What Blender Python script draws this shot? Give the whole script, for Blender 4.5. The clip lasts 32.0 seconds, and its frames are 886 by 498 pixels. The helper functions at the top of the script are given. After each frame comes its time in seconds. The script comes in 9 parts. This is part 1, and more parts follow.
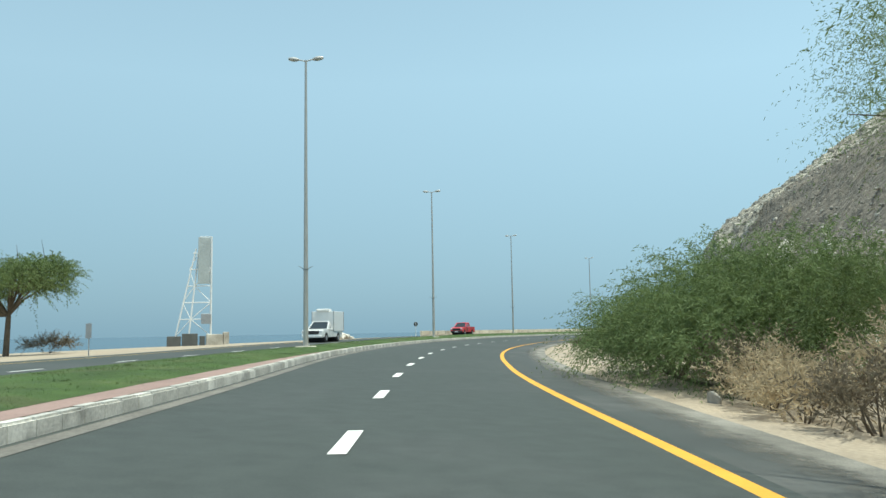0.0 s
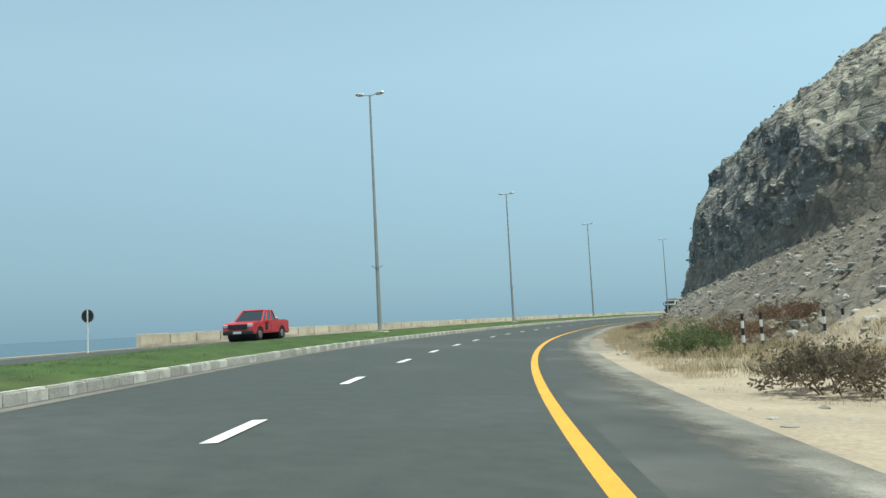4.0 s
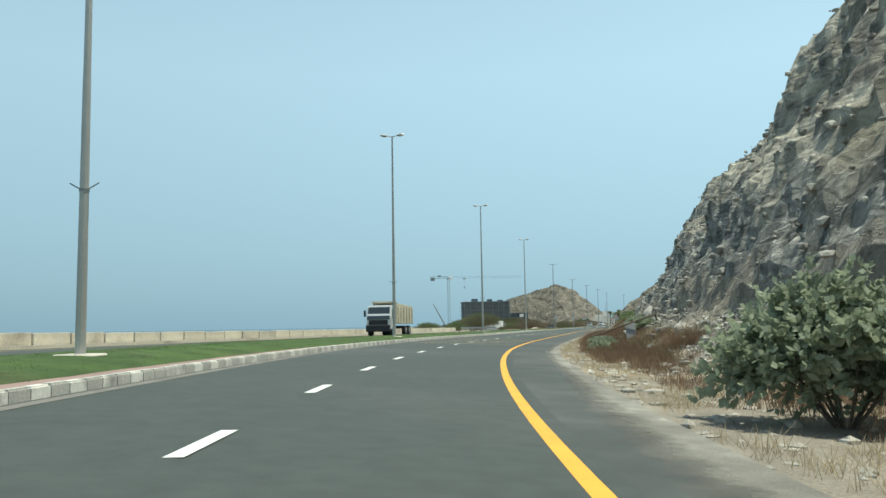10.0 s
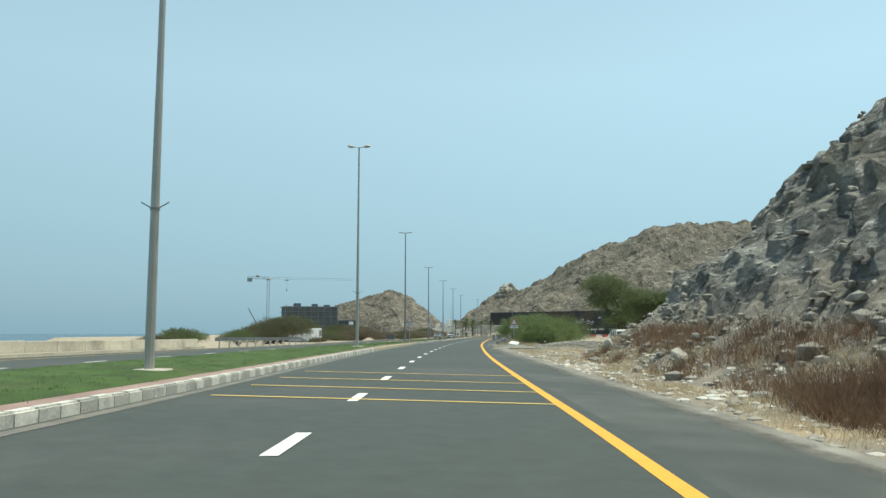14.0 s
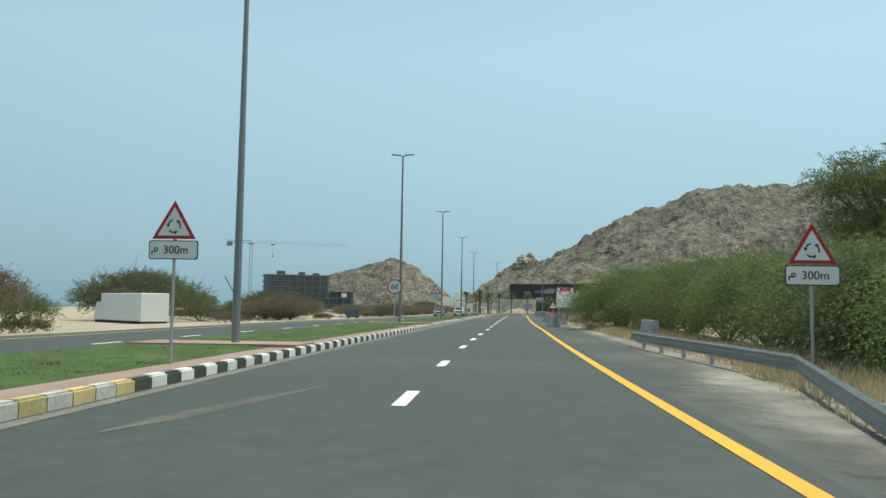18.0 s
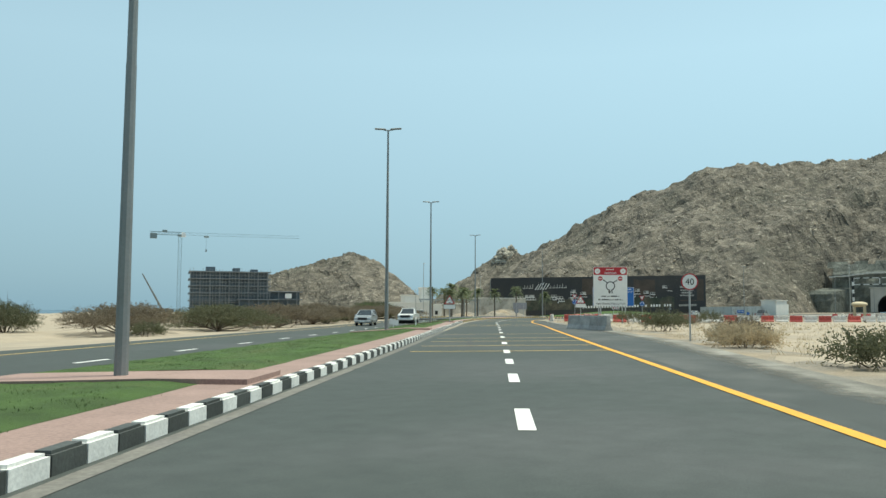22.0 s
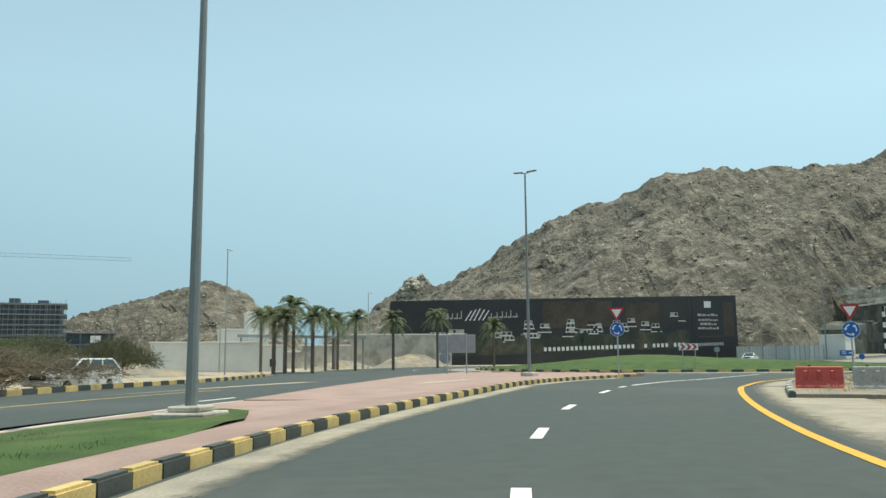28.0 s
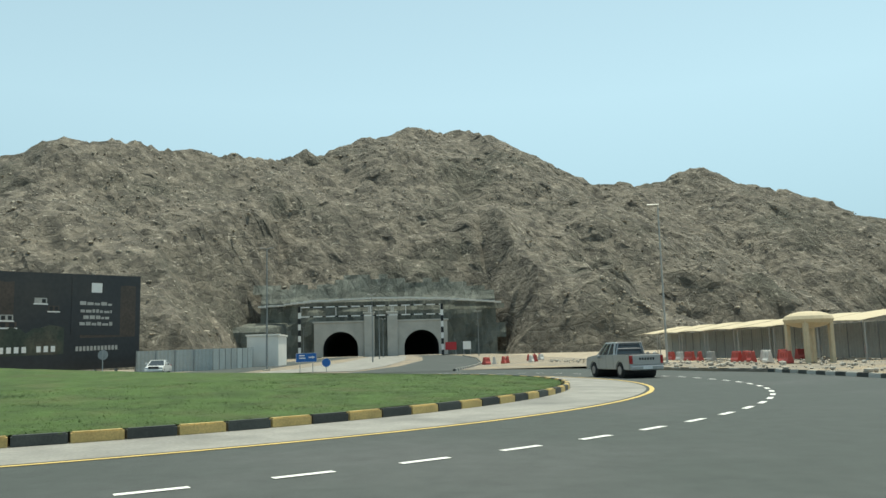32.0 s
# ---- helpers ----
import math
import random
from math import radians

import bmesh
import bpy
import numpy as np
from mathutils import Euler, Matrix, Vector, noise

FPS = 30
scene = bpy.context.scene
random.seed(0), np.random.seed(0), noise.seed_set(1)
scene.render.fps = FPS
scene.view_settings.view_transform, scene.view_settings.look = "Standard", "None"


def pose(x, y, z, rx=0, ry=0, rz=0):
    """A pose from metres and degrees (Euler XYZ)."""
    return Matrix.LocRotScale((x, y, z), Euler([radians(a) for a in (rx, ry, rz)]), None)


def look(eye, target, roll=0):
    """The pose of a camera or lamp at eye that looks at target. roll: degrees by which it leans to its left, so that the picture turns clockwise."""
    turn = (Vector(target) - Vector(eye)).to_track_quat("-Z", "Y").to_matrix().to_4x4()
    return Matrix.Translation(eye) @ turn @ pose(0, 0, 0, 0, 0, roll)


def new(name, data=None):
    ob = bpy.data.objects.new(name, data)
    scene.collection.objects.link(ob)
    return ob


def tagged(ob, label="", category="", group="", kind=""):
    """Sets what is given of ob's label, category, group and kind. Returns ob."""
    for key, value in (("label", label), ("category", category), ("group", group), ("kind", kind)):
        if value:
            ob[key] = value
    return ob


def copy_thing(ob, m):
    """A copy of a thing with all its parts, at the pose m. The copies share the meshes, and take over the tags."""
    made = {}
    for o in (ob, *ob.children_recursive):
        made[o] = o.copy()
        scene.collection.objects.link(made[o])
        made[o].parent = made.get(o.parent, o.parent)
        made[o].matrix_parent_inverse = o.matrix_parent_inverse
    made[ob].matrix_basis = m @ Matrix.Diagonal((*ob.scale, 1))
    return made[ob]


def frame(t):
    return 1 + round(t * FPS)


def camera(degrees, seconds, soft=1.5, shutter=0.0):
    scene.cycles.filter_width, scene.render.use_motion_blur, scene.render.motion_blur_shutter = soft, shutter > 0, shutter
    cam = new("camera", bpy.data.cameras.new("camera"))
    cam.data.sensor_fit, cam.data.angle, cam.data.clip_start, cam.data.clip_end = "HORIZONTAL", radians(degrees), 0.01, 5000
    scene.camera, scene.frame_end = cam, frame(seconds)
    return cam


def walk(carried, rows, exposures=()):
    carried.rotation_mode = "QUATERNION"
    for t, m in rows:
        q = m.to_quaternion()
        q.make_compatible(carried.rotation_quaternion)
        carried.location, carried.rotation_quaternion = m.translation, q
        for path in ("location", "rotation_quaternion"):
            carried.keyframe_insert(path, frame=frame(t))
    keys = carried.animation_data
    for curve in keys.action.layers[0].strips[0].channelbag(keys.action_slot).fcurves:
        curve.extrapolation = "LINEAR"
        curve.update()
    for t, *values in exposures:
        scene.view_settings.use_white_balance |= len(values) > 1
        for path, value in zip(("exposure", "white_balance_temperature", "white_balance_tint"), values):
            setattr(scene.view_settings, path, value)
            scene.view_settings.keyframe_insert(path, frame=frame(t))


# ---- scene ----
cam = camera(57.65, 32.0)
PATH = [
    (0, (-11.095, -48.99, 1.3), (-11.1744, -47.0015, 1.5033), -0.99),
    (0.5, (-11.414, -40.153, 1.3), (-11.4725, -38.165, 1.5097), -1.61),
    (1, (-11.579, -31.336, 1.3), (-11.6177, -29.3486, 1.5199), -1.92),
    (1.5, (-11.586, -22.538, 1.3), (-11.6049, -20.5499, 1.5163), -1.82),
    (2, (-11.422, -13.763, 1.3), (-11.4201, -11.7736, 1.5042), -2.32),
    (2.5, (-11.055, -5.017, 1.3), (-11.0135, -3.028, 1.5027), -3.47),
    (3, (-10.439, 3.702, 1.3), (-10.3324, 5.6892, 1.4968), -3.85),
    (3.5, (-9.57, 12.393, 1.3), (-9.3782, 14.3751, 1.4871), -3.54),
    (4, (-8.432, 21.052, 1.3), (-8.158, 23.0247, 1.4774), -2.92),
    (4.5, (-7.009, 29.672, 1.3), (-6.679, 31.637, 1.4715), -2.40),
    (5, (-5.297, 38.253, 1.3), (-4.9419, 40.2142, 1.4701), -2.06),
    (5.5, (-3.29, 46.814, 1.3), (-2.9336, 48.7765, 1.4493), -0.15),
    (6, (-0.977, 55.367, 1.3), (-0.5656, 57.3204, 1.4201), 0.27),
    (6.5, (1.646, 63.913, 1.3), (2.1948, 65.8327, 1.4193), -0.40),
    (7, (4.576, 72.456, 1.3), (5.2818, 74.321, 1.4503), -0.83),
    (7.5, (7.82, 80.991, 1.3), (8.6184, 82.8156, 1.4868), -0.73),
    (8, (11.391, 89.513, 1.3), (12.2429, 91.3124, 1.4848), -0.42),
    (8.5, (15.253, 98.01, 1.3), (16.1569, 99.787, 1.4623), -0.58),
    (9, (19.402, 106.446, 1.3), (20.3505, 108.1996, 1.4522), -0.92),
    (9.5, (23.86, 114.763, 1.3), (24.87, 116.4817, 1.462), -0.99),
    (10, (28.665, 122.912, 1.3), (29.7424, 124.586, 1.4884), -0.99),
    (10.5, (33.784, 130.881, 1.3), (34.8983, 132.5297, 1.4963), -0.98),
    (11, (39.114, 138.698, 1.3), (40.2559, 140.3287, 1.4929), -1.44),
    (11.5, (44.597, 146.358, 1.3), (45.7966, 147.9455, 1.4963), -1.37),
    (12, (50.245, 153.827, 1.3), (51.5119, 155.3607, 1.505), -1.62),
    (12.5, (56.125, 161.083, 1.3), (57.4625, 162.5548, 1.509), -0.65),
    (13, (62.297, 168.133, 1.3), (63.6877, 169.5567, 1.4949), -0.33),
    (13.5, (68.775, 175.033, 1.3), (70.1707, 176.4517, 1.4969), -0.40),
    (14, (75.506, 181.875, 1.3), (76.9049, 183.2888, 1.5075), -0.02),
    (14.5, (82.399, 188.756, 1.3), (83.8145, 190.1537, 1.5033), -0.01),
    (15, (89.404, 195.749, 1.3), (90.8253, 197.1406, 1.5089), -0.37),
    (15.5, (96.52, 202.843, 1.3), (97.9362, 204.2382, 1.521), -1.00),
    (16, (103.732, 209.973, 1.3), (105.1397, 211.3769, 1.5211), -1.41),
    (16.5, (111.025, 217.075, 1.3), (112.4286, 218.4872, 1.4902), -1.09),
    (17, (118.397, 224.138, 1.3), (119.8005, 225.5565, 1.4252), 0.04),
    (17.5, (125.818, 231.146, 1.3), (127.2057, 232.5815, 1.4203), 0.50),
    (18, (133.236, 238.096, 1.3), (134.617, 239.5347, 1.4464), 0.86),
    (18.5, (140.628, 244.977, 1.3), (142.0079, 246.4161, 1.4561), 0.05),
    (19, (147.982, 251.794, 1.3), (149.3797, 253.2164, 1.4525), 0.50),
    (19.5, (155.309, 258.553, 1.3), (156.7282, 259.9548, 1.4454), 1.05),
    (20, (162.635, 265.267, 1.3), (164.0509, 266.6721, 1.4462), 0.50),
    (20.5, (169.965, 271.947, 1.3), (171.374, 273.359, 1.4411), 0.35),
    (21, (177.283, 278.608, 1.3), (178.6925, 280.0194, 1.4434), 0.27),
    (21.5, (184.595, 285.237, 1.3), (186.0111, 286.6412, 1.4478), 0.33),
    (22, (191.887, 291.807, 1.3), (193.31, 293.2043, 1.4521), 0.22),
    (22.5, (199.145, 298.292, 1.3), (200.5793, 299.6775, 1.4535), -0.40),
    (23, (206.377, 304.675, 1.3), (207.8218, 306.0498, 1.4499), -0.49),
    (23.5, (213.591, 310.953, 1.3), (215.043, 312.3183, 1.4605), -0.32),
    (24, (220.75, 317.123, 1.3), (222.2111, 318.4776, 1.4784), 0.28),
    (24.5, (227.82, 323.198, 1.3), (229.2759, 324.5566, 1.4815), 0.78),
    (25, (234.777, 329.204, 1.3), (236.2321, 330.5646, 1.4776), 1.12),
    (25.5, (241.626, 335.135, 1.3), (243.0847, 336.4933, 1.4689), 1.28),
    (26, (248.399, 340.941, 1.3), (249.8636, 342.2924, 1.4693), 1.22),
    (26.5, (255.126, 346.572, 1.3), (256.5983, 347.9117, 1.4926), 0.90),
    (27, (261.811, 352.021, 1.3), (263.2932, 353.3423, 1.5409), 0.30),
    (27.5, (268.444, 357.204, 1.3), (269.9446, 358.4972, 1.5739), -0.64),
    (28, (275.024, 362.007, 1.3), (276.5879, 363.2254, 1.5651), -0.52),
    (28.5, (281.569, 366.308, 1.3), (283.2195, 367.4112, 1.5416), -0.35),
    (29, (288.112, 369.988, 1.3), (289.8457, 370.9552, 1.5452), -0.04),
    (29.5, (294.696, 372.993, 1.3), (296.5058, 373.8104, 1.5378), -0.04),
    (30, (301.346, 375.344, 1.3), (303.2093, 376.0294, 1.5389), -0.30),
    (30.5, (308.019, 377.145, 1.3), (309.9209, 377.6986, 1.5733), -0.43),
    (31, (314.659, 378.471, 1.3), (316.6021, 378.8424, 1.5916), -0.54),
    (31.5, (321.214, 379.301, 1.3), (323.1895, 379.4444, 1.5737), -0.60),
    (32, (327.678, 379.629, 1.3), (329.6589, 379.5256, 1.5582), -1.58),
]
EXPO = [(0.0, 0.42, 6350, -4), (1.0, 0.44, 6300, -4), (2.0, 0.1, 6250, -4), (3.4, 0.25, 6350, -4), (5.0, 0.36, 6450, -4), (13.0, 0.32, 6600, -4), (17.0, 0.2, 6650, -4), (20.0, 0.26, 6650, -4), (24.0, 0.3, 6650, -4), (29.0, 0.31, 6700, -4), (32.0, 0.26, 6850, -4)]
walk(cam, [(t, look(eye, target, roll)) for t, eye, target, roll in PATH], EXPO)

# ---- sky and sun ----
SUN_ELEV, SUN_AZ = radians(75), radians(124)     # azimuth clockwise from +y
world = bpy.data.worlds.new("sky")
scene.world = world
world.use_nodes = True
wn = world.node_tree
sky = wn.nodes.new("ShaderNodeTexSky")
sky.sky_type = 'NISHITA'
sky.sun_disc = False
sky.sun_elevation, sky.sun_rotation = SUN_ELEV, SUN_AZ
sky.air_density, sky.dust_density, sky.ozone_density = 1.0, 2.2, 1.5
tc = wn.nodes.new("ShaderNodeTexCoord")
sep = wn.nodes.new("ShaderNodeSeparateXYZ")
wn.links.new(tc.outputs["Generated"], sep.inputs[0])
ele = wn.nodes.new("ShaderNodeMapRange")
ele.interpolation_type = 'SMOOTHSTEP'
ele.inputs["From Min"].default_value, ele.inputs["From Max"].default_value = -0.02, 1.3
ele.inputs["To Min"].default_value, ele.inputs["To Max"].default_value = 0.85, 0.0
wn.links.new(sep.outputs["Z"], ele.inputs["Value"])
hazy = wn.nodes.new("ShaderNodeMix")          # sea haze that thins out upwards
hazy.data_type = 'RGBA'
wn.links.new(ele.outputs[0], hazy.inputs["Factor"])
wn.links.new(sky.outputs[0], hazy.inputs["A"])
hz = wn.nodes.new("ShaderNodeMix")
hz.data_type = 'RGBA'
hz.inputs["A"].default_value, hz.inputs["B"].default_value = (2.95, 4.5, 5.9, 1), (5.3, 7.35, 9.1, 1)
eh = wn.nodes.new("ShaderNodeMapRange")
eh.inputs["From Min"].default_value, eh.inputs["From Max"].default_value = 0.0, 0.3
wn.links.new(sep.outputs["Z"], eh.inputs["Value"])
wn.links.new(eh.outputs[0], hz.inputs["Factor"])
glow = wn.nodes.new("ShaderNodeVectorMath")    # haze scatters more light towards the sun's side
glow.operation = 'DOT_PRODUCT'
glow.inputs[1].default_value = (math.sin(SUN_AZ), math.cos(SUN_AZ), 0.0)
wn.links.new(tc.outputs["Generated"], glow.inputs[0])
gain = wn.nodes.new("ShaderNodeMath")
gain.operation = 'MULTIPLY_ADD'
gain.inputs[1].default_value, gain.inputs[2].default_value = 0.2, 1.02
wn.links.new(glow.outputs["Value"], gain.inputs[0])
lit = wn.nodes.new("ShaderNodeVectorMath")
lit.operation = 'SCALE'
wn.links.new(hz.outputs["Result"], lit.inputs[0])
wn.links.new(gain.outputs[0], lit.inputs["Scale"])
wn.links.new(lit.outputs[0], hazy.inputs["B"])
wn.nodes["Background"].inputs["Strength"].default_value = 0.09
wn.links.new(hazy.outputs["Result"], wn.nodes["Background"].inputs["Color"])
sun = new("sun", bpy.data.lights.new("sun", 'SUN'))
sun.data.energy, sun.data.angle, sun.data.color = 3.6, radians(0.9), (1.0, 0.95, 0.87)
sun.matrix_world = look((math.sin(SUN_AZ) * math.cos(SUN_ELEV) * 300, math.cos(SUN_AZ) * math.cos(SUN_ELEV) * 300, math.sin(SUN_ELEV) * 300), (0, 0, 0))


# ---- materials ----
def mat(name, color, rough=0.8, metal=0.0, var=0.25, scale=3.0, fine=40.0, bump=0.2, dist=0.02, tint=None, tint_amt=0.0, tint_scale=0.4, spec=0.5, per_object=0.0, coat=0.0):
    m = bpy.data.materials.new(name)
    m.use_nodes = True
    nt = m.node_tree
    b = nt.nodes["Principled BSDF"]
    b.inputs["Roughness"].default_value, b.inputs["Metallic"].default_value = rough, metal
    b.inputs["Specular IOR Level"].default_value = spec
    b.inputs["Coat Weight"].default_value = coat
    geo = nt.nodes.new("ShaderNodeNewGeometry")
    n1, n2 = nt.nodes.new("ShaderNodeTexNoise"), nt.nodes.new("ShaderNodeTexNoise")
    n1.inputs["Scale"].default_value, n2.inputs["Scale"].default_value = scale, fine
    n1.inputs["Detail"].default_value, n2.inputs["Detail"].default_value = 6, 3
    for n in (n1, n2):
        nt.links.new(geo.outputs["Position"], n.inputs["Vector"])
    mix = nt.nodes.new("ShaderNodeMath")
    mix.operation = 'ADD'
    nt.links.new(n1.outputs["Fac"], mix.inputs[0])
    nt.links.new(n2.outputs["Fac"], mix.inputs[1])
    rng = nt.nodes.new("ShaderNodeMapRange")
    rng.inputs["From Min"].default_value, rng.inputs["From Max"].default_value = 0.65, 1.35
    rng.inputs["To Min"].default_value, rng.inputs["To Max"].default_value = 1 - var, 1 + var
    nt.links.new(mix.outputs[0], rng.inputs["Value"])
    last = rng.outputs[0]
    if per_object:
        info = nt.nodes.new("ShaderNodeObjectInfo")
        r2 = nt.nodes.new("ShaderNodeMapRange")
        r2.inputs["To Min"].default_value, r2.inputs["To Max"].default_value = 1 - per_object, 1 + per_object
        nt.links.new(info.outputs["Random"], r2.inputs["Value"])
        mm = nt.nodes.new("ShaderNodeMath")
        mm.operation = 'MULTIPLY'
        nt.links.new(last, mm.inputs[0])
        nt.links.new(r2.outputs[0], mm.inputs[1])
        last = mm.outputs[0]
    col = nt.nodes.new("ShaderNodeVectorMath")
    col.operation = 'SCALE'
    col.inputs[0].default_value = color
    if tint:
        n3 = nt.nodes.new("ShaderNodeTexNoise")
        n3.inputs["Scale"].default_value, n3.inputs["Detail"].default_value = tint_scale, 8
        nt.links.new(geo.outputs["Position"], n3.inputs["Vector"])
        r3 = nt.nodes.new("ShaderNodeMapRange")
        r3.inputs["From Min"].default_value, r3.inputs["From Max"].default_value = 0.55 - 0.2 * tint_amt, 0.72 - 0.2 * tint_amt
        nt.links.new(n3.outputs["Fac"], r3.inputs["Value"])
        mc = nt.nodes.new("ShaderNodeMix")
        mc.data_type = 'RGBA'
        mc.inputs["A"].default_value, mc.inputs["B"].default_value = (*color, 1), (*tint, 1)
        nt.links.new(r3.outputs[0], mc.inputs["Factor"])
        nt.links.new(mc.outputs["Result"], col.inputs[0])
    nt.links.new(last, col.inputs["Scale"])
    nt.links.new(col.outputs[0], b.inputs["Base Color"])
    if bump:
        bp = nt.nodes.new("ShaderNodeBump")
        bp.inputs["Strength"].default_value, bp.inputs["Distance"].default_value = bump, dist
        nt.links.new(mix.outputs[0], bp.inputs["Height"])
        nt.links.new(bp.outputs[0], b.inputs["Normal"])
    return m


M_ASPHALT = mat("asphalt", (0.05, 0.0585, 0.0535), 0.85, var=0.24, scale=2.5, fine=60, bump=0.25, dist=0.01, tint=(0.068, 0.073, 0.07), tint_amt=0.2, tint_scale=0.12)
M_SHOULDER = mat("dusty_asphalt", (0.058, 0.064, 0.06), 0.88, var=0.24, scale=0.8, fine=60, bump=0.3, dist=0.01, tint=(0.088, 0.09, 0.083), tint_amt=0.35, tint_scale=0.2)
M_DUST = mat("road_dust", (0.165, 0.155, 0.132), 0.95, var=0.4, scale=1.6, fine=40, bump=0.4, dist=0.01, tint=(0.265, 0.25, 0.215), tint_amt=0.5, tint_scale=0.3)
M_WHITE = mat("white_road_paint", (0.78, 0.77, 0.73), 0.7, var=0.12, scale=2, fine=50, bump=0.1)
M_YELLOW = mat("yellow_road_paint", (0.72, 0.36, 0.035), 0.7, var=0.14, scale=1.2, fine=40, bump=0.1)
M_KERBP = mat("pale_kerb", (0.68, 0.66, 0.6), 0.85, var=0.22, scale=2, fine=25, bump=0.25, tint=(0.34, 0.33, 0.3), tint_amt=0.1, tint_scale=1.5, per_object=0.1)
M_KERB = mat("concrete_kerb", (0.5, 0.485, 0.44), 0.9, var=0.3, scale=1.5, fine=25, bump=0.3, tint=(0.33, 0.32, 0.29), tint_amt=0.2, tint_scale=1.5, per_object=0.12)
M_KERBW = mat("white_painted_kerb", (0.74, 0.73, 0.69), 0.8, var=0.2, scale=2, fine=25, bump=0.2, per_object=0.1)
M_KERBK = mat("black_painted_kerb", (0.055, 0.06, 0.055), 0.7, var=0.3, scale=2, fine=25, bump=0.2, per_object=0.2)
M_KERBY = mat("yellow_painted_kerb", (0.55, 0.40, 0.16), 0.8, var=0.25, scale=2, fine=25, bump=0.2, per_object=0.12)
M_KERBYP = mat("faded_yellow_kerb", (0.52, 0.42, 0.2), 0.85, var=0.25, scale=2, fine=25, bump=0.2, per_object=0.12)
M_BRICK = mat("pink_paving", (0.32, 0.217, 0.186), 0.9, var=0.25, scale=0.7, fine=25, bump=0.25, per_object=0.08)
M_LAWN = mat("lawn", (0.055, 0.098, 0.019), 0.95, var=0.5, scale=0.9, fine=45, bump=0.9, dist=0.04, tint=(0.08, 0.105, 0.03), tint_amt=0.2, tint_scale=0.5)
M_SAND = mat("sand", (0.37, 0.305, 0.225), 0.95, var=0.25, scale=0.5, fine=12, bump=0.5, dist=0.05, tint=(0.33, 0.28, 0.215), tint_amt=0.3, tint_scale=0.15)
M_GRAVEL = mat("gravel_verge", (0.24, 0.21, 0.168), 0.95, var=0.4, scale=1.0, fine=22, bump=0.7, dist=0.05, tint=(0.32, 0.25, 0.165), tint_amt=0.35, tint_scale=0.22)
M_SEA = mat("sea", (0.03, 0.075, 0.11), 0.25, var=0.2, scale=0.02, fine=0.3, bump=0.4, dist=0.3)
M_YELLOWP = mat("pale_yellow_paint", (0.58, 0.42, 0.14), 0.75, var=0.2, scale=1.5, fine=40, bump=0.1)
M_CONCD = mat("grey_patch", (0.105, 0.108, 0.102), 0.9, var=0.25, scale=1.5, fine=30)
M_APRON = mat("grey_apron_concrete", (0.27, 0.26, 0.235), 0.9, var=0.25, scale=1.0, fine=15, tint=(0.19, 0.185, 0.17), tint_amt=0.3, tint_scale=0.3)
M_SKID = mat("tyre_rubber_mark", (0.048, 0.05, 0.05), 0.8, var=0.3, scale=1.5, fine=30)
M_GUTTER = mat("dusty_gutter", (0.17, 0.16, 0.14), 0.95, var=0.35, scale=1.0, fine=15, tint=(0.16, 0.15, 0.14), tint_amt=0.2, tint_scale=0.8)
M_WALL = mat("cream_sea_wall", (0.60, 0.54, 0.43), 0.9, var=0.2, scale=0.6, fine=8, bump=0.2, tint=(0.40, 0.34, 0.27), tint_amt=0.2, tint_scale=0.4, per_object=0.08)
M_POLE = mat("galvanised_pole", (0.42, 0.415, 0.39), 0.5, 0.35, var=0.1, scale=2, fine=20, bump=0.05)
M_POLED = mat("dark_grey_pole", (0.23, 0.245, 0.245), 0.5, 0.3, var=0.1, scale=2, fine=20, bump=0.05)
M_CONC = mat("weathered_concrete", (0.50, 0.46, 0.39), 0.9, var=0.25, scale=0.7, fine=10, bump=0.3, tint=(0.33, 0.30, 0.25), tint_amt=0.25, tint_scale=0.5, per_object=0.06)
M_PLASTER = mat("white_plaster", (0.72, 0.70, 0.65), 0.85, var=0.12, scale=0.4, fine=8, bump=0.15)


def thin_film(m):
    """Lets a film of dust break up where its cover runs out."""
    nt = m.node_tree
    b, out = nt.nodes["Principled BSDF"], nt.nodes["Material Output"]
    geo, att = nt.nodes.new("ShaderNodeNewGeometry"), nt.nodes.new("ShaderNodeAttribute")
    att.attribute_name = "cover"
    n = nt.nodes.new("ShaderNodeTexNoise")
    n.inputs["Scale"].default_value, n.inputs["Detail"].default_value, n.inputs["Roughness"].default_value = 2.2, 9, 0.7
    nt.links.new(geo.outputs["Position"], n.inputs["Vector"])
    add, rng = nt.nodes.new("ShaderNodeMath"), nt.nodes.new("ShaderNodeMapRange")
    add.operation = 'ADD'
    nt.links.new(att.outputs["Fac"], add.inputs[0])
    nt.links.new(n.outputs["Fac"], add.inputs[1])
    rng.inputs["From Min"].default_value, rng.inputs["From Max"].default_value = 0.62, 1.25
    nt.links.new(add.outputs[0], rng.inputs["Value"])
    tr, mx = nt.nodes.new("ShaderNodeBsdfTransparent"), nt.nodes.new("ShaderNodeMixShader")
    nt.links.new(rng.outputs[0], mx.inputs["Fac"])
    nt.links.new(tr.outputs[0], mx.inputs[1])
    nt.links.new(b.outputs[0], mx.inputs[2])
    nt.links.new(mx.outputs[0], out.inputs["Surface"])
    return m


M_SANDF = mat("drifted_sand", (0.33, 0.285, 0.22), 0.95, var=0.3, scale=1.2, fine=30, bump=0.4, dist=0.01, tint=(0.26, 0.23, 0.185), tint_amt=0.4, tint_scale=0.4)
thin_film(M_DUST)
thin_film(M_SANDF)


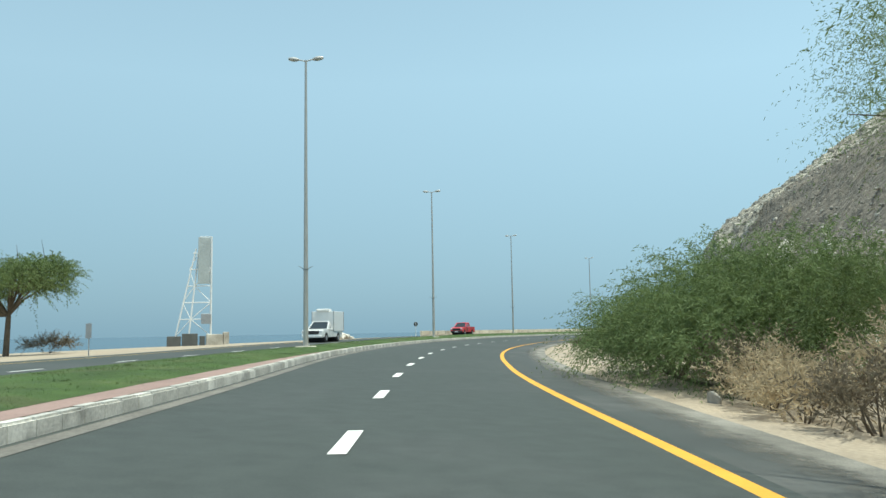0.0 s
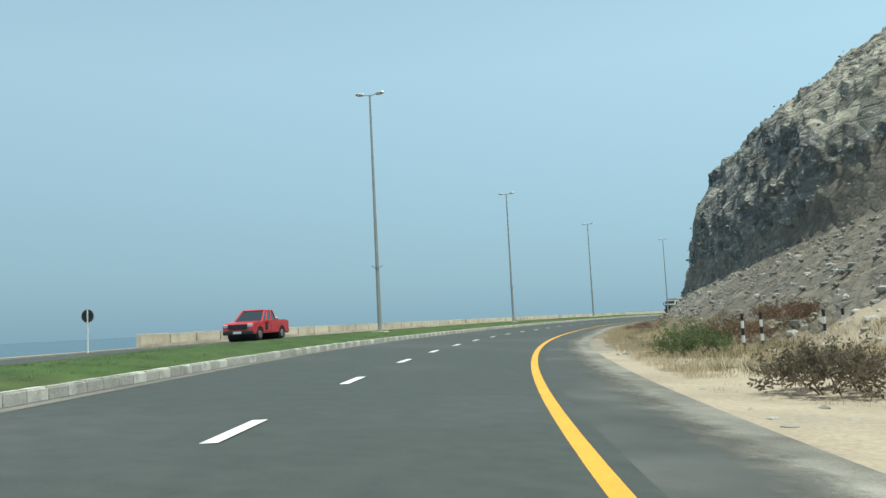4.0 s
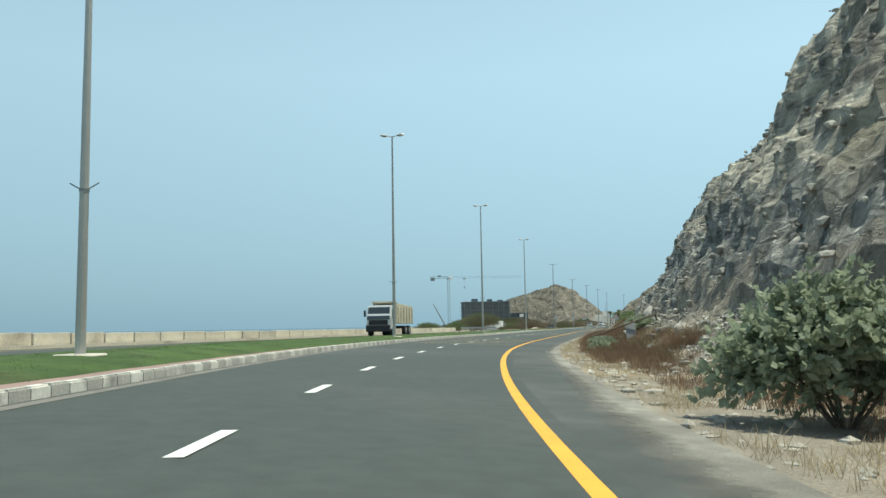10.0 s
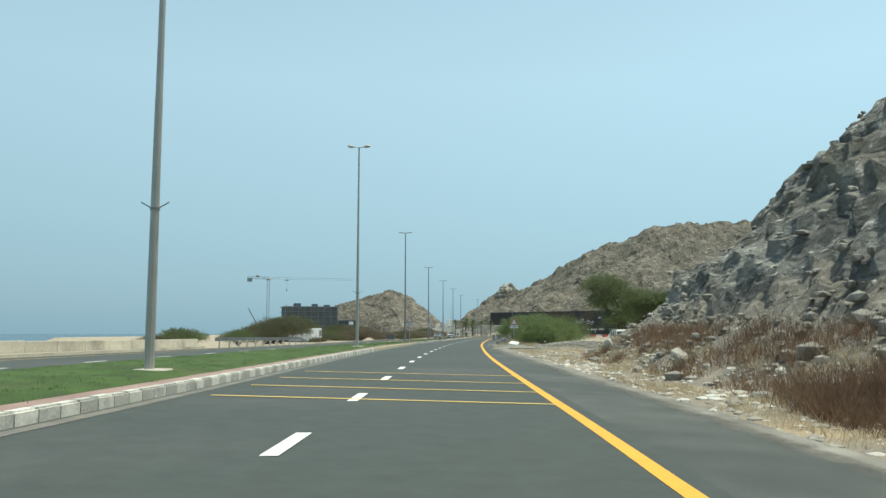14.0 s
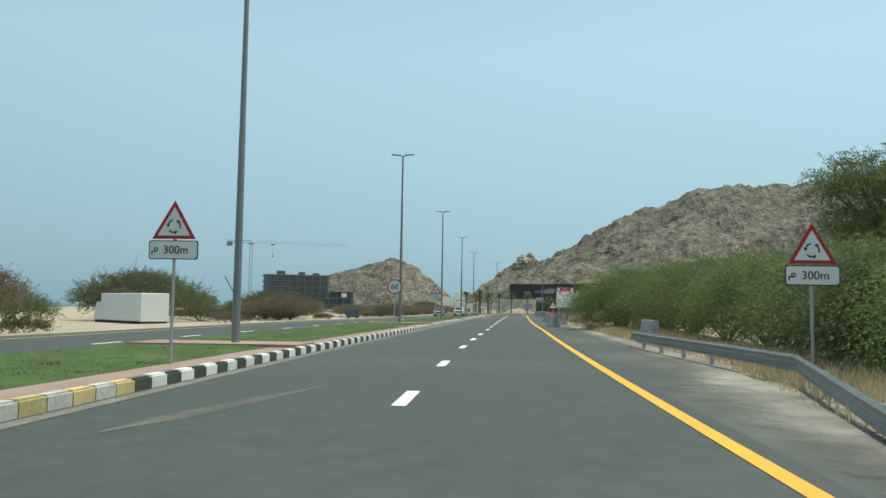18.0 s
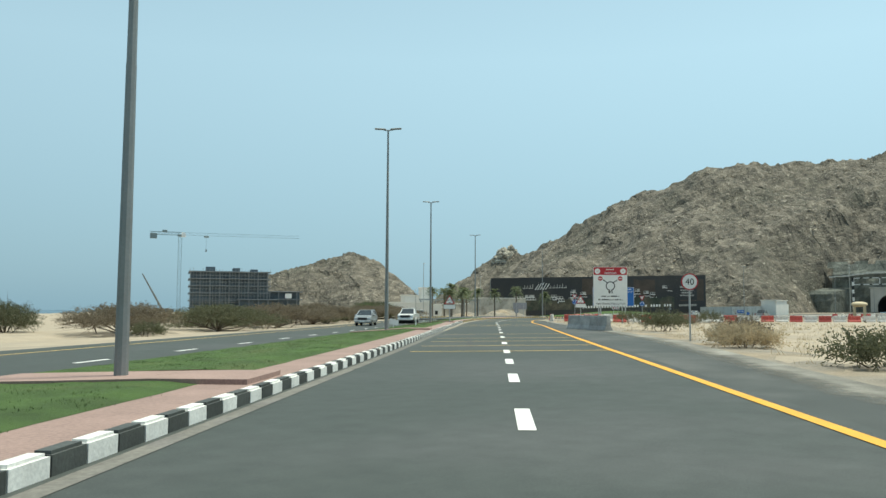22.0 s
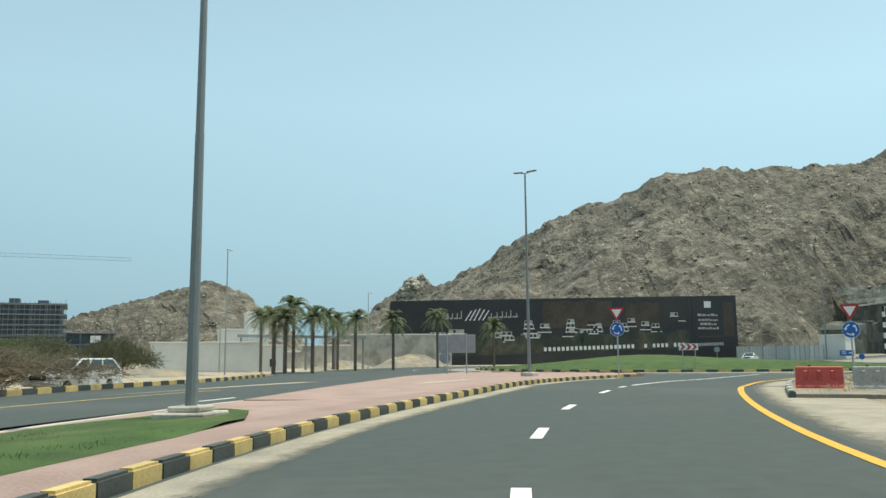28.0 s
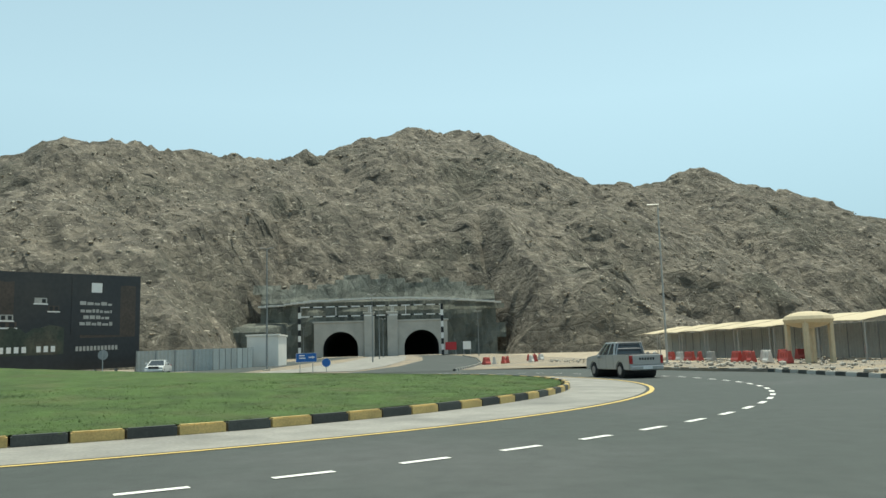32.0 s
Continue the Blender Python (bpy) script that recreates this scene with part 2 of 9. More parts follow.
def rock_mat(name, base, dark, light, green, scale=1.0, light_amt=0.5, dip=(0.5, 0.35, 0.4), seam=0.5, stretch=(0.4, 0.6, 1.3), relief=0.42):
    """Jointed rock: stretched beds along a dip, pale veins and flecks, weathered patches, cracks in the relief."""
    m = bpy.data.materials.new(name)
    m.use_nodes = True
    nt = m.node_tree
    b = nt.nodes["Principled BSDF"]
    b.inputs["Roughness"].default_value = 0.92
    geo = nt.nodes.new("ShaderNodeNewGeometry")
    turn = nt.nodes.new("ShaderNodeMapping")
    turn.inputs["Rotation"].default_value = dip
    turn.inputs["Scale"].default_value = stretch
    nt.links.new(geo.outputs["Position"], turn.inputs["Vector"])

    def noise_node(sc, detail=8, rough=0.6, along=False, twist=0.0):
        n = nt.nodes.new("ShaderNodeTexNoise")
        n.inputs["Scale"].default_value = sc * scale
        n.inputs["Detail"].default_value = detail
        n.inputs["Roughness"].default_value = rough
        n.inputs["Distortion"].default_value = twist
        nt.links.new(turn.outputs[0] if along else geo.outputs["Position"], n.inputs["Vector"])
        return n.outputs["Fac"]

    def ramp(fac, lo, hi, a=0.0, c=1.0):
        r = nt.nodes.new("ShaderNodeMapRange")
        r.inputs["From Min"].default_value, r.inputs["From Max"].default_value = lo, hi
        r.inputs["To Min"].default_value, r.inputs["To Max"].default_value = a, c
        nt.links.new(fac, r.inputs["Value"])
        return r.outputs[0]

    def blend(fac, a, c):
        x = nt.nodes.new("ShaderNodeMix")
        x.data_type = 'RGBA'
        nt.links.new(fac, x.inputs["Factor"])
        for sock, v in (("A", a), ("B", c)):
            if isinstance(v, tuple):
                x.inputs[sock].default_value = (*v, 1)
            else:
                nt.links.new(v, x.inputs[sock])
        return x.outputs["Result"]

    def sums(*terms):
        last = None
        for v, k in terms:
            n = nt.nodes.new("ShaderNodeMath")
            n.operation = 'MULTIPLY_ADD'
            nt.links.new(v, n.inputs[0])
            n.inputs[1].default_value = k
            n.inputs[2].default_value = 0.0
            if last:
                nt.links.new(last, n.inputs[2])
            last = n.outputs[0]
        return last

    beds = noise_node(0.55, 9, 0.65, True, 0.6)
    veins = noise_node(1.1, 7, 0.7, True, 1.2)
    big, fine = noise_node(0.06, 8, 0.65), noise_node(2.4, 6, 0.72)
    vor = nt.nodes.new("ShaderNodeTexVoronoi")
    vor.feature = 'DISTANCE_TO_EDGE'
    vor.inputs["Scale"].default_value = 0.8 * scale
    nt.links.new(turn.outputs[0], vor.inputs["Vector"])
    cell = nt.nodes.new("ShaderNodeTexVoronoi")
    cell.inputs["Scale"].default_value = 1.7 * scale
    nt.links.new(turn.outputs[0], cell.inputs["Vector"])
    tone = nt.nodes.new("ShaderNodeSeparateColor")
    nt.links.new(cell.outputs["Color"], tone.inputs[0])
    col = blend(ramp(beds, 0.4, 0.6), dark, base)
    col = blend(ramp(big, 0.52, 0.66), col, green)
    col = blend(ramp(veins, 0.62 - 0.06 * seam, 0.70 - 0.04 * seam), col, light)
    col = blend(ramp(fine, 0.6 + 0.06 * (1 - light_amt), 0.76, 0.0, 0.8), col, light)
    sc = nt.nodes.new("ShaderNodeVectorMath")
    sc.operation = 'SCALE'
    nt.links.new(col, sc.inputs[0])
    nt.links.new(ramp(tone.outputs["Red"], 0, 1, 0.72, 1.25), sc.inputs["Scale"])
    nt.links.new(sc.outputs[0], b.inputs["Base Color"])
    bp = nt.nodes.new("ShaderNodeBump")
    bp.inputs["Strength"].default_value, bp.inputs["Distance"].default_value = 1.0, relief / scale
    nt.links.new(sums((ramp(vor.outputs["Distance"], 0.0, 0.12), 0.35), (beds, 1.0), (veins, 0.5), (fine, 0.7), (noise_node(7.0, 5, 0.7), 0.35), (tone.outputs["Green"], 0.4)), bp.inputs["Height"])
    nt.links.new(bp.outputs[0], b.inputs["Normal"])
    return m


def leafy(m, amount=0.45):
    """Lets light through a thin leaf."""
    nt = m.node_tree
    b, out = nt.nodes["Principled BSDF"], nt.nodes["Material Output"]
    tr, mx = nt.nodes.new("ShaderNodeBsdfTranslucent"), nt.nodes.new("ShaderNodeMixShader")
    mx.inputs["Fac"].default_value = amount
    nt.links.new(b.inputs["Base Color"].links[0].from_socket, tr.inputs["Color"])
    nt.links.new(b.outputs[0], mx.inputs[1])
    nt.links.new(tr.outputs[0], mx.inputs[2])
    nt.links.new(mx.outputs[0], out.inputs["Surface"])
    return m


M_CLIFF = rock_mat("grey_cliff_rock", (0.31, 0.305, 0.275), (0.105, 0.106, 0.098), (0.70, 0.675, 0.61), (0.225, 0.21, 0.165), 1.0, 0.95, (0.5, 0.35, 0.4), 1.0)
# pale rock; also colours the cliff's sunlit top edge
M_CLIFFP = rock_mat("cream_and_sunlit_top_rock", (0.52, 0.48, 0.39), (0.17, 0.16, 0.135), (0.72, 0.68, 0.58), (0.34, 0.3, 0.215), 1.0, 0.8, (0.5, 0.35, 0.4), 0.8)
M_SCREE = rock_mat("grey_scree", (0.275, 0.25, 0.205), (0.17, 0.155, 0.128), (0.56, 0.52, 0.45), (0.29, 0.25, 0.185), 1.6, 0.85, (0.5, 0.35, 0.4), 0.4, (0.8, 0.8, 1.0), 0.3)
M_DEBRIS = rock_mat("brown_debris_earth", (0.20, 0.175, 0.14), (0.15, 0.133, 0.107), (0.40, 0.37, 0.31), (0.235, 0.195, 0.135), 1.3, 0.5, (0.5, 0.35, 0.4), 0.15, (0.8, 0.8, 1.0), 0.22)
M_MOUNTAIN = rock_mat("brown_mountain_rock", (0.192, 0.168, 0.13), (0.09, 0.081, 0.065), (0.40, 0.36, 0.295), (0.088, 0.084, 0.064), 0.4, 0.8, (0.6, 0.3, 0.9), 0.6, (0.6, 0.75, 1.0), 0.2)

# ---- the road's line ----
AXIS = [(-10.08, -108.99), (-11.16, -79.01), (-12.25, -49.03), (-13.34, -19.05), (-12.19, 10.91), (-7.35, 40.5), (0.94, 69.31), (12.4, 97.02),
        (26.38, 123.55), (43.2, 148.38), (62.52, 171.31), (83.76, 192.49), (105.19, 213.48), (127.05, 234.03), (149.27, 254.18), (171.92, 273.85),
        (194.57, 293.53), (217.29, 313.11), (239.96, 332.76), (262.73, 352.3), (287.29, 369.44), (315.61, 378.94), (345.53, 380.94)]
S0, STEP = -60.0, 30.0


def axis_point(s):
    """Place and unit direction of the centre line at s metres along it."""
    u = (s - S0) / STEP
    i = min(max(int(math.floor(u)), 0), len(AXIS) - 2)
    f = u - i
    p0, p1, p2, p3 = (Vector(AXIS[min(max(k, 0), len(AXIS) - 1)]) for k in (i - 1, i, i + 1, i + 2))
    if f < 0 or f > 1:
        d = (p2 - p1).normalized()
        return (p1 if f < 0 else p2) + d * (f if f < 0 else f - 1) * STEP, d
    if i == 0:
        p0 = 2 * p1 - p2
    if i == len(AXIS) - 2:
        p3 = 2 * p2 - p1
    p = 0.5 * ((2 * p1) + (p2 - p0) * f + (2 * p0 - 5 * p1 + 4 * p2 - p3) * f * f + (3 * p1 - p0 - 3 * p2 + p3) * f ** 3)
    d = 0.5 * ((p2 - p0) + 2 * (2 * p0 - 5 * p1 + 4 * p2 - p3) * f + 3 * (3 * p1 - p0 - 3 * p2 + p3) * f * f)
    return p, d.normalized()


def knots(s, ks, vs):
    return float(np.interp(s, ks, vs))


def cant(s):
    """Cross fall of the carriageway: up towards the sea side in the bend."""
    return knots(s, (60, 160, 212, 245, 260, 317, 348, 400, 440, 490, 520), (0.065, 0.06, 0.052, 0.034, 0.03, 0.012, 0.0, -0.012, -0.015, -0.01, 0.0))


def drive(s):
    """Offset of the driving line from the centre line."""
    return -knots(s, (0, 35, 70, 120, 160, 200, 237, 297, 357, 397, 436, 474, 526, 560, 582), (-1.16, -1.95, -2.49, -2.38, -2.14, -2.36, -2.02, -1.51, -0.92, 0.09, 0.69, 0.76, 0.2, -0.1, -0.39))


def road_z(s, l):
    return -cant(s) * (min(max(l, -4.2), 7.5) - drive(s))


def at(s, l, z=0.0):
    p, d = axis_point(s)
    return Vector((p.x + d.y * l, p.y - d.x * l, z))


def on_road(s, l, dz=0.0):
    return at(s, l, road_z(s, l) + dz)


def heading(s):
    d = axis_point(s)[1]
    return math.degrees(math.atan2(-d.x, d.y))


def median_z(s, l):
    e = cant(s)
    edge = road_z(s, -3.9) + 0.15
    crest = edge + 4.5 * max(e, 0) * knots(s, (0, 45, 100), (0.15, 0.4, 1.0))
    far = opp_z(s, -9.4) + 0.12
    if l > -6.0:
        return edge + (crest - edge) * min(max((-4.1 - l) / 1.9, 0), 1)
    return crest + (far - crest) * min(max((-6.0 - l) / 3.0, 0), 1)


def opp_z(s, l):
    e = cant(s)
    return 10.9 * max(e, 0) * knots(s, (0, 45, 100), (0.4, 0.5, 1.0)) + knots(s, (400, 440, 500, 520, 540, 550), (0, -0.15, -0.38, -0.3, -0.05, 0))


# ---- mesh helpers ----
def mesh_ob(name, verts, faces, material, parent=None, label="", smooth=False):
    me = bpy.data.meshes.new(name)
    me.from_pydata([tuple(v) for v in verts], [], faces)
    if smooth:
        me.polygons.foreach_set("use_smooth", [True] * len(me.polygons))
    me.update()
    ob = new(name, me)
    if material:
        me.materials.append(material)
    if parent:
        ob.parent = parent
    if label:
        ob["label"] = label
    return ob


def part(name, bm, material, parent, label="", smooth=False):
    me = bpy.data.meshes.new(name)
    bmesh.ops.recalc_face_normals(bm, faces=bm.faces)
    bm.to_mesh(me)
    bm.free()
    if smooth:
        me.polygons.foreach_set("use_smooth", [True] * len(me.polygons))
    ob = new(name, me)
    me.materials.append(material)
    if parent:
        ob.parent = parent
    if label:
        ob["label"] = label
    return ob


def thing(name, m, label, category, group="", kind=""):
    ob = new(name)
    ob.matrix_basis = m
    return tagged(ob, label, category, group, kind)


def box(bm, x0, y0, z0, x1, y1, z1, bevel=0.0, m=None):
    r = bmesh.ops.create_cube(bm, size=1.0)
    vs = r["verts"]
    for v in vs:
        v.co = Vector(((x0 + x1) / 2 + v.co.x * (x1 - x0), (y0 + y1) / 2 + v.co.y * (y1 - y0), (z0 + z1) / 2 + v.co.z * (z1 - z0)))
    if bevel:
        es = list({e for v in vs for e in v.link_edges})
        r = bmesh.ops.bevel(bm, geom=es, offset=bevel, segments=1, affect='EDGES')
        vs = [v for v in r["verts"]]
    if m is not None:
        bmesh.ops.transform(bm, matrix=m, verts=list({v for v in vs}))
    return bm


def tube(bm, p, q, r0, r1=None, n=8, caps=True):
    p, q = Vector(p), Vector(q)
    r1 = r0 if r1 is None else r1
    d = (q - p).normalized()
    a = d.orthogonal().normalized()
    b = d.cross(a)
    rings = []
    for c, r in ((p, r0), (q, r1)):
        rings.append([bm.verts.new(c + r * (math.cos(k * math.tau / n) * a + math.sin(k * math.tau / n) * b)) for k in range(n)])
    for k in range(n):
        bm.faces.new((rings[0][k], rings[0][(k + 1) % n], rings[1][(k + 1) % n], rings[1][k]))
    if caps:
        bm.faces.new(rings[0][::-1])
        bm.faces.new(rings[1])
    return bm


def poly(bm, pts, depth_vec):
    """A flat outline given a thickness."""
    a = [bm.verts.new(Vector(p)) for p in pts]
    b = [bm.verts.new(Vector(p) + Vector(depth_vec)) for p in pts]
    bm.faces.new(a)
    bm.faces.new(b[::-1])
    n = len(a)
    for k in range(n):
        bm.faces.new((a[k], b[k], b[(k + 1) % n], a[(k + 1) % n]))
    return bm


def strip(name, s_list, lefts, rights, zf, material, thick=0.0, parent=None, label="", cols=1):
    """A band along the road between two offsets, with its height from zf(s, l)."""
    verts, faces = [], []
    n = cols + 1
    for s, l0, l1 in zip(s_list, lefts, rights):
        for k in range(n):
            l = l0 + (l1 - l0) * k / cols
            verts.append(at(s, l, zf(s, l)))
    for i in range(len(s_list) - 1):
        for k in range(cols):
            a = i * n + k
            faces.append((a, a + 1, a + n + 1, a + n))
    return mesh_ob(name, verts, faces, material, parent, label)


def srange(a, b, step):
    k = max(1, int(round((b - a) / step)))
    return [a + (b - a) * i / k for i in range(k + 1)]


def slab(pts, depth=0.45):
    """A flat outline with sides going down."""
    n = len(pts)
    low = [Vector(p) - Vector((0, 0, depth)) for p in pts]
    return [Vector(p) for p in pts] + low, [tuple(range(n))] + [(k, k + n, (k + 1) % n + n, (k + 1) % n) for k in range(n)]


# ---- ground, sea, road ----
ROAD_END = 562.0
RC = Vector((366.0, 397.0))                       # the roundabout's centre


KERB_S = (8, 19, 27, 37, 60, 88, 99, 108, 116, 131, 153, 175, 188, 200, 212, 230, 249, 258, 270, 290, 326, 365, 400, 444, 480, 507, 518, 533, 550, 556, 561, 564, 568, 574, 583)
KERB_L = (-3.05, -3.1, -3.55, -3.85, -3.9, -4.05, -4.25, -4.1, -3.92, -3.65, -3.5, -3.42, -3.6, -3.6, -3.72, -3.9, -3.95, -3.7, -3.56, -3.7, -4.08, -4.15, -4.1, -3.92, -3.95, -3.75, -3.8, -3.9, -4.0, -4.2, -4.9, -5.2, -5.6, -6.3, -6.7)
LINE_S = (4, 12, 22, 42, 94, 130, 150, 204, 230, 245, 265, 320, 365, 405, 450, 473, 490, 510, 532, 545, 554, 568, 583)
LINE_L = (4.15, 3.95, 3.62, 3.45, 3.75, 3.78, 3.6, 3.7, 3.8, 3.98, 3.95, 3.62, 3.5, 3.2, 3.25, 3.5, 3.8, 3.75, 3.95, 4.6, 4.5, 4.25, 4.6)


def eased(s, ks, vs, r=7.0):
    return sum(knots(s + d * r, ks, vs) for d in (-1, -0.5, 0, 0.5, 1)) / 5


def kerb_l(s):
    return eased(s, KERB_S, KERB_L, 5.0)


def yellow_l(s):
    return eased(s, LINE_S, LINE_L) - knots(s, (7, 24, 42, 70, 94, 112, 130, 150, 167, 187, 206, 225, 244, 263, 290, 322, 343, 363), (0.08, 0.05, 0.08, 0.05, 0.06, 0.04, 0, 0.03, 0.1, 0.04, 0.05, 0.16, 0.05, 0.15, 0.05, -0.02, 0.05, 0))


def dash_l(s):
    return knots(s, (0, 9, 29, 42, 60, 95, 114, 134, 154, 168, 189, 210, 231, 245, 266, 326, 395, 449, 540, 555, 565, 583),
                 (0.1, 0.08, -0.17, -0.34, -0.25, -0.16, -0.11, 0.04, 0.0, -0.15, -0.1, -0.16, -0.17, -0.03, -0.1, -0.08, -0.1, -0.09, 0.0, -0.12, -0.25, -0.4))


def edge_l(s):
    return knots(s, (0, 43, 96, 114, 132, 150, 188, 207, 226, 246, 266, 300, 325, 340, 347, 358, 400, 430, 450, 480, 520, 545, 560, 583),
                 (5.6, 5.65, 5.7, 5.5, 5.8, 5.25, 5.2, 5.7, 5.75, 6.4, 6.2, 5.9, 5.35, 4.9, 5.0, 6.3, 5.7, 5.35, 6.6, 6.3, 5.6, 5.6, 6.0, 6.0))


def lawn_l(s):
    return knots(s, (0, 250, 330, 520), (-8.3, -8.6, -9.3, -9.4))


ss = srange(-60, ROAD_END, 2.0)
road = strip("road", ss, [kerb_l(s) - 0.1 for s in ss], [yellow_l(s) + 0.35 for s in ss], road_z, M_ASPHALT, cols=6)
tagged(road, "grey asphalt carriageway with two marked lanes", "road", kind="structure")
shoulder = strip("road_shoulder", ss, [yellow_l(s) + 0.35 for s in ss], [edge_l(s) + 0.12 * noise.noise((s * 0.3, 0, 0)) + 0.08 * noise.noise((s * 1.1, 5, 0)) for s in ss], road_z, M_SHOULDER, cols=2)
tagged(shoulder, "dusty grey asphalt shoulder with a ragged edge", "road shoulder", kind="structure")
sd = srange(-20, 556, 0.5)

def film(ob, n, across):
    """Gives a strip n points wide its share of dust at each point across."""
    at_ = ob.data.attributes.new("cover", 'FLOAT', 'POINT')
    at_.data.foreach_set("value", [across[k % n] for k in range(len(ob.data.vertices))])
    return ob


dust = strip("shoulder_dust", sd, [max(yellow_l(s) + 0.45, edge_l(s) - knots(s, (90, 190, 204, 270, 300, 318, 350, 366, 520, 532), (1.0, 1.0, 0.45, 0.45, 1.0, 1.6, 1.6, 1.0, 1.0, 2.2))) for s in sd], [edge_l(s) + 0.4 for s in sd], lambda s, l: road_z(s, l) + 0.007, M_DUST, cols=5)
film(dust, 6, (0.0, 0.22, 0.4, 0.62, 0.95, 1.0))
tagged(dust, "pale dust and grit thinning out over the asphalt edge", "dust", kind="structure")
so = srange(-60, 566, 2.0)
opp = strip("opposite_road", so, [-17.6 for s in so], [lawn_l(s) - 0.28 for s in so], opp_z, M_ASPHALT, cols=4)
tagged(opp, "grey asphalt carriageway of the opposite direction", "road", kind="structure")


def verge_z(s, l):
    return opp_z(s, -17.4) - 0.02 - 0.02 * max(-18 - l, 0)


# terrain sheet
def nearest(px, py, table):
    d = (table[:, 0] - px) ** 2 + (table[:, 1] - py) ** 2
    i = int(d.argmin())
    return table[i, 4], (px - table[i, 0]) * table[i, 3] - (py - table[i, 1]) * table[i, 2]


tab = []
for s in srange(-400, 700, 4):
    p, d = axis_point(s)
    tab.append((p.x, p.y, d.x, d.y, s))
tab = np.array(tab)


def coast_l(s):
    return knots(s, (-100, 60, 100, 280, 330, 380, 450, 520, 600, 700), (-50, -42, -24, -22.5, -45, -60, -90, -150, -270, -460))


def axis_grid(lo, hi, fine0, fine1, step):
    out = list(np.arange(fine0, fine1 + 0.1, step))
    x, st = fine0, step
    while x > lo:
        st *= 1.35
        x -= st
        out.insert(0, x)
    x, st = out[-1], step
    while x < hi:
        st *= 1.35
        x += st
        out.append(x)
    return out


gx, gy = axis_grid(-4500, 4800, -90, 480, 7.0), axis_grid(-4500, 4800, -110, 560, 7.0)
verts, faces = [], []
for y in gy:
    for x in gx:
        s, l = nearest(x, y, tab)
        if s >= 540 and math.hypot(x - RC.x, y - RC.y) < 75:
            z = -0.9
        elif l > -23 and l < 48 and s < 590:
            z = -0.9
        else:
            z = -0.35
        c = coast_l(s)
        if l < c:
            z = max(-7.0, -0.3 + 0.32 * (l - c))
        if x < -300 and y < 400 and l < c:
            z = -7.0
        verts.append((x, y, z))
nx = len(gx)
for j in range(len(gy) - 1):
    for i in range(nx - 1):
        a = j * nx + i
        faces.append((a, a + 1, a + nx + 1, a + nx))
ground = mesh_ob("ground", verts, faces, M_SAND)
tagged(ground, "pale sandy ground reaching to the hills and the shore", "ground", kind="structure")
sea = mesh_ob("water", [(-4900, -4900, -2.6), (4900, -4900, -2.6), (4900, 4900, -2.6), (-4900, 4900, -2.6)], [(0, 1, 2, 3)], M_SEA)
tagged(sea, "calm dark blue sea out to a hazy horizon", "sea", kind="structure")
sv = srange(-60, 330, 3.0)
verge = strip("verge_sea_side", sv, [min(-26.0, coast_l(s)) for s in sv], [-17.5 for s in sv], lambda s, l: verge_z(s, l), M_SAND, cols=8)
tagged(verge, "sandy strip between the road and the shore", "verge", kind="structure")
sv2 = srange(330, 566, 3.0)
verge2 = strip("verge_land_side", sv2, [-40.0 for s in sv2], [-17.5 for s in sv2], lambda s, l: verge_z(s, l) - 0.01 * max(-17.5 - l, 0), M_SAND, cols=6)
tagged(verge2, "wide sandy verge beside the opposite carriageway", "verge", kind="structure")

# median: paving strip and lawn
def lawn_in(s):
    return knots(s, (0, 25, 40, 250, 300, 330), (-3.6, -4.1, -4.35, -4.3, -4.5, -5.2))


sm = srange(-60, 566, 2.0)
paving = strip("median_paving", sm, [lawn_in(s) - 0.3 for s in sm], [kerb_l(s) - 0.16 for s in sm], lambda s, l: median_z(s, l), M_BRICK, cols=2)
tagged(paving, "pink block paving along the median kerb", "pavement", kind="structure")
sl_ = srange(-60, 543, 1.0)


def lawn_zf(s, l):
    return median_z(s, l) + (0.05 + 0.03 * noise.noise((s * 1.3, l * 1.3, 0)) if l < lawn_in(s) - 0.15 else 0.003)


lawn = strip("median_lawn", sl_, [lawn_l(s) + knots(s, (520, 538, 541, 543), (0, 0.6, 1.1, 1.7)) for s in sl_], [lawn_in(s) + 0.05 * noise.noise((s * 1.1, 0, 7)) - knots(s, (512, 537, 540, 542, 543), (0, 0, 0.3, 1.2, 2.2)) for s in sl_], lawn_zf, M_LAWN, cols=8)
tagged(lawn, "mown green grass strip on the central reservation", "lawn", kind="structure")
se = srange(518, 550, 1.0)
paving_end = strip("median_paving_end", se, [lawn_l(s) + 0.02 for s in se], [lawn_in(s) - 0.31 for s in se], lambda s, l: median_z(s, l) - 0.004, M_BRICK, cols=8)
tagged(paving_end, "pink paving where the grass strip ends", "pavement", kind="structure")
edging = strip("median_edging", sm, [lawn_l(s) - 0.3 for s in sm], [lawn_l(s) for s in sm], lambda s, l: opp_z(s, -9.4) + 0.1, M_CONC)
tagged(edging, "pale concrete edging along the grass", "kerb", kind="structure")


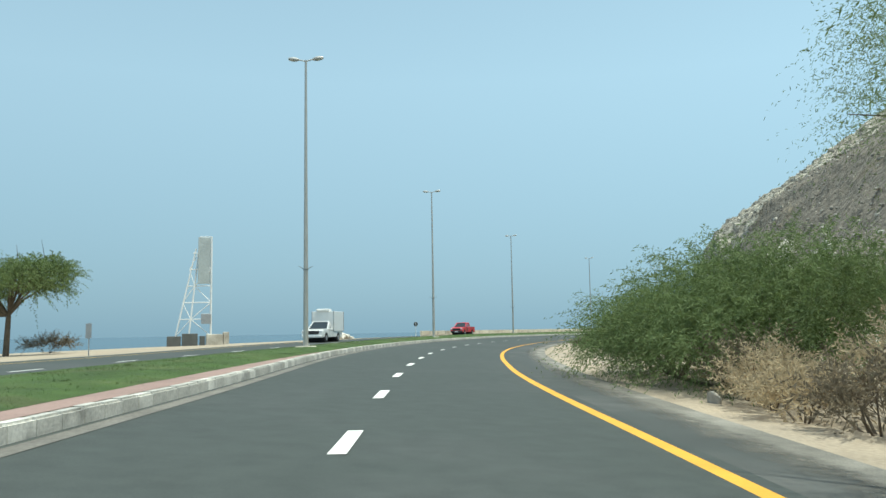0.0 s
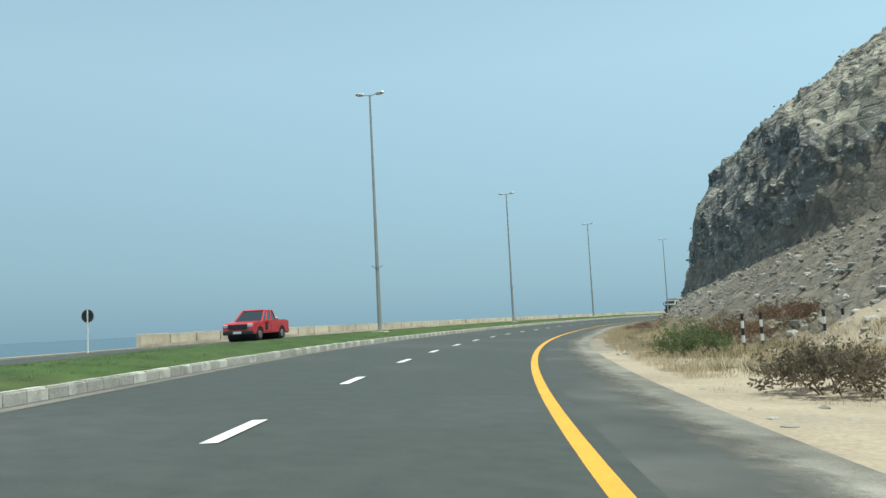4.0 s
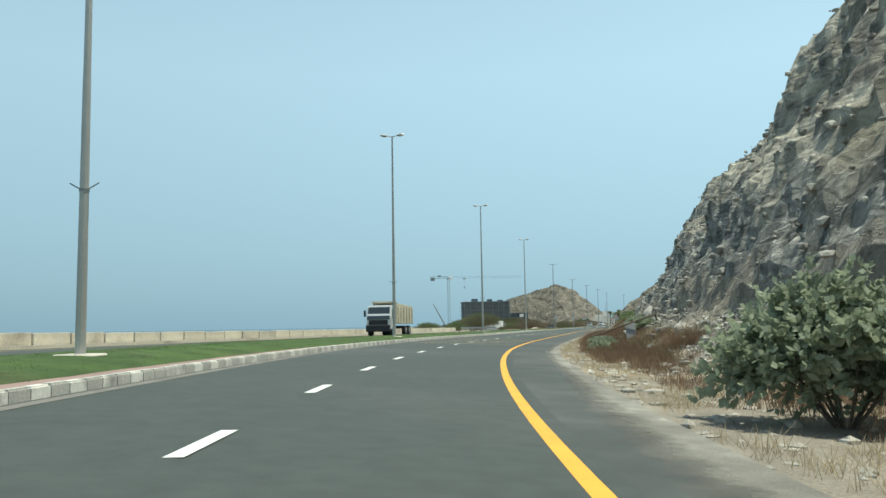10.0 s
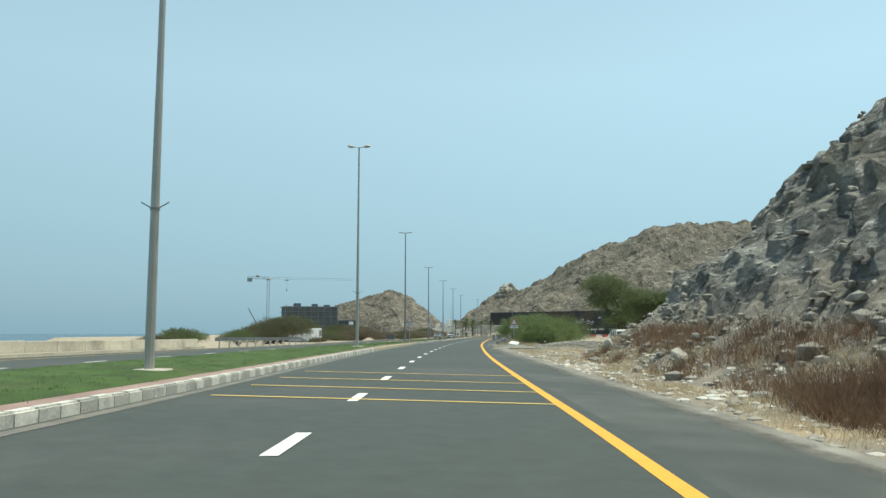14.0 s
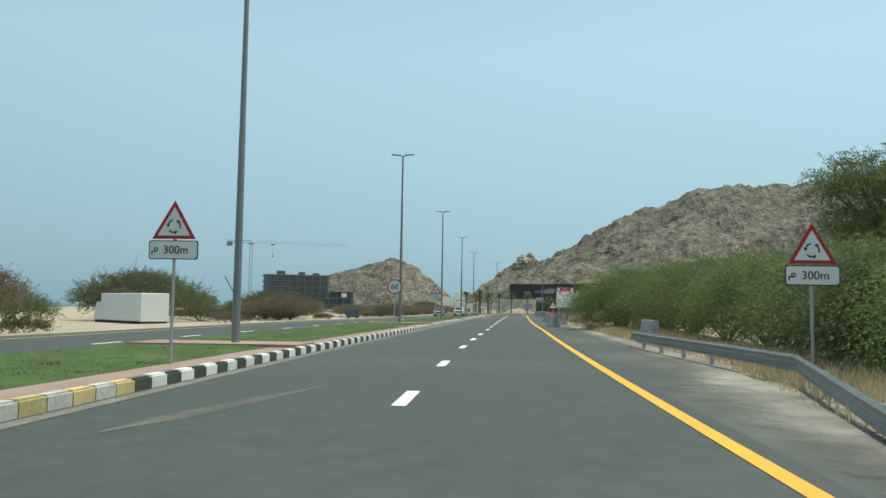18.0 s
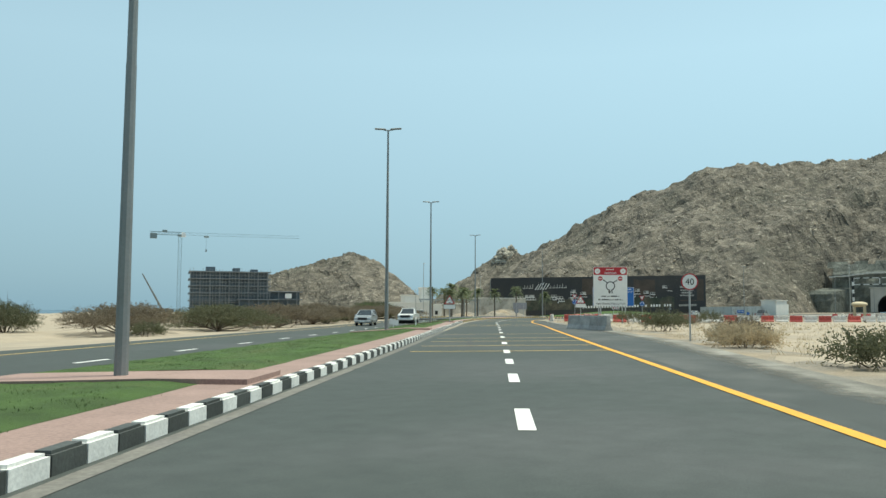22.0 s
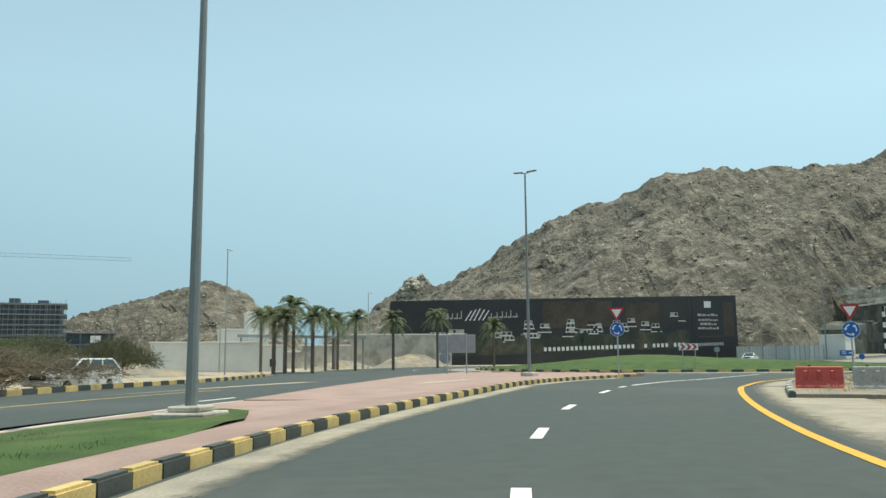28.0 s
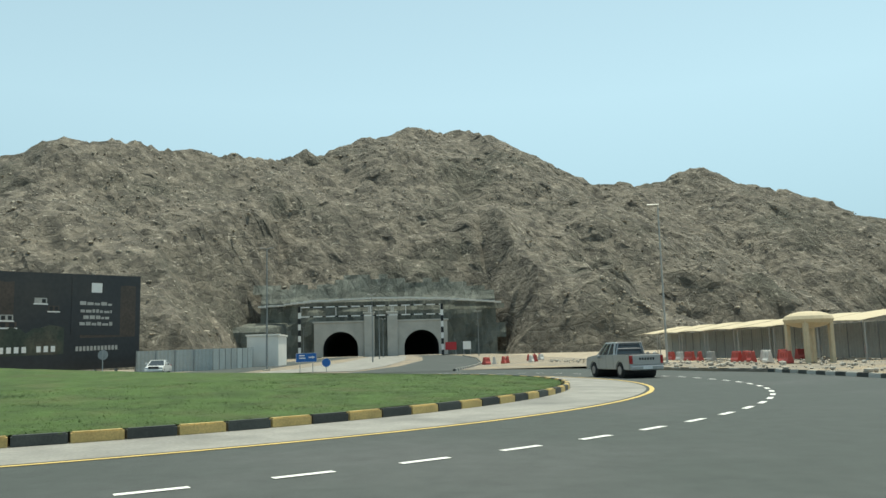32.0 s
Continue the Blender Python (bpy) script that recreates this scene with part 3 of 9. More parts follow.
# ---- cliff on the land side ----
CS = (-30, 0, 30, 60, 90, 120, 150, 175, 200, 225, 250, 270, 290, 305, 320, 336)
TOE = (17.8, 17.6, 17.6, 17.2, 15.4, 12.1, 9.0, 9.0, 9.6, 9.7, 9.6, 9.2, 8.7, 9.3, 17.8, 30)          # foot of the slope
TAL = (13.9, 14.0, 14.2, 14.3, 13.3, 11.5, 6.6, 2.4, 2.9, 3.4, 3.1, 3.3, 2.9, 3.8, 5.7, 6)              # width of the rubble slope
FSL = (0.98, 0.97, 0.99, 1.09, 1.30, 1.68, 2.12, 2.17, 1.94, 1.68, 1.80, 1.58, 1.23, 0.83, 0.37, 0.1)  # steepness of the face
FH = (14.7, 16.7, 18.5, 19.8, 20.0, 18.5, 17.0, 13.0, 16.8, 17.0, 13.2, 13.3, 12.0, 6.8, 1.0, 0.2)      # height of the face's top
USL = (0.60, 0.60, 0.60, 0.62, 0.69, 0.75, 0.77, 0.82, 0.87, 0.86, 0.83, 0.74, 0.57, 0.33, 0.09, 0.02)


def cliff_z(s, l):
    toe, tw, fs, fh, us = (knots(s, CS, k) for k in (TOE, TAL, FSL, FH, USL))
    u = l - toe
    if u <= 0:
        return 0.0
    z = 0.6 * min(u, tw)
    if u > tw:
        v = u - tw
        face = max(fh - 0.6 * tw, 0.5) / fs
        z += fs * min(v, face)
        if v > face:
            z += us * 0.85 * (v - face)
    return z


def smooth(t):
    t = min(max(t, 0.0), 1.0)
    return t * t * (3 - 2 * t)


def lot_drop(s, l):
    """The lot behind the bushes lies lower than the road."""
    return 0.8 * smooth((l - 11) / 7) * smooth((s - 346) / 10) * smooth((404 - s) / 12)


def verge_base(s, l):
    return road_z(s, l) - 0.03 - lot_drop(s, l)


def facet(q, k):
    return noise.noise(q * k, noise_basis='VORONOI_F2F1')


def debris_end(u):
    """Where the brown debris slope gives way to bare rock, by the way up the slope."""
    return knots(u, (6, 12, 20, 30), (136, 129, 122, 117))


cs = srange(-150, -60, 6.0)[:-1] + srange(-60, 60, 0.8)[:-1] + srange(60, 340, 0.5)
cl = list(np.arange(0, 4, 0.6)) + list(np.arange(4, 26, 0.4)) + list(np.arange(26, 36, 0.6)) + list(np.arange(36, 60, 1.3)) + list(np.arange(60, 185, 5.0))
verts, faces = [], []
for s in cs:
    e0 = edge_l(s) - 0.3
    toe, tw = knots(s, CS, TOE), knots(s, CS, TAL)
    bulge = knots(s, (50, 95, 128, 160, 180, 230, 280, 300), (0, 0.6, 2.7, 3.3, 1.3, 0.2, 0.5, 0.3))
    start = smooth((s + 150) / 70)
    o, d = axis_point(s)
    for k, u in enumerate(cl):
        l = e0 + u
        base = verge_base(s, l)
        cz = cliff_z(s, min(l, 105)) * start * (1 - smooth((l - 95) / 80))
        p = Vector((o.x + d.y * l, o.y - d.x * l, 0))
        rough = min(cz / 3, 1)
        q = Vector((p.x, p.y, cz * 0.8))
        low = 0.07 * noise.noise(p * 0.9) + 0.12 * noise.noise(p * 0.25)
        z = base + low * min(1, u / 2)
        if rough > 0.02:
            loose = 1 - min(max((l - toe - tw) / 3, 0), 1)          # rubble is smoother than the face
            hard = (1 - 0.65 * loose) * (0.28 + 0.72 * smooth((s - debris_end(l - toe) + 7) / 14))
            n1 = noise.fractal(q * 0.08, 1.0, 2.1, 4, noise_basis='PERLIN_ORIGINAL')
            w = Vector((q.x * 0.75 + q.z * 0.5, q.y * 0.6 - q.z * 0.35, q.z * 1.25))      # joints lean with the beds
            bl = facet(w, 0.16) - 0.3
            bs = facet(w, 0.55) - 0.3
            bt = facet(w, 1.3) - 0.3
            side = rough * hard * (1.25 + bulge + 0.75 * bl + 0.34 * bs + 0.16 * bt + 0.8 * n1 + 0.16 * noise.noise(q * 1.9))
            z += cz + rough * (1.1 * n1 * hard + 0.3 * bs * hard + 0.16 * bt * hard + 0.18 * noise.noise(q * 1.1) + 0.16 * noise.noise(q * 2.6))
            p = Vector((o.x + d.y * (l - side), o.y - d.x * (l - side), 0))
        verts.append((p.x, p.y, z))
n = len(cl)
for i in range(len(cs) - 1):
    for k in range(n - 1):
        a = i * n + k
        faces.append((a, a + 1, a + n + 1, a + n))
hill = mesh_ob("hillside", verts, faces, M_GRAVEL)
hill.data.materials.append(M_CLIFF)
hill.data.materials.append(M_SCREE)
hill.data.materials.append(M_CLIFFP)
hill.data.materials.append(M_SAND)
hill.data.materials.append(M_DEBRIS)
idx = np.zeros(len(faces), dtype=np.int32)
for fi, f in enumerate(faces):
    i, k = divmod(f[0], n)
    s = cs[i]
    l = edge_l(s) - 0.3 + cl[k] + 1.6 * noise.noise((s * 0.25, cl[k] * 0.25, 4))
    toe, tw = knots(s, CS, TOE), knots(s, CS, TAL)
    if s < 104 and l < toe + 2:
        idx[fi] = 4
    if l - toe > (0.5 if s > 104 else 2.0):
        idx[fi] = 1 if l - toe > tw + 0.8 else 2
        band = 9 * noise.noise((s * 0.05, cl[k] * 0.12, 8)) + 3 * noise.noise((s * 0.3, cl[k] * 0.4, 8))
        if s < debris_end(l - toe) + 0.5 * band:
            idx[fi] = 5
        # pale rock band; before 175 the cream paints sunlight on the top edge
        elif l - toe > tw + 2.4 + 0.6 * band and 172 + band < s < 250 + band or l - toe > tw + 9 + band and s < 175:
            idx[fi] = 3
hill.data.polygons.foreach_set("material_index", idx)
tagged(hill, "steep grey rock cutting with rubble at its foot", "cliff", kind="structure")

sf = srange(338, 556, 3.0)
lot = strip("sandy_lot", sf, [edge_l(s) - 0.3 for s in sf], [62.0 for s in sf], lambda s, l: verge_base(s, l) + 0.1 * noise.noise((s * 0.15, l * 0.15, 2)) * min(1, (l - 5) / 4), M_SAND, cols=30)
tagged(lot, "bare pale sand lot beside the road", "ground", kind="structure")


# ---- mountains behind ----
def mountain(name, ridges, x0, y0, x1, y1, step, slope, label, amp=6.0, base=-0.5):
    segs = []
    for r in ridges:
        for a, b in zip(r[:-1], r[1:]):
            segs.append((Vector(a), Vector(b)))
    A = np.array([s[0] for s in segs])
    B = np.array([s[1] for s in segs])
    xs, ys = np.arange(x0, x1 + 0.1, step), np.arange(y0, y1 + 0.1, step)
    verts, faces = [], []
    AB = B[:, :2] - A[:, :2]
    L2 = (AB ** 2).sum(1)
    for y in ys:
        P = np.stack((xs, np.full(len(xs), y)), 1)[:, None, :]
        T = np.clip(((P - A[None, :, :2]) * AB[None]).sum(2) / L2, 0, 1)
        C = A[None, :, :2] + T[:, :, None] * AB[None]
        D = np.hypot(P[..., 0] - C[..., 0], P[..., 1] - C[..., 1])
        fall = D * (1 + 0.0008 * D)
        ZR = A[:, 2] + T * (B[:, 2] - A[:, 2])
        for i, x in enumerate(xs):
            q = Vector((x, y, 0))
            gully = 1 + 0.28 * noise.noise(q * 0.022) + 0.15 * noise.noise(q * 0.06)
            z = float((ZR[i] - slope * gully * fall[i]).max())
            if x < 700 and name == "mountain":                  # the tunnel cutting
                w = max(abs(y - 386.5) - 36, 0)
                edge = 588 - 0.1 * w
                ramp = 16 * min(w / 9, 1) * min(max((x - edge + 16) / 16, 0), 1)
                cut = -6.0 + ramp if x < edge else 10 + (x - edge) * 1.1
                z = min(z, cut + 1.6 * w)
            up = min(max((z + 3) / 16, 0), 1)
            v = Vector((x * 0.8 + y * 0.35 + z * 0.3, y * 0.7 - x * 0.25, z * 0.6))
            crag = facet(v, 0.13) - 0.3
            z += up * (amp * noise.fractal(q * 0.03, 1.0, 2.0, 6, noise_basis='PERLIN_ORIGINAL') + 0.28 * amp * (facet(q, 0.07) - 0.3) + 0.2 * amp * crag + 0.1 * amp * (facet(v, 0.33) - 0.3) + 3.5 + 0.5 * noise.noise(q * 0.35))
            verts.append((x + up * (1.5 * noise.noise(q * 0.2) + 1.6 * crag), y + up * 1.5 * noise.noise(q * 0.2 + Vector((5, 5, 5))), max(z, base - 3)))
    n = len(xs)
    for j in range(len(ys) - 1):
        for i in range(n - 1):
            a = j * n + i
            bore = name == "mountain" and 576 < xs[i] < 630 and abs(abs(ys[j] + step / 2 - 386.5) - 12.6) < 7.2 and min(verts[k][2] for k in (a, a + 1, a + n, a + n + 1)) < 8.8
            if max(verts[k][2] for k in (a, a + 1, a + n, a + n + 1)) > base - 2.9 and not bore:          # open at the tunnel mouths
                faces.append((a, a + 1, a + n + 1, a + n))
    ob = mesh_ob(name, verts, faces, M_MOUNTAIN)
    return tagged(ob, label, "mountain", kind="structure")


big_mountain = mountain("mountain", [
    [(587, 641, 30), (600, 616, 36), (606, 577, 54), (610, 540, 69), (617, 497, 79), (637, 476, 81), (667, 433, 85), (690, 410, 93), (716, 387, 112), (740, 345, 118), (752, 311, 108), (764, 269, 93), (771, 224, 95), (773, 201, 102), (760, 170, 87), (740, 130, 68), (720, 60, 50)],
    [(617, 497, 79), (575, 470, 45)], [(667, 433, 85), (630, 420, 55)], [(740, 345, 118), (690, 330, 90), (640, 320, 50)], [(752, 311, 108), (690, 260, 60)], [(771, 224, 95), (700, 190, 50)]],
    455, 20, 800, 720, 1.9, 0.62, "barren brown rocky mountain with steep gullied slopes")
headland = mountain("headland", [[(432, 690, 12), (455, 677, 20), (470, 667, 26), (487, 654, 33), (497, 645, 28), (503, 640, 14)]], 390, 590, 560, 740, 1.8, 0.85, "rounded bare brown headland above the shore", 1.1)
knob_bm = bmesh.new()
for x, y, z, r in ((591.5, 629.0, 33.0, (8.0, 8.0, 9.5)), (595.0, 625.2, 37.5, (4.2, 4.2, 8.0)), (588.5, 632.5, 30.5, (5.0, 5.0, 7.0)), (598.5, 620.5, 30.0, (5.0, 6.0, 7.5))):
    ball = bmesh.ops.create_icosphere(knob_bm, subdivisions=4, radius=1.0)["verts"]
    for v in ball:
        c = Vector((v.co.x * r[0], v.co.y * r[1], v.co.z * r[2]))
        q = c + Vector((x, y, z))
        v.co = q + v.co * (1.6 * noise.noise(q * 0.16) + 1.5 * (facet(q, 0.2) - 0.3) + 0.5 * noise.noise(q * 0.7))
tagged(part("rock_knob", knob_bm, M_CLIFFP, None), "pale rounded rock knob on the end of the ridge", "mountain", kind="structure")


# ---- street lamps ----
def street_lamp(name, base, yaw, h, style, label):
    col = M_POLE if style == "old" else M_POLED
    ob = thing(name, pose(*base, 0, 0, yaw), label, "street lamp", "lamps on the central reservation")
    bm = bmesh.new()
    tube(bm, (0, 0, 0.05), (0, 0, h * 0.45), 0.125, 0.095, 10)
    tube(bm, (0, 0, h * 0.45), (0, 0, h), 0.09, 0.055, 10)
    part("pole", bm, col, ob)
    bm = bmesh.new()
    box(bm, -0.45, -0.45, -0.3, 0.45, 0.45, 0.06, 0.04)
    part("footing", bm, M_CONC, ob)
    if style == "old":
        bm = bmesh.new()
        tube(bm, (0, 0, h * 0.262), (0, 0, h * 0.262 + 0.06), 0.12, 0.12, 10)
        tube(bm, (0, 0, h * 0.262), (-0.35, 0, h * 0.262 + 0.2), 0.015)
        tube(bm, (0, 0, h * 0.262), (0.35, 0, h * 0.262 + 0.2), 0.015)
        part("banner_bracket", bm, M_POLED, ob)
    for sx in (-1, 1):
        bm = bmesh.new()
        tube(bm, (0, 0, h - 0.05), (sx * 0.3, 0, h + 0.02), 0.035)
        if style == "old":
            tube(bm, (sx * 0.3, 0, h + 0.02), (sx * 0.5, 0, h + 0.06), 0.04)
            r = bmesh.ops.create_uvsphere(bm, u_segments=10, v_segments=6, radius=1, matrix=Matrix.Translation((sx * 0.62, 0, h + 0.07)) @ Matrix.Rotation(-sx * 0.12, 4, 'Y') @ Matrix.Diagonal((0.3, 0.15, 0.11, 1)))
        else:
            box(bm, -0.36, -0.13, -0.035, 0.36, 0.13, 0.045, 0.03, Matrix.Translation((sx * 0.5, 0, h + 0.06)) @ Matrix.Rotation(-sx * 0.06, 4, 'Y'))
        arm = part("lantern", bm, col if style != "old" else M_LANTERN, ob)
    return ob


M_LANTERN = mat("lamp_housing", (0.5, 0.5, 0.48), 0.4, 0.2, var=0.1, bump=0.0)
OLD = [(-1.5, -5.9, 14.9), (38.9, -6.1, 15.0), (78.0, -5.65, 15.1), (117.0, -6.1, 15.05), (158.8, -5.9, 14.95), (199.0, -6.15, 15.35), (238.4, -5.7, 15.3), (276.3, -5.6, 15.5), (317.0, -5.85, 15.5)]
for s, l, top in OLD:
    b = at(s, l, median_z(s, l))
    street_lamp("street_lamp", b, heading(s), top - 0.05 - b.z, "old", "tall grey galvanised double-arm street lamp on the grass")
NEWL = [(360.4, -6.5, 14.1), (396.6, -6.88, 12.55), (430.6, -6.95, 12.45), (467.2, -7.2, 12.75), (500.2, -6.88, 12.55), (540.6, -6.95, 12.85), (576.8, -10.95, 13.6)]
for k, (s, l, h) in enumerate(NEWL):
    z = median_z(s, l) if s < 570 else 0.15
    b = at(s, l, z)
    street_lamp("street_lamp", b, heading(s), h, "new", "dark grey double-arm street lamp with flat LED heads")

plinth = bmesh.new()
box(plinth, -0.55, -0.55, -0.1, 0.55, 0.55, 0.14, 0.03)
box(plinth, -0.34, -0.34, 0.14, 0.34, 0.34, 0.26, 0.03)
b = at(540.6, -6.95, median_z(540.6, -6.95))
plinth_ob = part("lamp_plinth", plinth, M_CONC, None)
plinth_ob.matrix_basis = pose(b.x, b.y, b.z, 0, 0, heading(540))
tagged(plinth_ob, "stepped concrete plinth under a lamp at the lawn's end", "plinth", kind="structure")

for s, l, h in NEWL[:5]:
    rim = [(s - 1.0, k) for k in (-4.4, -5.2, -6.0, -7.5, lawn_l(s))] + [(s + 1.0, k) for k in (lawn_l(s), -7.5, -6.0, -5.2, -4.4)]
    pad = mesh_ob("lamp_pad", *slab([at(a, b, median_z(a, b) + 0.085) for a, b in rim], 0.2), M_BRICK)
    tagged(pad, "pink paved crossing round a lamp foot in the lawn", "pavement", kind="structure")

strk = srange(326, 353, 1.0)
track = strip("gravel_track", strk, [edge_l(s) - 1.2 for s in strk], [edge_l(s) + 0.3 + 17 * smooth((s - 326) / 9) * smooth((354 - s) / 5) + 0.5 * noise.noise((s * 0.5, 1, 1)) for s in strk], lambda s, l: verge_base(s, l) + 0.045 + 0.02 * noise.noise((s * 0.5, l * 0.5, 2)), M_DUST, cols=14)
film(track, 15, (0.0, 0.35, 0.8) + (1.0,) * 9 + (0.8, 0.4, 0.0))
tagged(track, "dusty grey gravel track leaving the shoulder", "track", kind="structure")
sgv = srange(338, 552, 2.0)
tagged(strip("verge_gravel", sgv, [edge_l(s) - 0.2 for s in sgv], [edge_l(s) + 2.6 + 0.8 * noise.noise((s * 0.2, 3, 3)) for s in sgv], lambda s, l: road_z(s, l) - 0.012 + 0.03 * noise.noise((s * 0.8, l * 0.8, 5)), M_GRAVEL, cols=4), "dusty gravel strip beside the asphalt", "verge", kind="structure")

# ---- road end and roundabout ----
RZ = -0.22                                        # the circle lies a little lower than the road
R_KERB, R_LINE, R_DASH, R_OUT = 24.6, 27.9, 31.8, 36.0
RC = Vector((366.0, 397.0))


def ring_pt(r, a, z=0.0):
    return Vector((RC.x + r * math.cos(a), RC.y + r * math.sin(a), RZ + z))


def ring_band(name, r0, r1, z, material, a0=0.0, a1=math.tau, n=160, label="", cat="road"):
    verts, faces = [], []
    for k in range(n + 1):
        a = a0 + (a1 - a0) * k / n
        verts += [ring_pt(r0, a, z), ring_pt(r1, a, z)]
    for k in range(n):
        faces.append((2 * k, 2 * k + 1, 2 * k + 3, 2 * k + 2))
    ob = mesh_ob(name, verts, faces, material)
    return tagged(ob, label, cat, kind="structure") if label else ob


ring_band("roundabout_road", R_KERB - 0.3, R_OUT + 6.5, 0.0, M_ASPHALT, label="grey asphalt ring road round the grass island")
ring_band("roundabout_apron", R_KERB - 0.1, R_LINE - 0.25, 0.006, M_APRON, label="worn grey concrete apron round the island kerb", cat="pavement")
ring_band("marking_ring", R_LINE - 0.12, R_LINE + 0.05, 0.01, M_YELLOWP, label="faded yellow edge line round the island", cat="road marking")

# mouth of the road into the circle
sp = srange(556, 592, 2.0)


def mouth_z(s, l):
    return RZ * min(max((s - 560) / 18, 0), 1) + 0.004


mouth = strip("road_mouth", sp, [-6.2 if s < 575 else -6.2 - (s - 575) * 0.9 for s in sp], [6.35 if s < 578 else 6.35 + (s - 578) * 0.5 for s in sp], mouth_z, M_ASPHALT, cols=6)
tagged(mouth, "asphalt mouth of the road at the roundabout", "road", kind="structure")

# the opposite carriageway leaving the circle
verts, faces = [], []
near_pts = [Vector((278, 376.2)), Vector((284, 379.6)), Vector((298, 386.8)), Vector((317, 398.3)), Vector((333, 407.0)), Vector((343, 409.5))]
far_pts = [Vector((272.5, 383.0)), Vector((281, 388.5)), Vector((294, 397.0)), Vector((308, 405.5)), Vector((322, 417.0)), Vector((334, 432.0))]
for a, b in zip(near_pts, far_pts):
    t = (a.x - 278) / 65
    verts += [(a.x, a.y, RZ * t + 0.012), (b.x, b.y, RZ * t + 0.012)]
for k in range(len(near_pts) - 1):
    faces.append((2 * k, 2 * k + 2, 2 * k + 3, 2 * k + 1))
opp2 = mesh_ob("opposite_road_end", verts, faces, M_ASPHALT)
tagged(opp2, "asphalt exit from the roundabout to the opposite carriageway", "road", kind="structure")

# pink splitter island
ring_side = [(329.5, 386.4), (332.6, 388.5), (334.2, 393.0), (334.2, 399.0), (332.6, 405.0)]
verts = [at(s, kerb_l(s) - 0.15, 0.14 + mouth_z(s, 0)) for s in srange(547, 580, 3)] + [Vector((x, y, RZ + 0.15)) for x, y in ring_side] + \
        [Vector((317, 398.0, RZ * 0.6 + 0.15)), Vector((298, 386.4, RZ * 0.3 + 0.15)), at(547, -9.38, 0.13)]
splitter = mesh_ob("splitter_island", *slab(verts), M_BRICK)
tagged(splitter, "pink paved traffic island at the roundabout", "traffic island", kind="structure")

# grass island: a low mound, highest on the side of the billboard
def mound(r, a):
    x, y = r * math.cos(a) - 5.0, r * math.sin(a) - 9.0
    return 0.19 + 0.72 * max(1 - (r / R_KERB) ** 2, 0) ** 1.2 + 0.75 * math.exp(-(x * x + y * y) / 90) * max(1 - (r / R_KERB) ** 4, 0)


verts, faces = [], []
rings, na = 26, 120
for i in range(rings + 1):
    r = (R_KERB - 0.25) * i / rings
    for k in range(na):
        a = k * math.tau / na
        h = mound(r, a) + 0.01 + 0.04 * noise.noise((r * math.cos(a) * 0.9, r * math.sin(a) * 0.9, 1))
        verts.append(ring_pt(r, a, h))
for i in range(rings):
    for k in range(na):
        faces.append((i * na + k, (i + 1) * na + k, (i + 1) * na + (k + 1) % na, i * na + (k + 1) % na))
island = mesh_ob("island_lawn", verts, faces, M_LAWN, smooth=True)
tagged(island, "domed bright green lawn on the roundabout island", "lawn", kind="structure")

# raised gravel island on the entry's land side
gp = [at(s, knots(s, (552, 560, 572, 578, 581), (5.9, 6.2, 6.2, 6.1, 5.75)), 0.12 + mouth_z(s, 0)) for s in srange(552, 581, 2.9)] + [Vector((329.4, 374.0, RZ + 0.14)), Vector((331.4, 373.0, RZ + 0.16)), Vector((336.2, 369.9, RZ + 0.16)), Vector((344.6, 365.8, RZ + 0.16)), Vector((352, 362.4, RZ + 0.16)),
     Vector((360, 359.6, RZ + 0.16)), Vector((372, 359.0, RZ + 0.16)), Vector((388, 363.5, RZ + 0.16)), Vector((400, 355, RZ + 0.2)), Vector((404, 300, 0.05)), Vector((340, 285, 0.05)), at(552, 61, 0.0), at(552, 30, 0.05)]
gi = mesh_ob("gravel_island", *slab(gp), M_GRAVEL)
tagged(gi, "raised rubble-strewn verge behind the kerb", "verge", kind="structure")


# road to the tunnel
def tz(x):
    return knots(x, (398, 430, 480, 530, 590), (RZ, -0.1, 0.2, 0.65, 1.05))


def tunnel_road(name, pts, w, material, z, label):
    verts, faces = [], []
    for k, p in enumerate(pts):
        a, b = Vector(pts[max(k - 1, 0)]), Vector(pts[min(k + 1, len(pts) - 1)])
        d = (b - a).normalized()
        nrm = Vector((d.y, -d.x, 0))
        verts += [Vector(p) + nrm * w / 2 + Vector((0, 0, z)), Vector(p) - nrm * w / 2 + Vector((0, 0, z))]
    for k in range(len(pts) - 1):
        faces.append((2 * k, 2 * k + 1, 2 * k + 3, 2 * k + 2))
    return tagged(mesh_ob(name, verts, faces, material), label, "road", kind="structure")


tunnel_road("tunnel_road_out", [(x, y, tz(x)) for x, y in ((398, 380.5), (414, 377.5), (430, 375), (480, 371), (530, 370), (588, 371.5))], 10.0, M_ASPHALT, 0.03, "asphalt road leading into the tunnel")
tunnel_road("tunnel_road_in", [(x, y, tz(x)) for x, y in ((398, 402), (430, 402), (480, 402), (530, 399), (588, 397))], 9.0, M_ASPHALT, 0.03, "asphalt road coming out of the tunnel")
tunnel_road("tunnel_median", [(x, y, tz(x)) for x, y in ((408, 390), (430, 387.5), (480, 385), (530, 384.5), (580, 384.5))], 11.0, M_APRON, 0.05, "pale paved strip between the tunnel roads")
tunnel_road("apron_field", [(x, 388, tz(x)) for x in (402, 430, 480, 530, 590)], 72.0, M_GRAVEL, 0.0, "grey gravel flat in front of the tunnel")

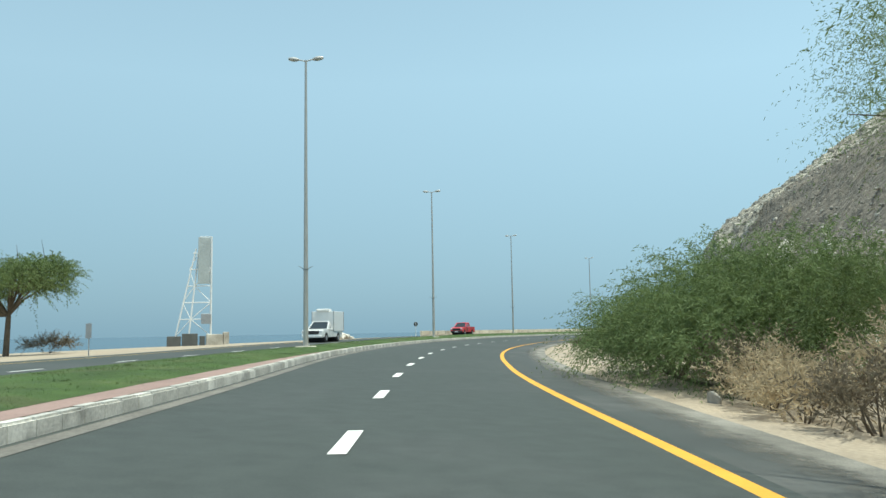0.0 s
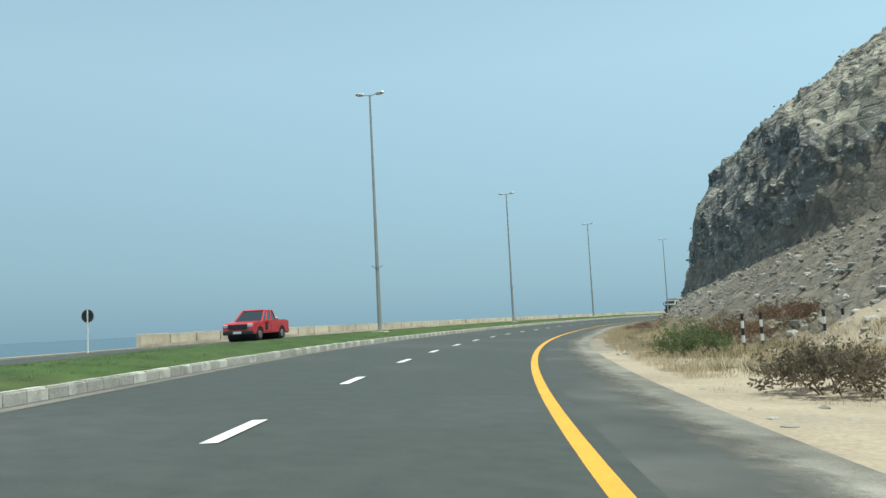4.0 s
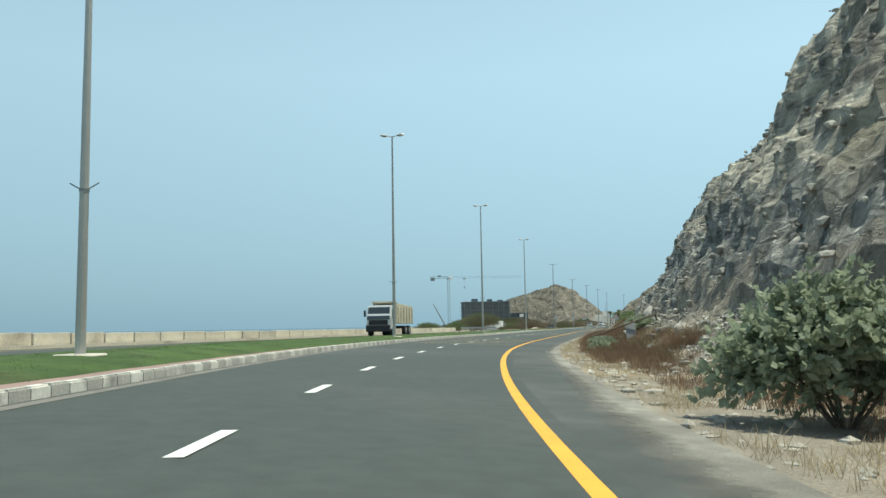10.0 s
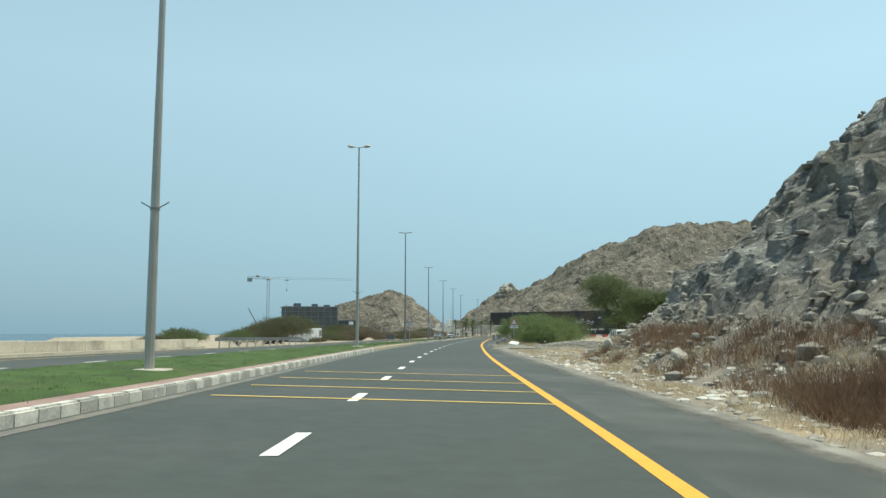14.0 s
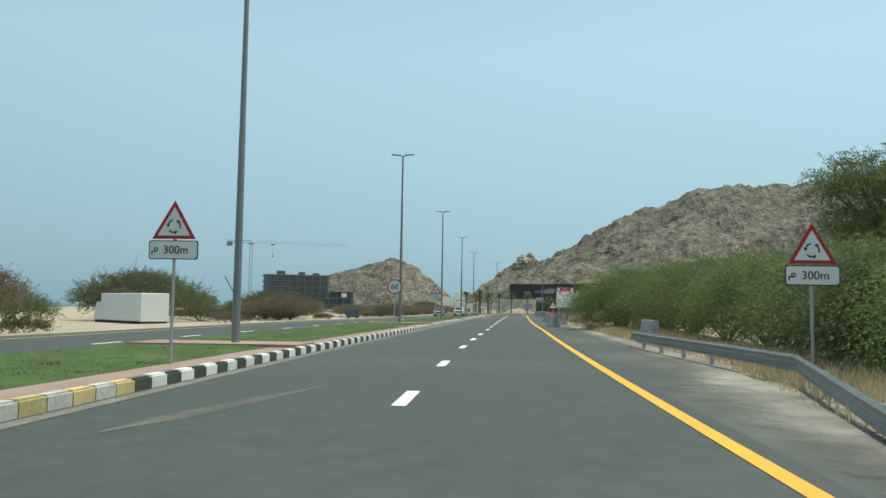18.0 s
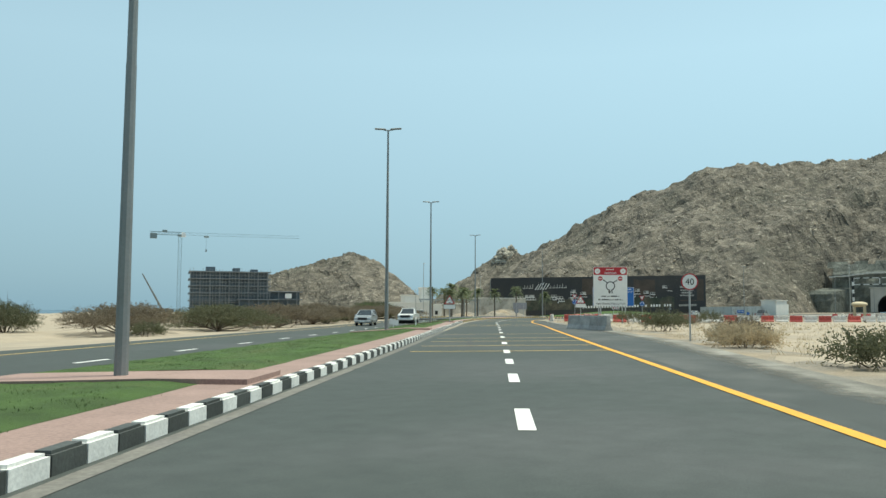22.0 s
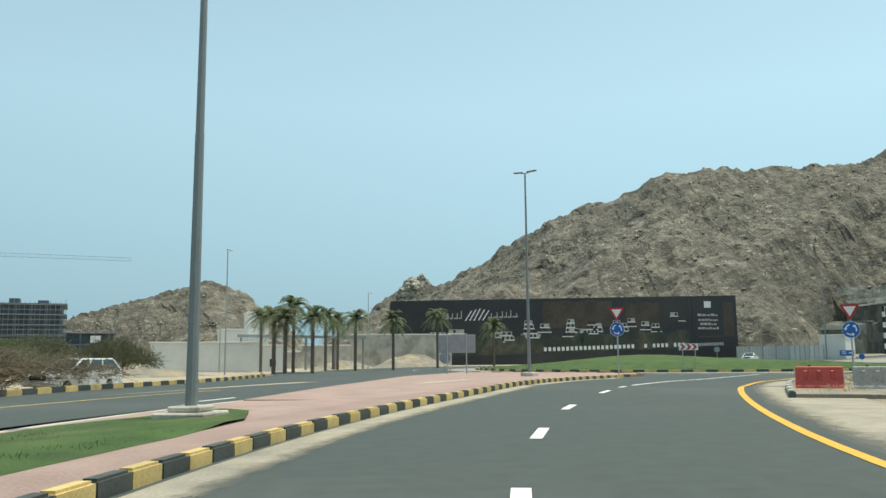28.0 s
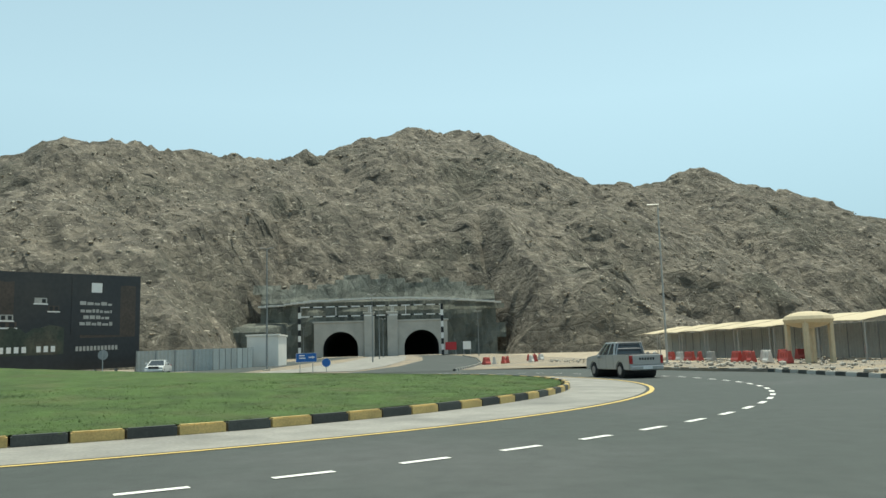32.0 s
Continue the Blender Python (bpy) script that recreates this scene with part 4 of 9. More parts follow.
# ---- road markings ----
def dash(s0, s1, l, w, zf, material, name, grow=0.0):
    pts = srange(s0, s1, 2.0)
    verts, faces = [], []
    for s in pts:
        c = l(s) if callable(l) else l
        for dl in (-w / 2, w / 2):
            verts.append(at(s, c + dl, zf(s, c) + 0.008))
    for k in range(len(pts) - 1):
        faces.append((2 * k, 2 * k + 1, 2 * k + 3, 2 * k + 2))
    return mesh_ob(name, verts, faces, material)


def base_z(s, l):
    return road_z(s, l) if s < 556 else mouth_z(s, l)


starts = [float(np.interp(k, (-12, 0, 2, 9, 12, 15, 18, 20, 23, 26, 29, 31, 34, 43, 44, 45, 47, 48, 50, 51, 52, 53, 57, 58, 60, 61, 62, 63, 71, 74, 75, 76),
                          (-51.6, 28.2, 41.4, 93.9, 113.6, 133.1, 153.2, 167.3, 188.2, 209.4, 230.6, 244.1, 265.0, 325.3, 332.9, 340.6, 355.4, 363.75, 377.5, 387.0, 394.5, 401.6, 425.7, 431.6, 441.6, 448.2, 455.5, 463.4, 518.3, 538.7, 545.8, 554.6))) for k in range(-12, 77)]
lane_marks = thing("lane_marking", pose(0, 0, 0), "broken white lane line painted along the road", "road marking", kind="structure")
for s in starts:
    d = dash(s, s + 1.92, dash_l(s), 0.2, base_z, M_WHITE, "dash")
    d.parent = lane_marks
tagged(dash(559.5, 591, lambda s: knots(s, (557, 572, 579, 591), (-0.18, -0.25, -0.08, -0.05)), 0.19, base_z, M_WHITE, "marking_solid"), "solid white line at the roundabout entry", "road marking", kind="structure")
tagged(dash(-60, 560, yellow_l, 0.2, base_z, M_YELLOW, "marking_edge"), "yellow edge line along the carriageway", "road marking", kind="structure")


def path_line(name, pts, w, material, z, label):
    verts, faces = [], []
    P = [Vector((*p, 0)) for p in pts]
    fine = []
    for k in range(len(P) - 1):
        p0, p1, p2, p3 = P[max(k - 1, 0)], P[k], P[k + 1], P[min(k + 2, len(P) - 1)]
        for j in range(8):
            f = j / 8
            fine.append(0.5 * ((2 * p1) + (p2 - p0) * f + (2 * p0 - 5 * p1 + 4 * p2 - p3) * f * f + (3 * p1 - p0 - 3 * p2 + p3) * f ** 3))
    fine.append(P[-1])
    for k, p in enumerate(fine):
        d = (fine[min(k + 1, len(fine) - 1)] - fine[max(k - 1, 0)]).normalized()
        nrm = Vector((d.y, -d.x, 0))
        zz = Vector((0, 0, z(p)))
        verts += [p - nrm * w / 2 + zz, p + nrm * w / 2 + zz]
    for k in range(len(fine) - 1):
        faces.append((2 * k, 2 * k + 1, 2 * k + 3, 2 * k + 2))
    return tagged(mesh_ob(name, verts, faces, material), label, "road marking", kind="structure")


def near_z(p):
    i = int(((tab[:, 0] - p.x) ** 2 + (tab[:, 1] - p.y) ** 2).argmin())
    return mouth_z(tab[i, 4] + (p.x - tab[i, 0]) * tab[i, 2] + (p.y - tab[i, 1]) * tab[i, 3], 0) + 0.014


e0 = [at(s, yellow_l(s)).xy for s in (556, 560)]
path_line("marking_nose", [tuple(e0[0]), tuple(e0[1]), tuple(at(567, 4.45).xy), tuple(at(574, 4.35).xy), (325.3, 375.75), (328.4, 375.75), (331.2, 375.2), (334.4, 374.0), (338.0, 371.9), (344.0, 367.8)], 0.2, M_YELLOW, near_z, "yellow line turning round the entry nose")
nd = 105
ring_dashes = thing("ring_marking", pose(0, 0, 0), "broken white line round the roundabout", "road marking", kind="structure")
for k in range(nd):
    a = radians(-149.7) + k * math.tau / nd
    if nd:
        verts = [ring_pt(R_DASH + dr, a + da, 0.01) for da in (-0.0135, 0.0135) for dr in (-0.08, 0.08)]
        d = mesh_ob("dash", verts, [(0, 1, 3, 2)], M_WHITE)
        d.parent = ring_dashes
BARS = [233.7, 238.5, 243.0, 246.4, 251.15, 272.3, 275.4, 278.6, 282.3, 442.95, 447.0, 451.3, 455.2, 461.6, 483.7, 487.2, 490.3, 493.5, 513.9, 516.15, 518.35, 520.65, 523.05]
rumble = thing("rumble_bars", pose(0, 0, 0), "pale yellow rumble bars painted across both lanes", "road marking", kind="structure")
for s in BARS:
    verts, faces = [], []
    for k in range(9):
        l = kerb_l(s) + 0.75 + (yellow_l(s) - 0.1 - kerb_l(s) - 0.75) * k / 8
        for ds in (-0.09, 0.09):
            verts.append(at(s + ds - 0.15, l, road_z(s, l) + 0.011))
    for k in range(8):
        faces.append((2 * k, 2 * k + 1, 2 * k + 3, 2 * k + 2))
    bar = mesh_ob("bar", verts, faces, M_YELLOWP)
    bar.parent = rumble
opp_marks = thing("opposite_lane_marking", pose(0, 0, 0), "broken white lane line on the opposite road", "road marking", kind="structure")
for k in range(-8, 82):
    s = 3 + 6.9 * k
    d = dash(s, s + 1.9, -11.6, 0.18, opp_z, M_WHITE, "dash")
    d.parent = opp_marks
tagged(dash(-60, 555, -15.9, 0.15, opp_z, M_YELLOWP, "marking_opposite_edge"), "worn pale edge line of the opposite road", "road marking", kind="structure")
sk = srange(470, 580, 0.5)
grit = strip("kerb_dust", sk, [kerb_l(s) + 0.12 for s in sk], [kerb_l(s) + knots(s, (470, 520, 560), (0.5, 0.95, 1.1)) for s in sk], lambda s, l: base_z(s, l) + 0.011, M_SANDF, cols=4)
film(grit, 5, (1.0, 1.0, 0.75, 0.4, 0.0))
tagged(grit, "sandy grit gathered along the kerb", "dust", kind="structure")
sy = srange(522, 582, 0.5)
sandy = strip("apron_dust", sy, [yellow_l(s) + 0.3 for s in sy], [yellow_l(s) + 0.3 + knots(s, (522, 535, 552, 560), (1.0, 2.6, 2.9, 2.4)) for s in sy], lambda s, l: base_z(s, l) + 0.012, M_SANDF, cols=5)
film(sandy, 6, (0.0, 0.6, 0.95, 1.0, 1.0, 1.0))
tagged(sandy, "pale sand drifted over the hard shoulder", "dust", kind="structure")
# repaired strip and skid marks in the asphalt
for s0, l0, s1, l1, w in ((321.6, -2.85, 325.9, -1.45, 0.75), (345.2, -2.75, 350.4, -1.6, 0.5)):
    pts = srange(s0, s1, 0.2)
    mid = [l0 + (l1 - l0) * (q - s0) / (s1 - s0) for q in pts]
    half = [w * min(1.0, (q - s0) / 1.2, (s1 - q) / 2.2) / 2 + 0.02 for q in pts]
    scrape = strip("road_repair", pts, [m - h for m, h in zip(mid, half)], [m + h for m, h in zip(mid, half)], lambda q, l: base_z(q, l) + 0.009, M_DUST, cols=4)
    film(scrape, 5, (0.05, 0.35, 0.42, 0.35, 0.05))
    tagged(scrape, "faint pale scrape across the lane", "road patch", kind="structure")
for s0, l0, s1, l1 in ((446, -1.35, 458, -1.75), (452, -0.3, 459, -0.7)):
    pts = srange(s0, s1, 2)
    verts, faces = [], []
    for s in pts:
        f = (s - s0) / (s1 - s0)
        for dl in (-0.1, 0.1):
            verts.append(on_road(s, l0 + (l1 - l0) * f + dl * (1 - 0.6 * f), 0.006))
    for k in range(len(pts) - 1):
        faces.append((2 * k, 2 * k + 1, 2 * k + 3, 2 * k + 2))
    tagged(mesh_ob("skid_mark", verts, faces, M_SKID), "dark rubber skid mark on the asphalt", "skid mark", kind="structure")

# ---- kerbs ----
def kerb_mesh(material, length, w=0.2, h=0.2):
    bm = bmesh.new()
    box(bm, -w / 2, -length / 2 + 0.012, -0.12, w / 2, length / 2 - 0.012, h)
    top = [e for e in bm.edges if all(v.co.z > h - 0.01 for v in e.verts)]
    bmesh.ops.bevel(bm, geom=top, offset=0.03, segments=2, affect='EDGES')
    me = bpy.data.meshes.new("kerb_block")
    bmesh.ops.recalc_face_normals(bm, faces=bm.faces)
    bm.to_mesh(me)
    bm.free()
    me.materials.append(material)
    return me


KM = {(k, n): kerb_mesh(m, n) for n in (0.58, 0.66, 1.0) for k, m in (("g", M_KERB), ("p", M_KERBP), ("w", M_KERBW), ("k", M_KERBK), ("y", M_KERBY), ("f", M_KERBYP))}
kerbs = []
for n, (a, b) in enumerate(((-12, 285), (285, 582))):
    pts = srange(a, b, 3.0)
    base = strip("kerb_median_%d" % (n + 1), pts, [kerb_l(s) + 0.1 for s in pts], [kerb_l(s) + 0.34 for s in pts], lambda s, l: base_z(s, l) + 0.006, M_GUTTER)
    kerbs.append(tagged(base, "precast kerb with a concrete gutter along the median", "kerb", kind="structure"))
rk = random.Random(4)
s = -11.5
i = 0
while s < 580.5:
    if s < 312:
        key = "g" if i % 2 or rk.random() < 0.12 else "p"
    elif s < 349:
        key = "f" if i % 2 else "g"
    elif s < 505:
        key = "w" if i % 2 else "k"
    else:
        key = "y" if i % 2 else "k"
    a = at(s, kerb_l(s) - 0.1, base_z(s, kerb_l(s)))
    ln = 0.58 if s < 518 else 0.66
    ob = new("kerb_block", KM[key, ln])
    ob.parent = kerbs[0 if s < 285 else 1]
    ob.matrix_basis = pose(a.x, a.y, a.z + rk.uniform(-0.006, 0.006), 0, 0, heading(s) - (3 if s > 562 else 0) + rk.uniform(-0.4, 0.4))
    s += ln
    i += 1
# island kerb
ringk = ring_band("kerb_island", R_KERB - 0.12, R_KERB + 0.12, 0.01, M_GUTTER, label="black and yellow kerb round the grass island", cat="kerb")
nb = int(math.tau * R_KERB / 1.02)
for k in range(nb):
    a = k * math.tau / nb
    p = ring_pt(R_KERB, a)
    ob = new("kerb_block", KM["y" if k % 2 else "k", 1.0])
    ob.parent = ringk
    ob.matrix_basis = pose(p.x, p.y, p.z + 0.02, 0, 0, math.degrees(a))


def kerb_line(name, pts, keys, label, start=0):
    """Kerb blocks along a world polyline of (x, y, z)."""
    P = [Vector(p) for p in pts]
    bm = bmesh.new()
    for a, b in zip(P[:-1], P[1:]):
        d = (b - a).normalized()
        nrm = Vector((d.y, -d.x, 0)) * 0.09
        f = [bm.verts.new(q + Vector((0, 0, 0.01))) for q in (a - nrm, a + nrm, b + nrm, b - nrm)]
        bm.faces.new(f)
    base = part(name, bm, M_GUTTER, None)
    tagged(base, label, "kerb", kind="structure")
    left, i = 0.5, start
    for a, b in zip(P[:-1], P[1:]):
        d = (b - a).normalized()
        ln = (b - a).length
        while left < ln:
            q = a + d * left
            ob = new("kerb_block", KM[keys[i % len(keys)], 1.0])
            ob.parent = base
            ob.matrix_basis = pose(q.x, q.y, q.z, 0, 0, math.degrees(math.atan2(-d.x, d.y)))
            left += 1.0
            i += 1
        left -= ln
    return base


kerb_line("kerb_splitter", [at(580.6, kerb_l(580.6), RZ), (329.6, 386.6, RZ), (332.8, 388.4, RZ), (334.4, 393, RZ), (334.4, 399, RZ), (332.8, 405.2, RZ)], "yk", "black and yellow kerb of the paved traffic island")
kerb_line("kerb_verge", [at(552, 5.8, 0)] + [at(s, knots(s, (552, 560, 572, 578, 581), (5.8, 6.1, 6.1, 6.0, 5.65)), mouth_z(s, 0)) for s in (558, 564, 570, 576, 581)] + [(329.2, 374.2, RZ), (331.4, 373.2, RZ)] + [(336.2, 370.1, RZ), (344.6, 366.0, RZ), (352, 362.3, RZ), (360, 359.5, RZ), (372, 358.9, RZ), (388, 363.3, RZ)], "kg", "worn black and yellow kerb round the rubble verge")
kerb_line("kerb_exit", [(279, 387.6, 0.0), (292, 395.9, 0.0), (306, 404.6, -0.1), (319, 415.0, RZ), (326, 424.0, RZ)], "yk", "yellow and black kerb beside the exit road")
kerb_line("kerb_tunnel_road", [(x, y, tz(x)) for x, y in ((398, 375.3), (414, 372.3), (430, 369.8), (480, 365.8), (530, 364.8))], "kg", "worn kerb beside the tunnel road")

# ---- sea wall ----
bmw = bmesh.new()
box(bmw, -0.16, -1.496, -0.3, 0.16, 1.496, 0.72, 0.012)
wall_me = bpy.data.meshes.new("wall_panel")
bmesh.ops.recalc_face_normals(bmw, faces=bmw.faces)
bmw.to_mesh(wall_me)
bmw.free()
wall_me.materials.append(M_WALL)
wp = srange(112, 318, 3.0)
wall_base = strip("sea_wall", wp, [-18.15 for s in wp], [-17.75 for s in wp], lambda s, l: opp_z(s, -17.4) + 0.16, M_WALL)
tagged(wall_base, "weathered cream concrete sea wall with a low ledge", "wall", kind="structure")
for s in srange(113.5, 316.5, 3.0):
    ob = new("wall_panel", wall_me)
    p = at(s, -18.4, opp_z(s, -17.4) + rk.uniform(-0.02, 0.02))
    ob.parent = wall_base
    ob.matrix_basis = pose(p.x, p.y, p.z, 0, 0, heading(s))
bmw = bmesh.new()
for s0, s1 in zip(wp[:-1], wp[1:]):
    a, b = at(s0, -17.7, opp_z(s0, -17.4)), at(s1, -17.7, opp_z(s1, -17.4))
    q = [bmw.verts.new(v) for v in (a, b, b + Vector((0, 0, 0.16)), a + Vector((0, 0, 0.16)))]
    bmw.faces.new(q)
part("ledge", bmw, M_WALL, wall_base)

# ---- more materials ----
M_SIGNW = mat("white_sign_face", (0.78, 0.78, 0.76), 0.45, var=0.06, scale=1.5, fine=12, bump=0.0)
M_SIGNR = mat("red_sign_face", (0.42, 0.02, 0.03), 0.45, var=0.1, scale=1.5, fine=12, bump=0.0)
M_SIGNB = mat("blue_sign_face", (0.012, 0.12, 0.42), 0.45, var=0.08, scale=1.5, fine=12, bump=0.0)
M_SIGNK = mat("black_sign_print", (0.02, 0.02, 0.022), 0.5, var=0.1, bump=0.0)
M_SIGNBACK = mat("bare_sign_back", (0.33, 0.34, 0.35), 0.5, 0.4, var=0.15, bump=0.05)
M_ALU = mat("galvanised_steel", (0.42, 0.43, 0.43), 0.45, 0.5, var=0.15, scale=2, fine=15, bump=0.05)
M_REDPL = mat("faded_red_plastic", (0.46, 0.075, 0.06), 0.55, var=0.2, scale=2, fine=10, bump=0.1, per_object=0.15)
M_MAROON = mat("worn_dark_red_paint", (0.13, 0.045, 0.045), 0.8, var=0.3, scale=2, fine=12, bump=0.2)
M_WHTPL = mat("dusty_white_plastic", (0.62, 0.60, 0.56), 0.55, var=0.2, scale=2, fine=10, bump=0.1, per_object=0.1)
M_BARR = mat("dusty_concrete_barrier", (0.36, 0.35, 0.33), 0.9, var=0.3, scale=1.2, fine=12, bump=0.3, tint=(0.5, 0.49, 0.46), tint_amt=0.3, tint_scale=0.9, per_object=0.12)
M_BILL = mat("black_hoarding", (0.022, 0.023, 0.026), 0.3, var=0.3, scale=0.15, fine=2, bump=0.02, tint=(0.04, 0.036, 0.032), tint_amt=0.4, tint_scale=0.08)
M_BILLG = mat("hoarding_dark_green_print", (0.03, 0.04, 0.026), 0.35, var=0.6, scale=0.5, fine=3, bump=0.0, tint=(0.10, 0.085, 0.055), tint_amt=0.3, tint_scale=0.2)
M_BILLH = mat("hoarding_pale_print", (0.40, 0.39, 0.365), 0.35, var=0.25, scale=1.0, fine=5, bump=0.0)
M_BILLR = mat("hoarding_brown_print", (0.06, 0.042, 0.03), 0.35, var=0.5, scale=0.4, fine=3, bump=0.0)
M_TRUNK = mat("bark", (0.12, 0.095, 0.07), 0.95, var=0.35, scale=3, fine=25, bump=0.6)
M_PALMTR = mat("palm_trunk", (0.17, 0.14, 0.105), 0.95, var=0.35, scale=3, fine=14, bump=0.8, dist=0.05)
M_LEAF = mat("acacia_leaf", (0.16, 0.215, 0.08), 0.7, var=0.35, scale=1.2, fine=9, bump=0.0)
M_LEAFG = mat("prosopis_leaf", (0.135, 0.168, 0.072), 0.7, var=0.35, scale=1.2, fine=9, bump=0.0)
M_STONED = mat("grey_talus", (0.25, 0.235, 0.205), 0.95, var=0.4, scale=0.7, fine=6, bump=0.5)
M_WROCK = mat("white_rock", (0.58, 0.55, 0.49), 0.95, var=0.25, scale=1.2, fine=8, bump=0.5, tint=(0.36, 0.32, 0.26), tint_amt=0.15, tint_scale=0.8)
M_ROCKL = mat("pale_mountain_rock", (0.39, 0.345, 0.275), 0.95, var=0.3, scale=0.2, fine=2, bump=0.4)
M_ROCKD = mat("dark_mountain_rock", (0.105, 0.09, 0.07), 0.95, var=0.3, scale=0.2, fine=2, bump=0.4)
M_LEAFD = mat("dark_acacia_leaf", (0.125, 0.128, 0.072), 0.75, var=0.35, scale=1.0, fine=9, bump=0.0)
M_LEAFB = mat("grey_brown_twigs", (0.18, 0.15, 0.105), 0.85, var=0.35, scale=1.0, fine=9, bump=0.0)
M_LEAFS = mat("silver_green_leaf", (0.33, 0.37, 0.26), 0.7, var=0.3, scale=2.0, fine=9, bump=0.0)
M_PALM = mat("palm_frond", (0.155, 0.18, 0.095), 0.65, var=0.3, scale=1.5, fine=9, bump=0.0)
M_DRYG = mat("dry_grass", (0.46, 0.375, 0.245), 0.9, var=0.35, scale=0.4, fine=7, bump=0.0)
M_RUST = mat("rust_brown_brush", (0.2, 0.13, 0.085), 0.9, var=0.4, scale=0.4, fine=7, bump=0.0)
for _m in (M_LEAF, M_LEAFG, M_LEAFD, M_LEAFB, M_LEAFS, M_PALM, M_DRYG, M_RUST):
    leafy(_m)
M_STONE = mat("pale_rubble", (0.40, 0.37, 0.32), 0.95, var=0.35, scale=0.6, fine=6, bump=0.5, per_object=0.2)
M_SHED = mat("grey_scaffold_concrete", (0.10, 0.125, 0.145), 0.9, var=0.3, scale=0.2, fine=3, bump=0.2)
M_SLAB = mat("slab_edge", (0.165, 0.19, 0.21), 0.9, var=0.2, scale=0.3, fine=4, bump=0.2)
# near-black for black parts; it also paints the shade inside the tunnel
M_DARK = mat("black_parts_and_bore_shade", (0.025, 0.028, 0.03), 0.8, var=0.2, bump=0.0)
M_GLASS = mat("tinted_glass", (0.03, 0.04, 0.045), 0.08, var=0.05, bump=0.0, spec=0.8)
M_PORTAL = mat("tunnel_portal_concrete", (0.47, 0.455, 0.41), 0.9, var=0.2, scale=0.3, fine=4, bump=0.2)
M_SHOT = rock_mat("grey_sprayed_concrete", (0.165, 0.174, 0.15), (0.105, 0.114, 0.097), (0.25, 0.255, 0.225), (0.135, 0.142, 0.122), 0.35, 0.5, (0.0, 0.0, 0.0), 0.2, (0.9, 0.9, 0.35), 0.15)
M_TENT = mat("cream_shade_cloth", (0.55, 0.46, 0.31), 0.8, var=0.1, bump=0.05)
M_CONT = mat("corrugated_fence", (0.40, 0.43, 0.42), 0.6, 0.2, var=0.15, scale=0.5, fine=6, bump=0.1, per_object=0.1)
M_CRANE = mat("crane_steel", (0.2, 0.25, 0.26), 0.5, 0.3, var=0.1, bump=0.0)


def text_mesh(body, size, material, parent, m, align='CENTER'):
    cu = bpy.data.curves.new("lettering", 'FONT')
    cu.body, cu.size, cu.align_x, cu.align_y, cu.extrude = body, size, align, 'CENTER', 0.004
    tmp = bpy.data.objects.new("lettering", cu)
    scene.collection.objects.link(tmp)
    bpy.context.view_layer.update()
    me = bpy.data.meshes.new_from_object(tmp.evaluated_get(bpy.context.evaluated_depsgraph_get()))
    bpy.data.objects.remove(tmp)
    bpy.data.curves.remove(cu)
    me.name = "lettering"
    me.materials.clear()
    me.materials.append(material)
    ob = new("lettering", me)
    ob.parent = parent
    ob.matrix_basis = m
    return ob




def plate(name, pts, y, thick, material, parent, label=""):
    bm = bmesh.new()
    poly(bm, [(x, y, z) for x, z in pts], (0, thick, 0))
    return part(name, bm, material, parent, label)


def rect(x0, z0, x1, z1):
    return [(x0, z0), (x1, z0), (x1, z1), (x0, z1)]


def rrect(x0, z0, x1, z1, r=0.06, n=4):
    out = []
    for cx, cz, a0 in ((x1 - r, z1 - r, 0), (x0 + r, z1 - r, 90), (x0 + r, z0 + r, 180), (x1 - r, z0 + r, 270)):
        for k in range(n + 1):
            a = radians(a0 + 90 * k / n)
            out.append((cx + r * math.cos(a), cz + r * math.sin(a)))
    return out


def disc(cx, cz, r, n=32):
    return [(cx + r * math.cos(k * math.tau / n), cz + r * math.sin(k * math.tau / n)) for k in range(n)]


def tri(cx, z0, w, flip=False, r=0.05):
    h = w * 0.866
    pts = [(-w / 2, 0), (w / 2, 0), (0, h)]
    c = (0, h / 3)
    out = []
    for px, pz in pts:
        for k in (-1, 1):
            a = math.atan2(pz - c[1], px - c[0]) + k * 0.5
            q = (px - (px - c[0]) * r * 1.9 / w * 1.2, pz - (pz - c[1]) * r * 1.9 / w * 1.2)
            out.append((cx + q[0] + 0.02 * math.cos(a), z0 + (q[1] + 0.02 * math.sin(a) if not flip else h - q[1] - 0.02 * math.sin(a))))
    return out[::-1] if flip else out


def round_arrows(parent, cx, cz, r, y, material, w=0.045, rev=False):
    """Three arrows chasing round a circle."""
    for k in range(3):
        bm = bmesh.new()
        a0 = radians(100 + 120 * k)
        n = 8
        pts_o, pts_i = [], []
        for j in range(n + 1):
            a = a0 + radians(62) * j / n
            pts_o.append((cx + (r + w / 2) * math.cos(a), y, cz + (r + w / 2) * math.sin(a)))
            pts_i.append((cx + (r - w / 2) * math.cos(a), y, cz + (r - w / 2) * math.sin(a)))
        for j in range(n):
            bm.faces.new([bm.verts.new(p) for p in (pts_o[j], pts_o[j + 1], pts_i[j + 1], pts_i[j])])
        a = a0 + radians(62)
        tip = a + radians(26)
        bm.faces.new([bm.verts.new(p) for p in ((cx + (r + w * 1.5) * math.cos(a), y, cz + (r + w * 1.5) * math.sin(a)), (cx + (r - w * 1.5) * math.cos(a), y, cz + (r - w * 1.5) * math.sin(a)), (cx + r * math.cos(tip), y, cz + r * math.sin(tip)))])
        part("arrow", bm, material, parent)


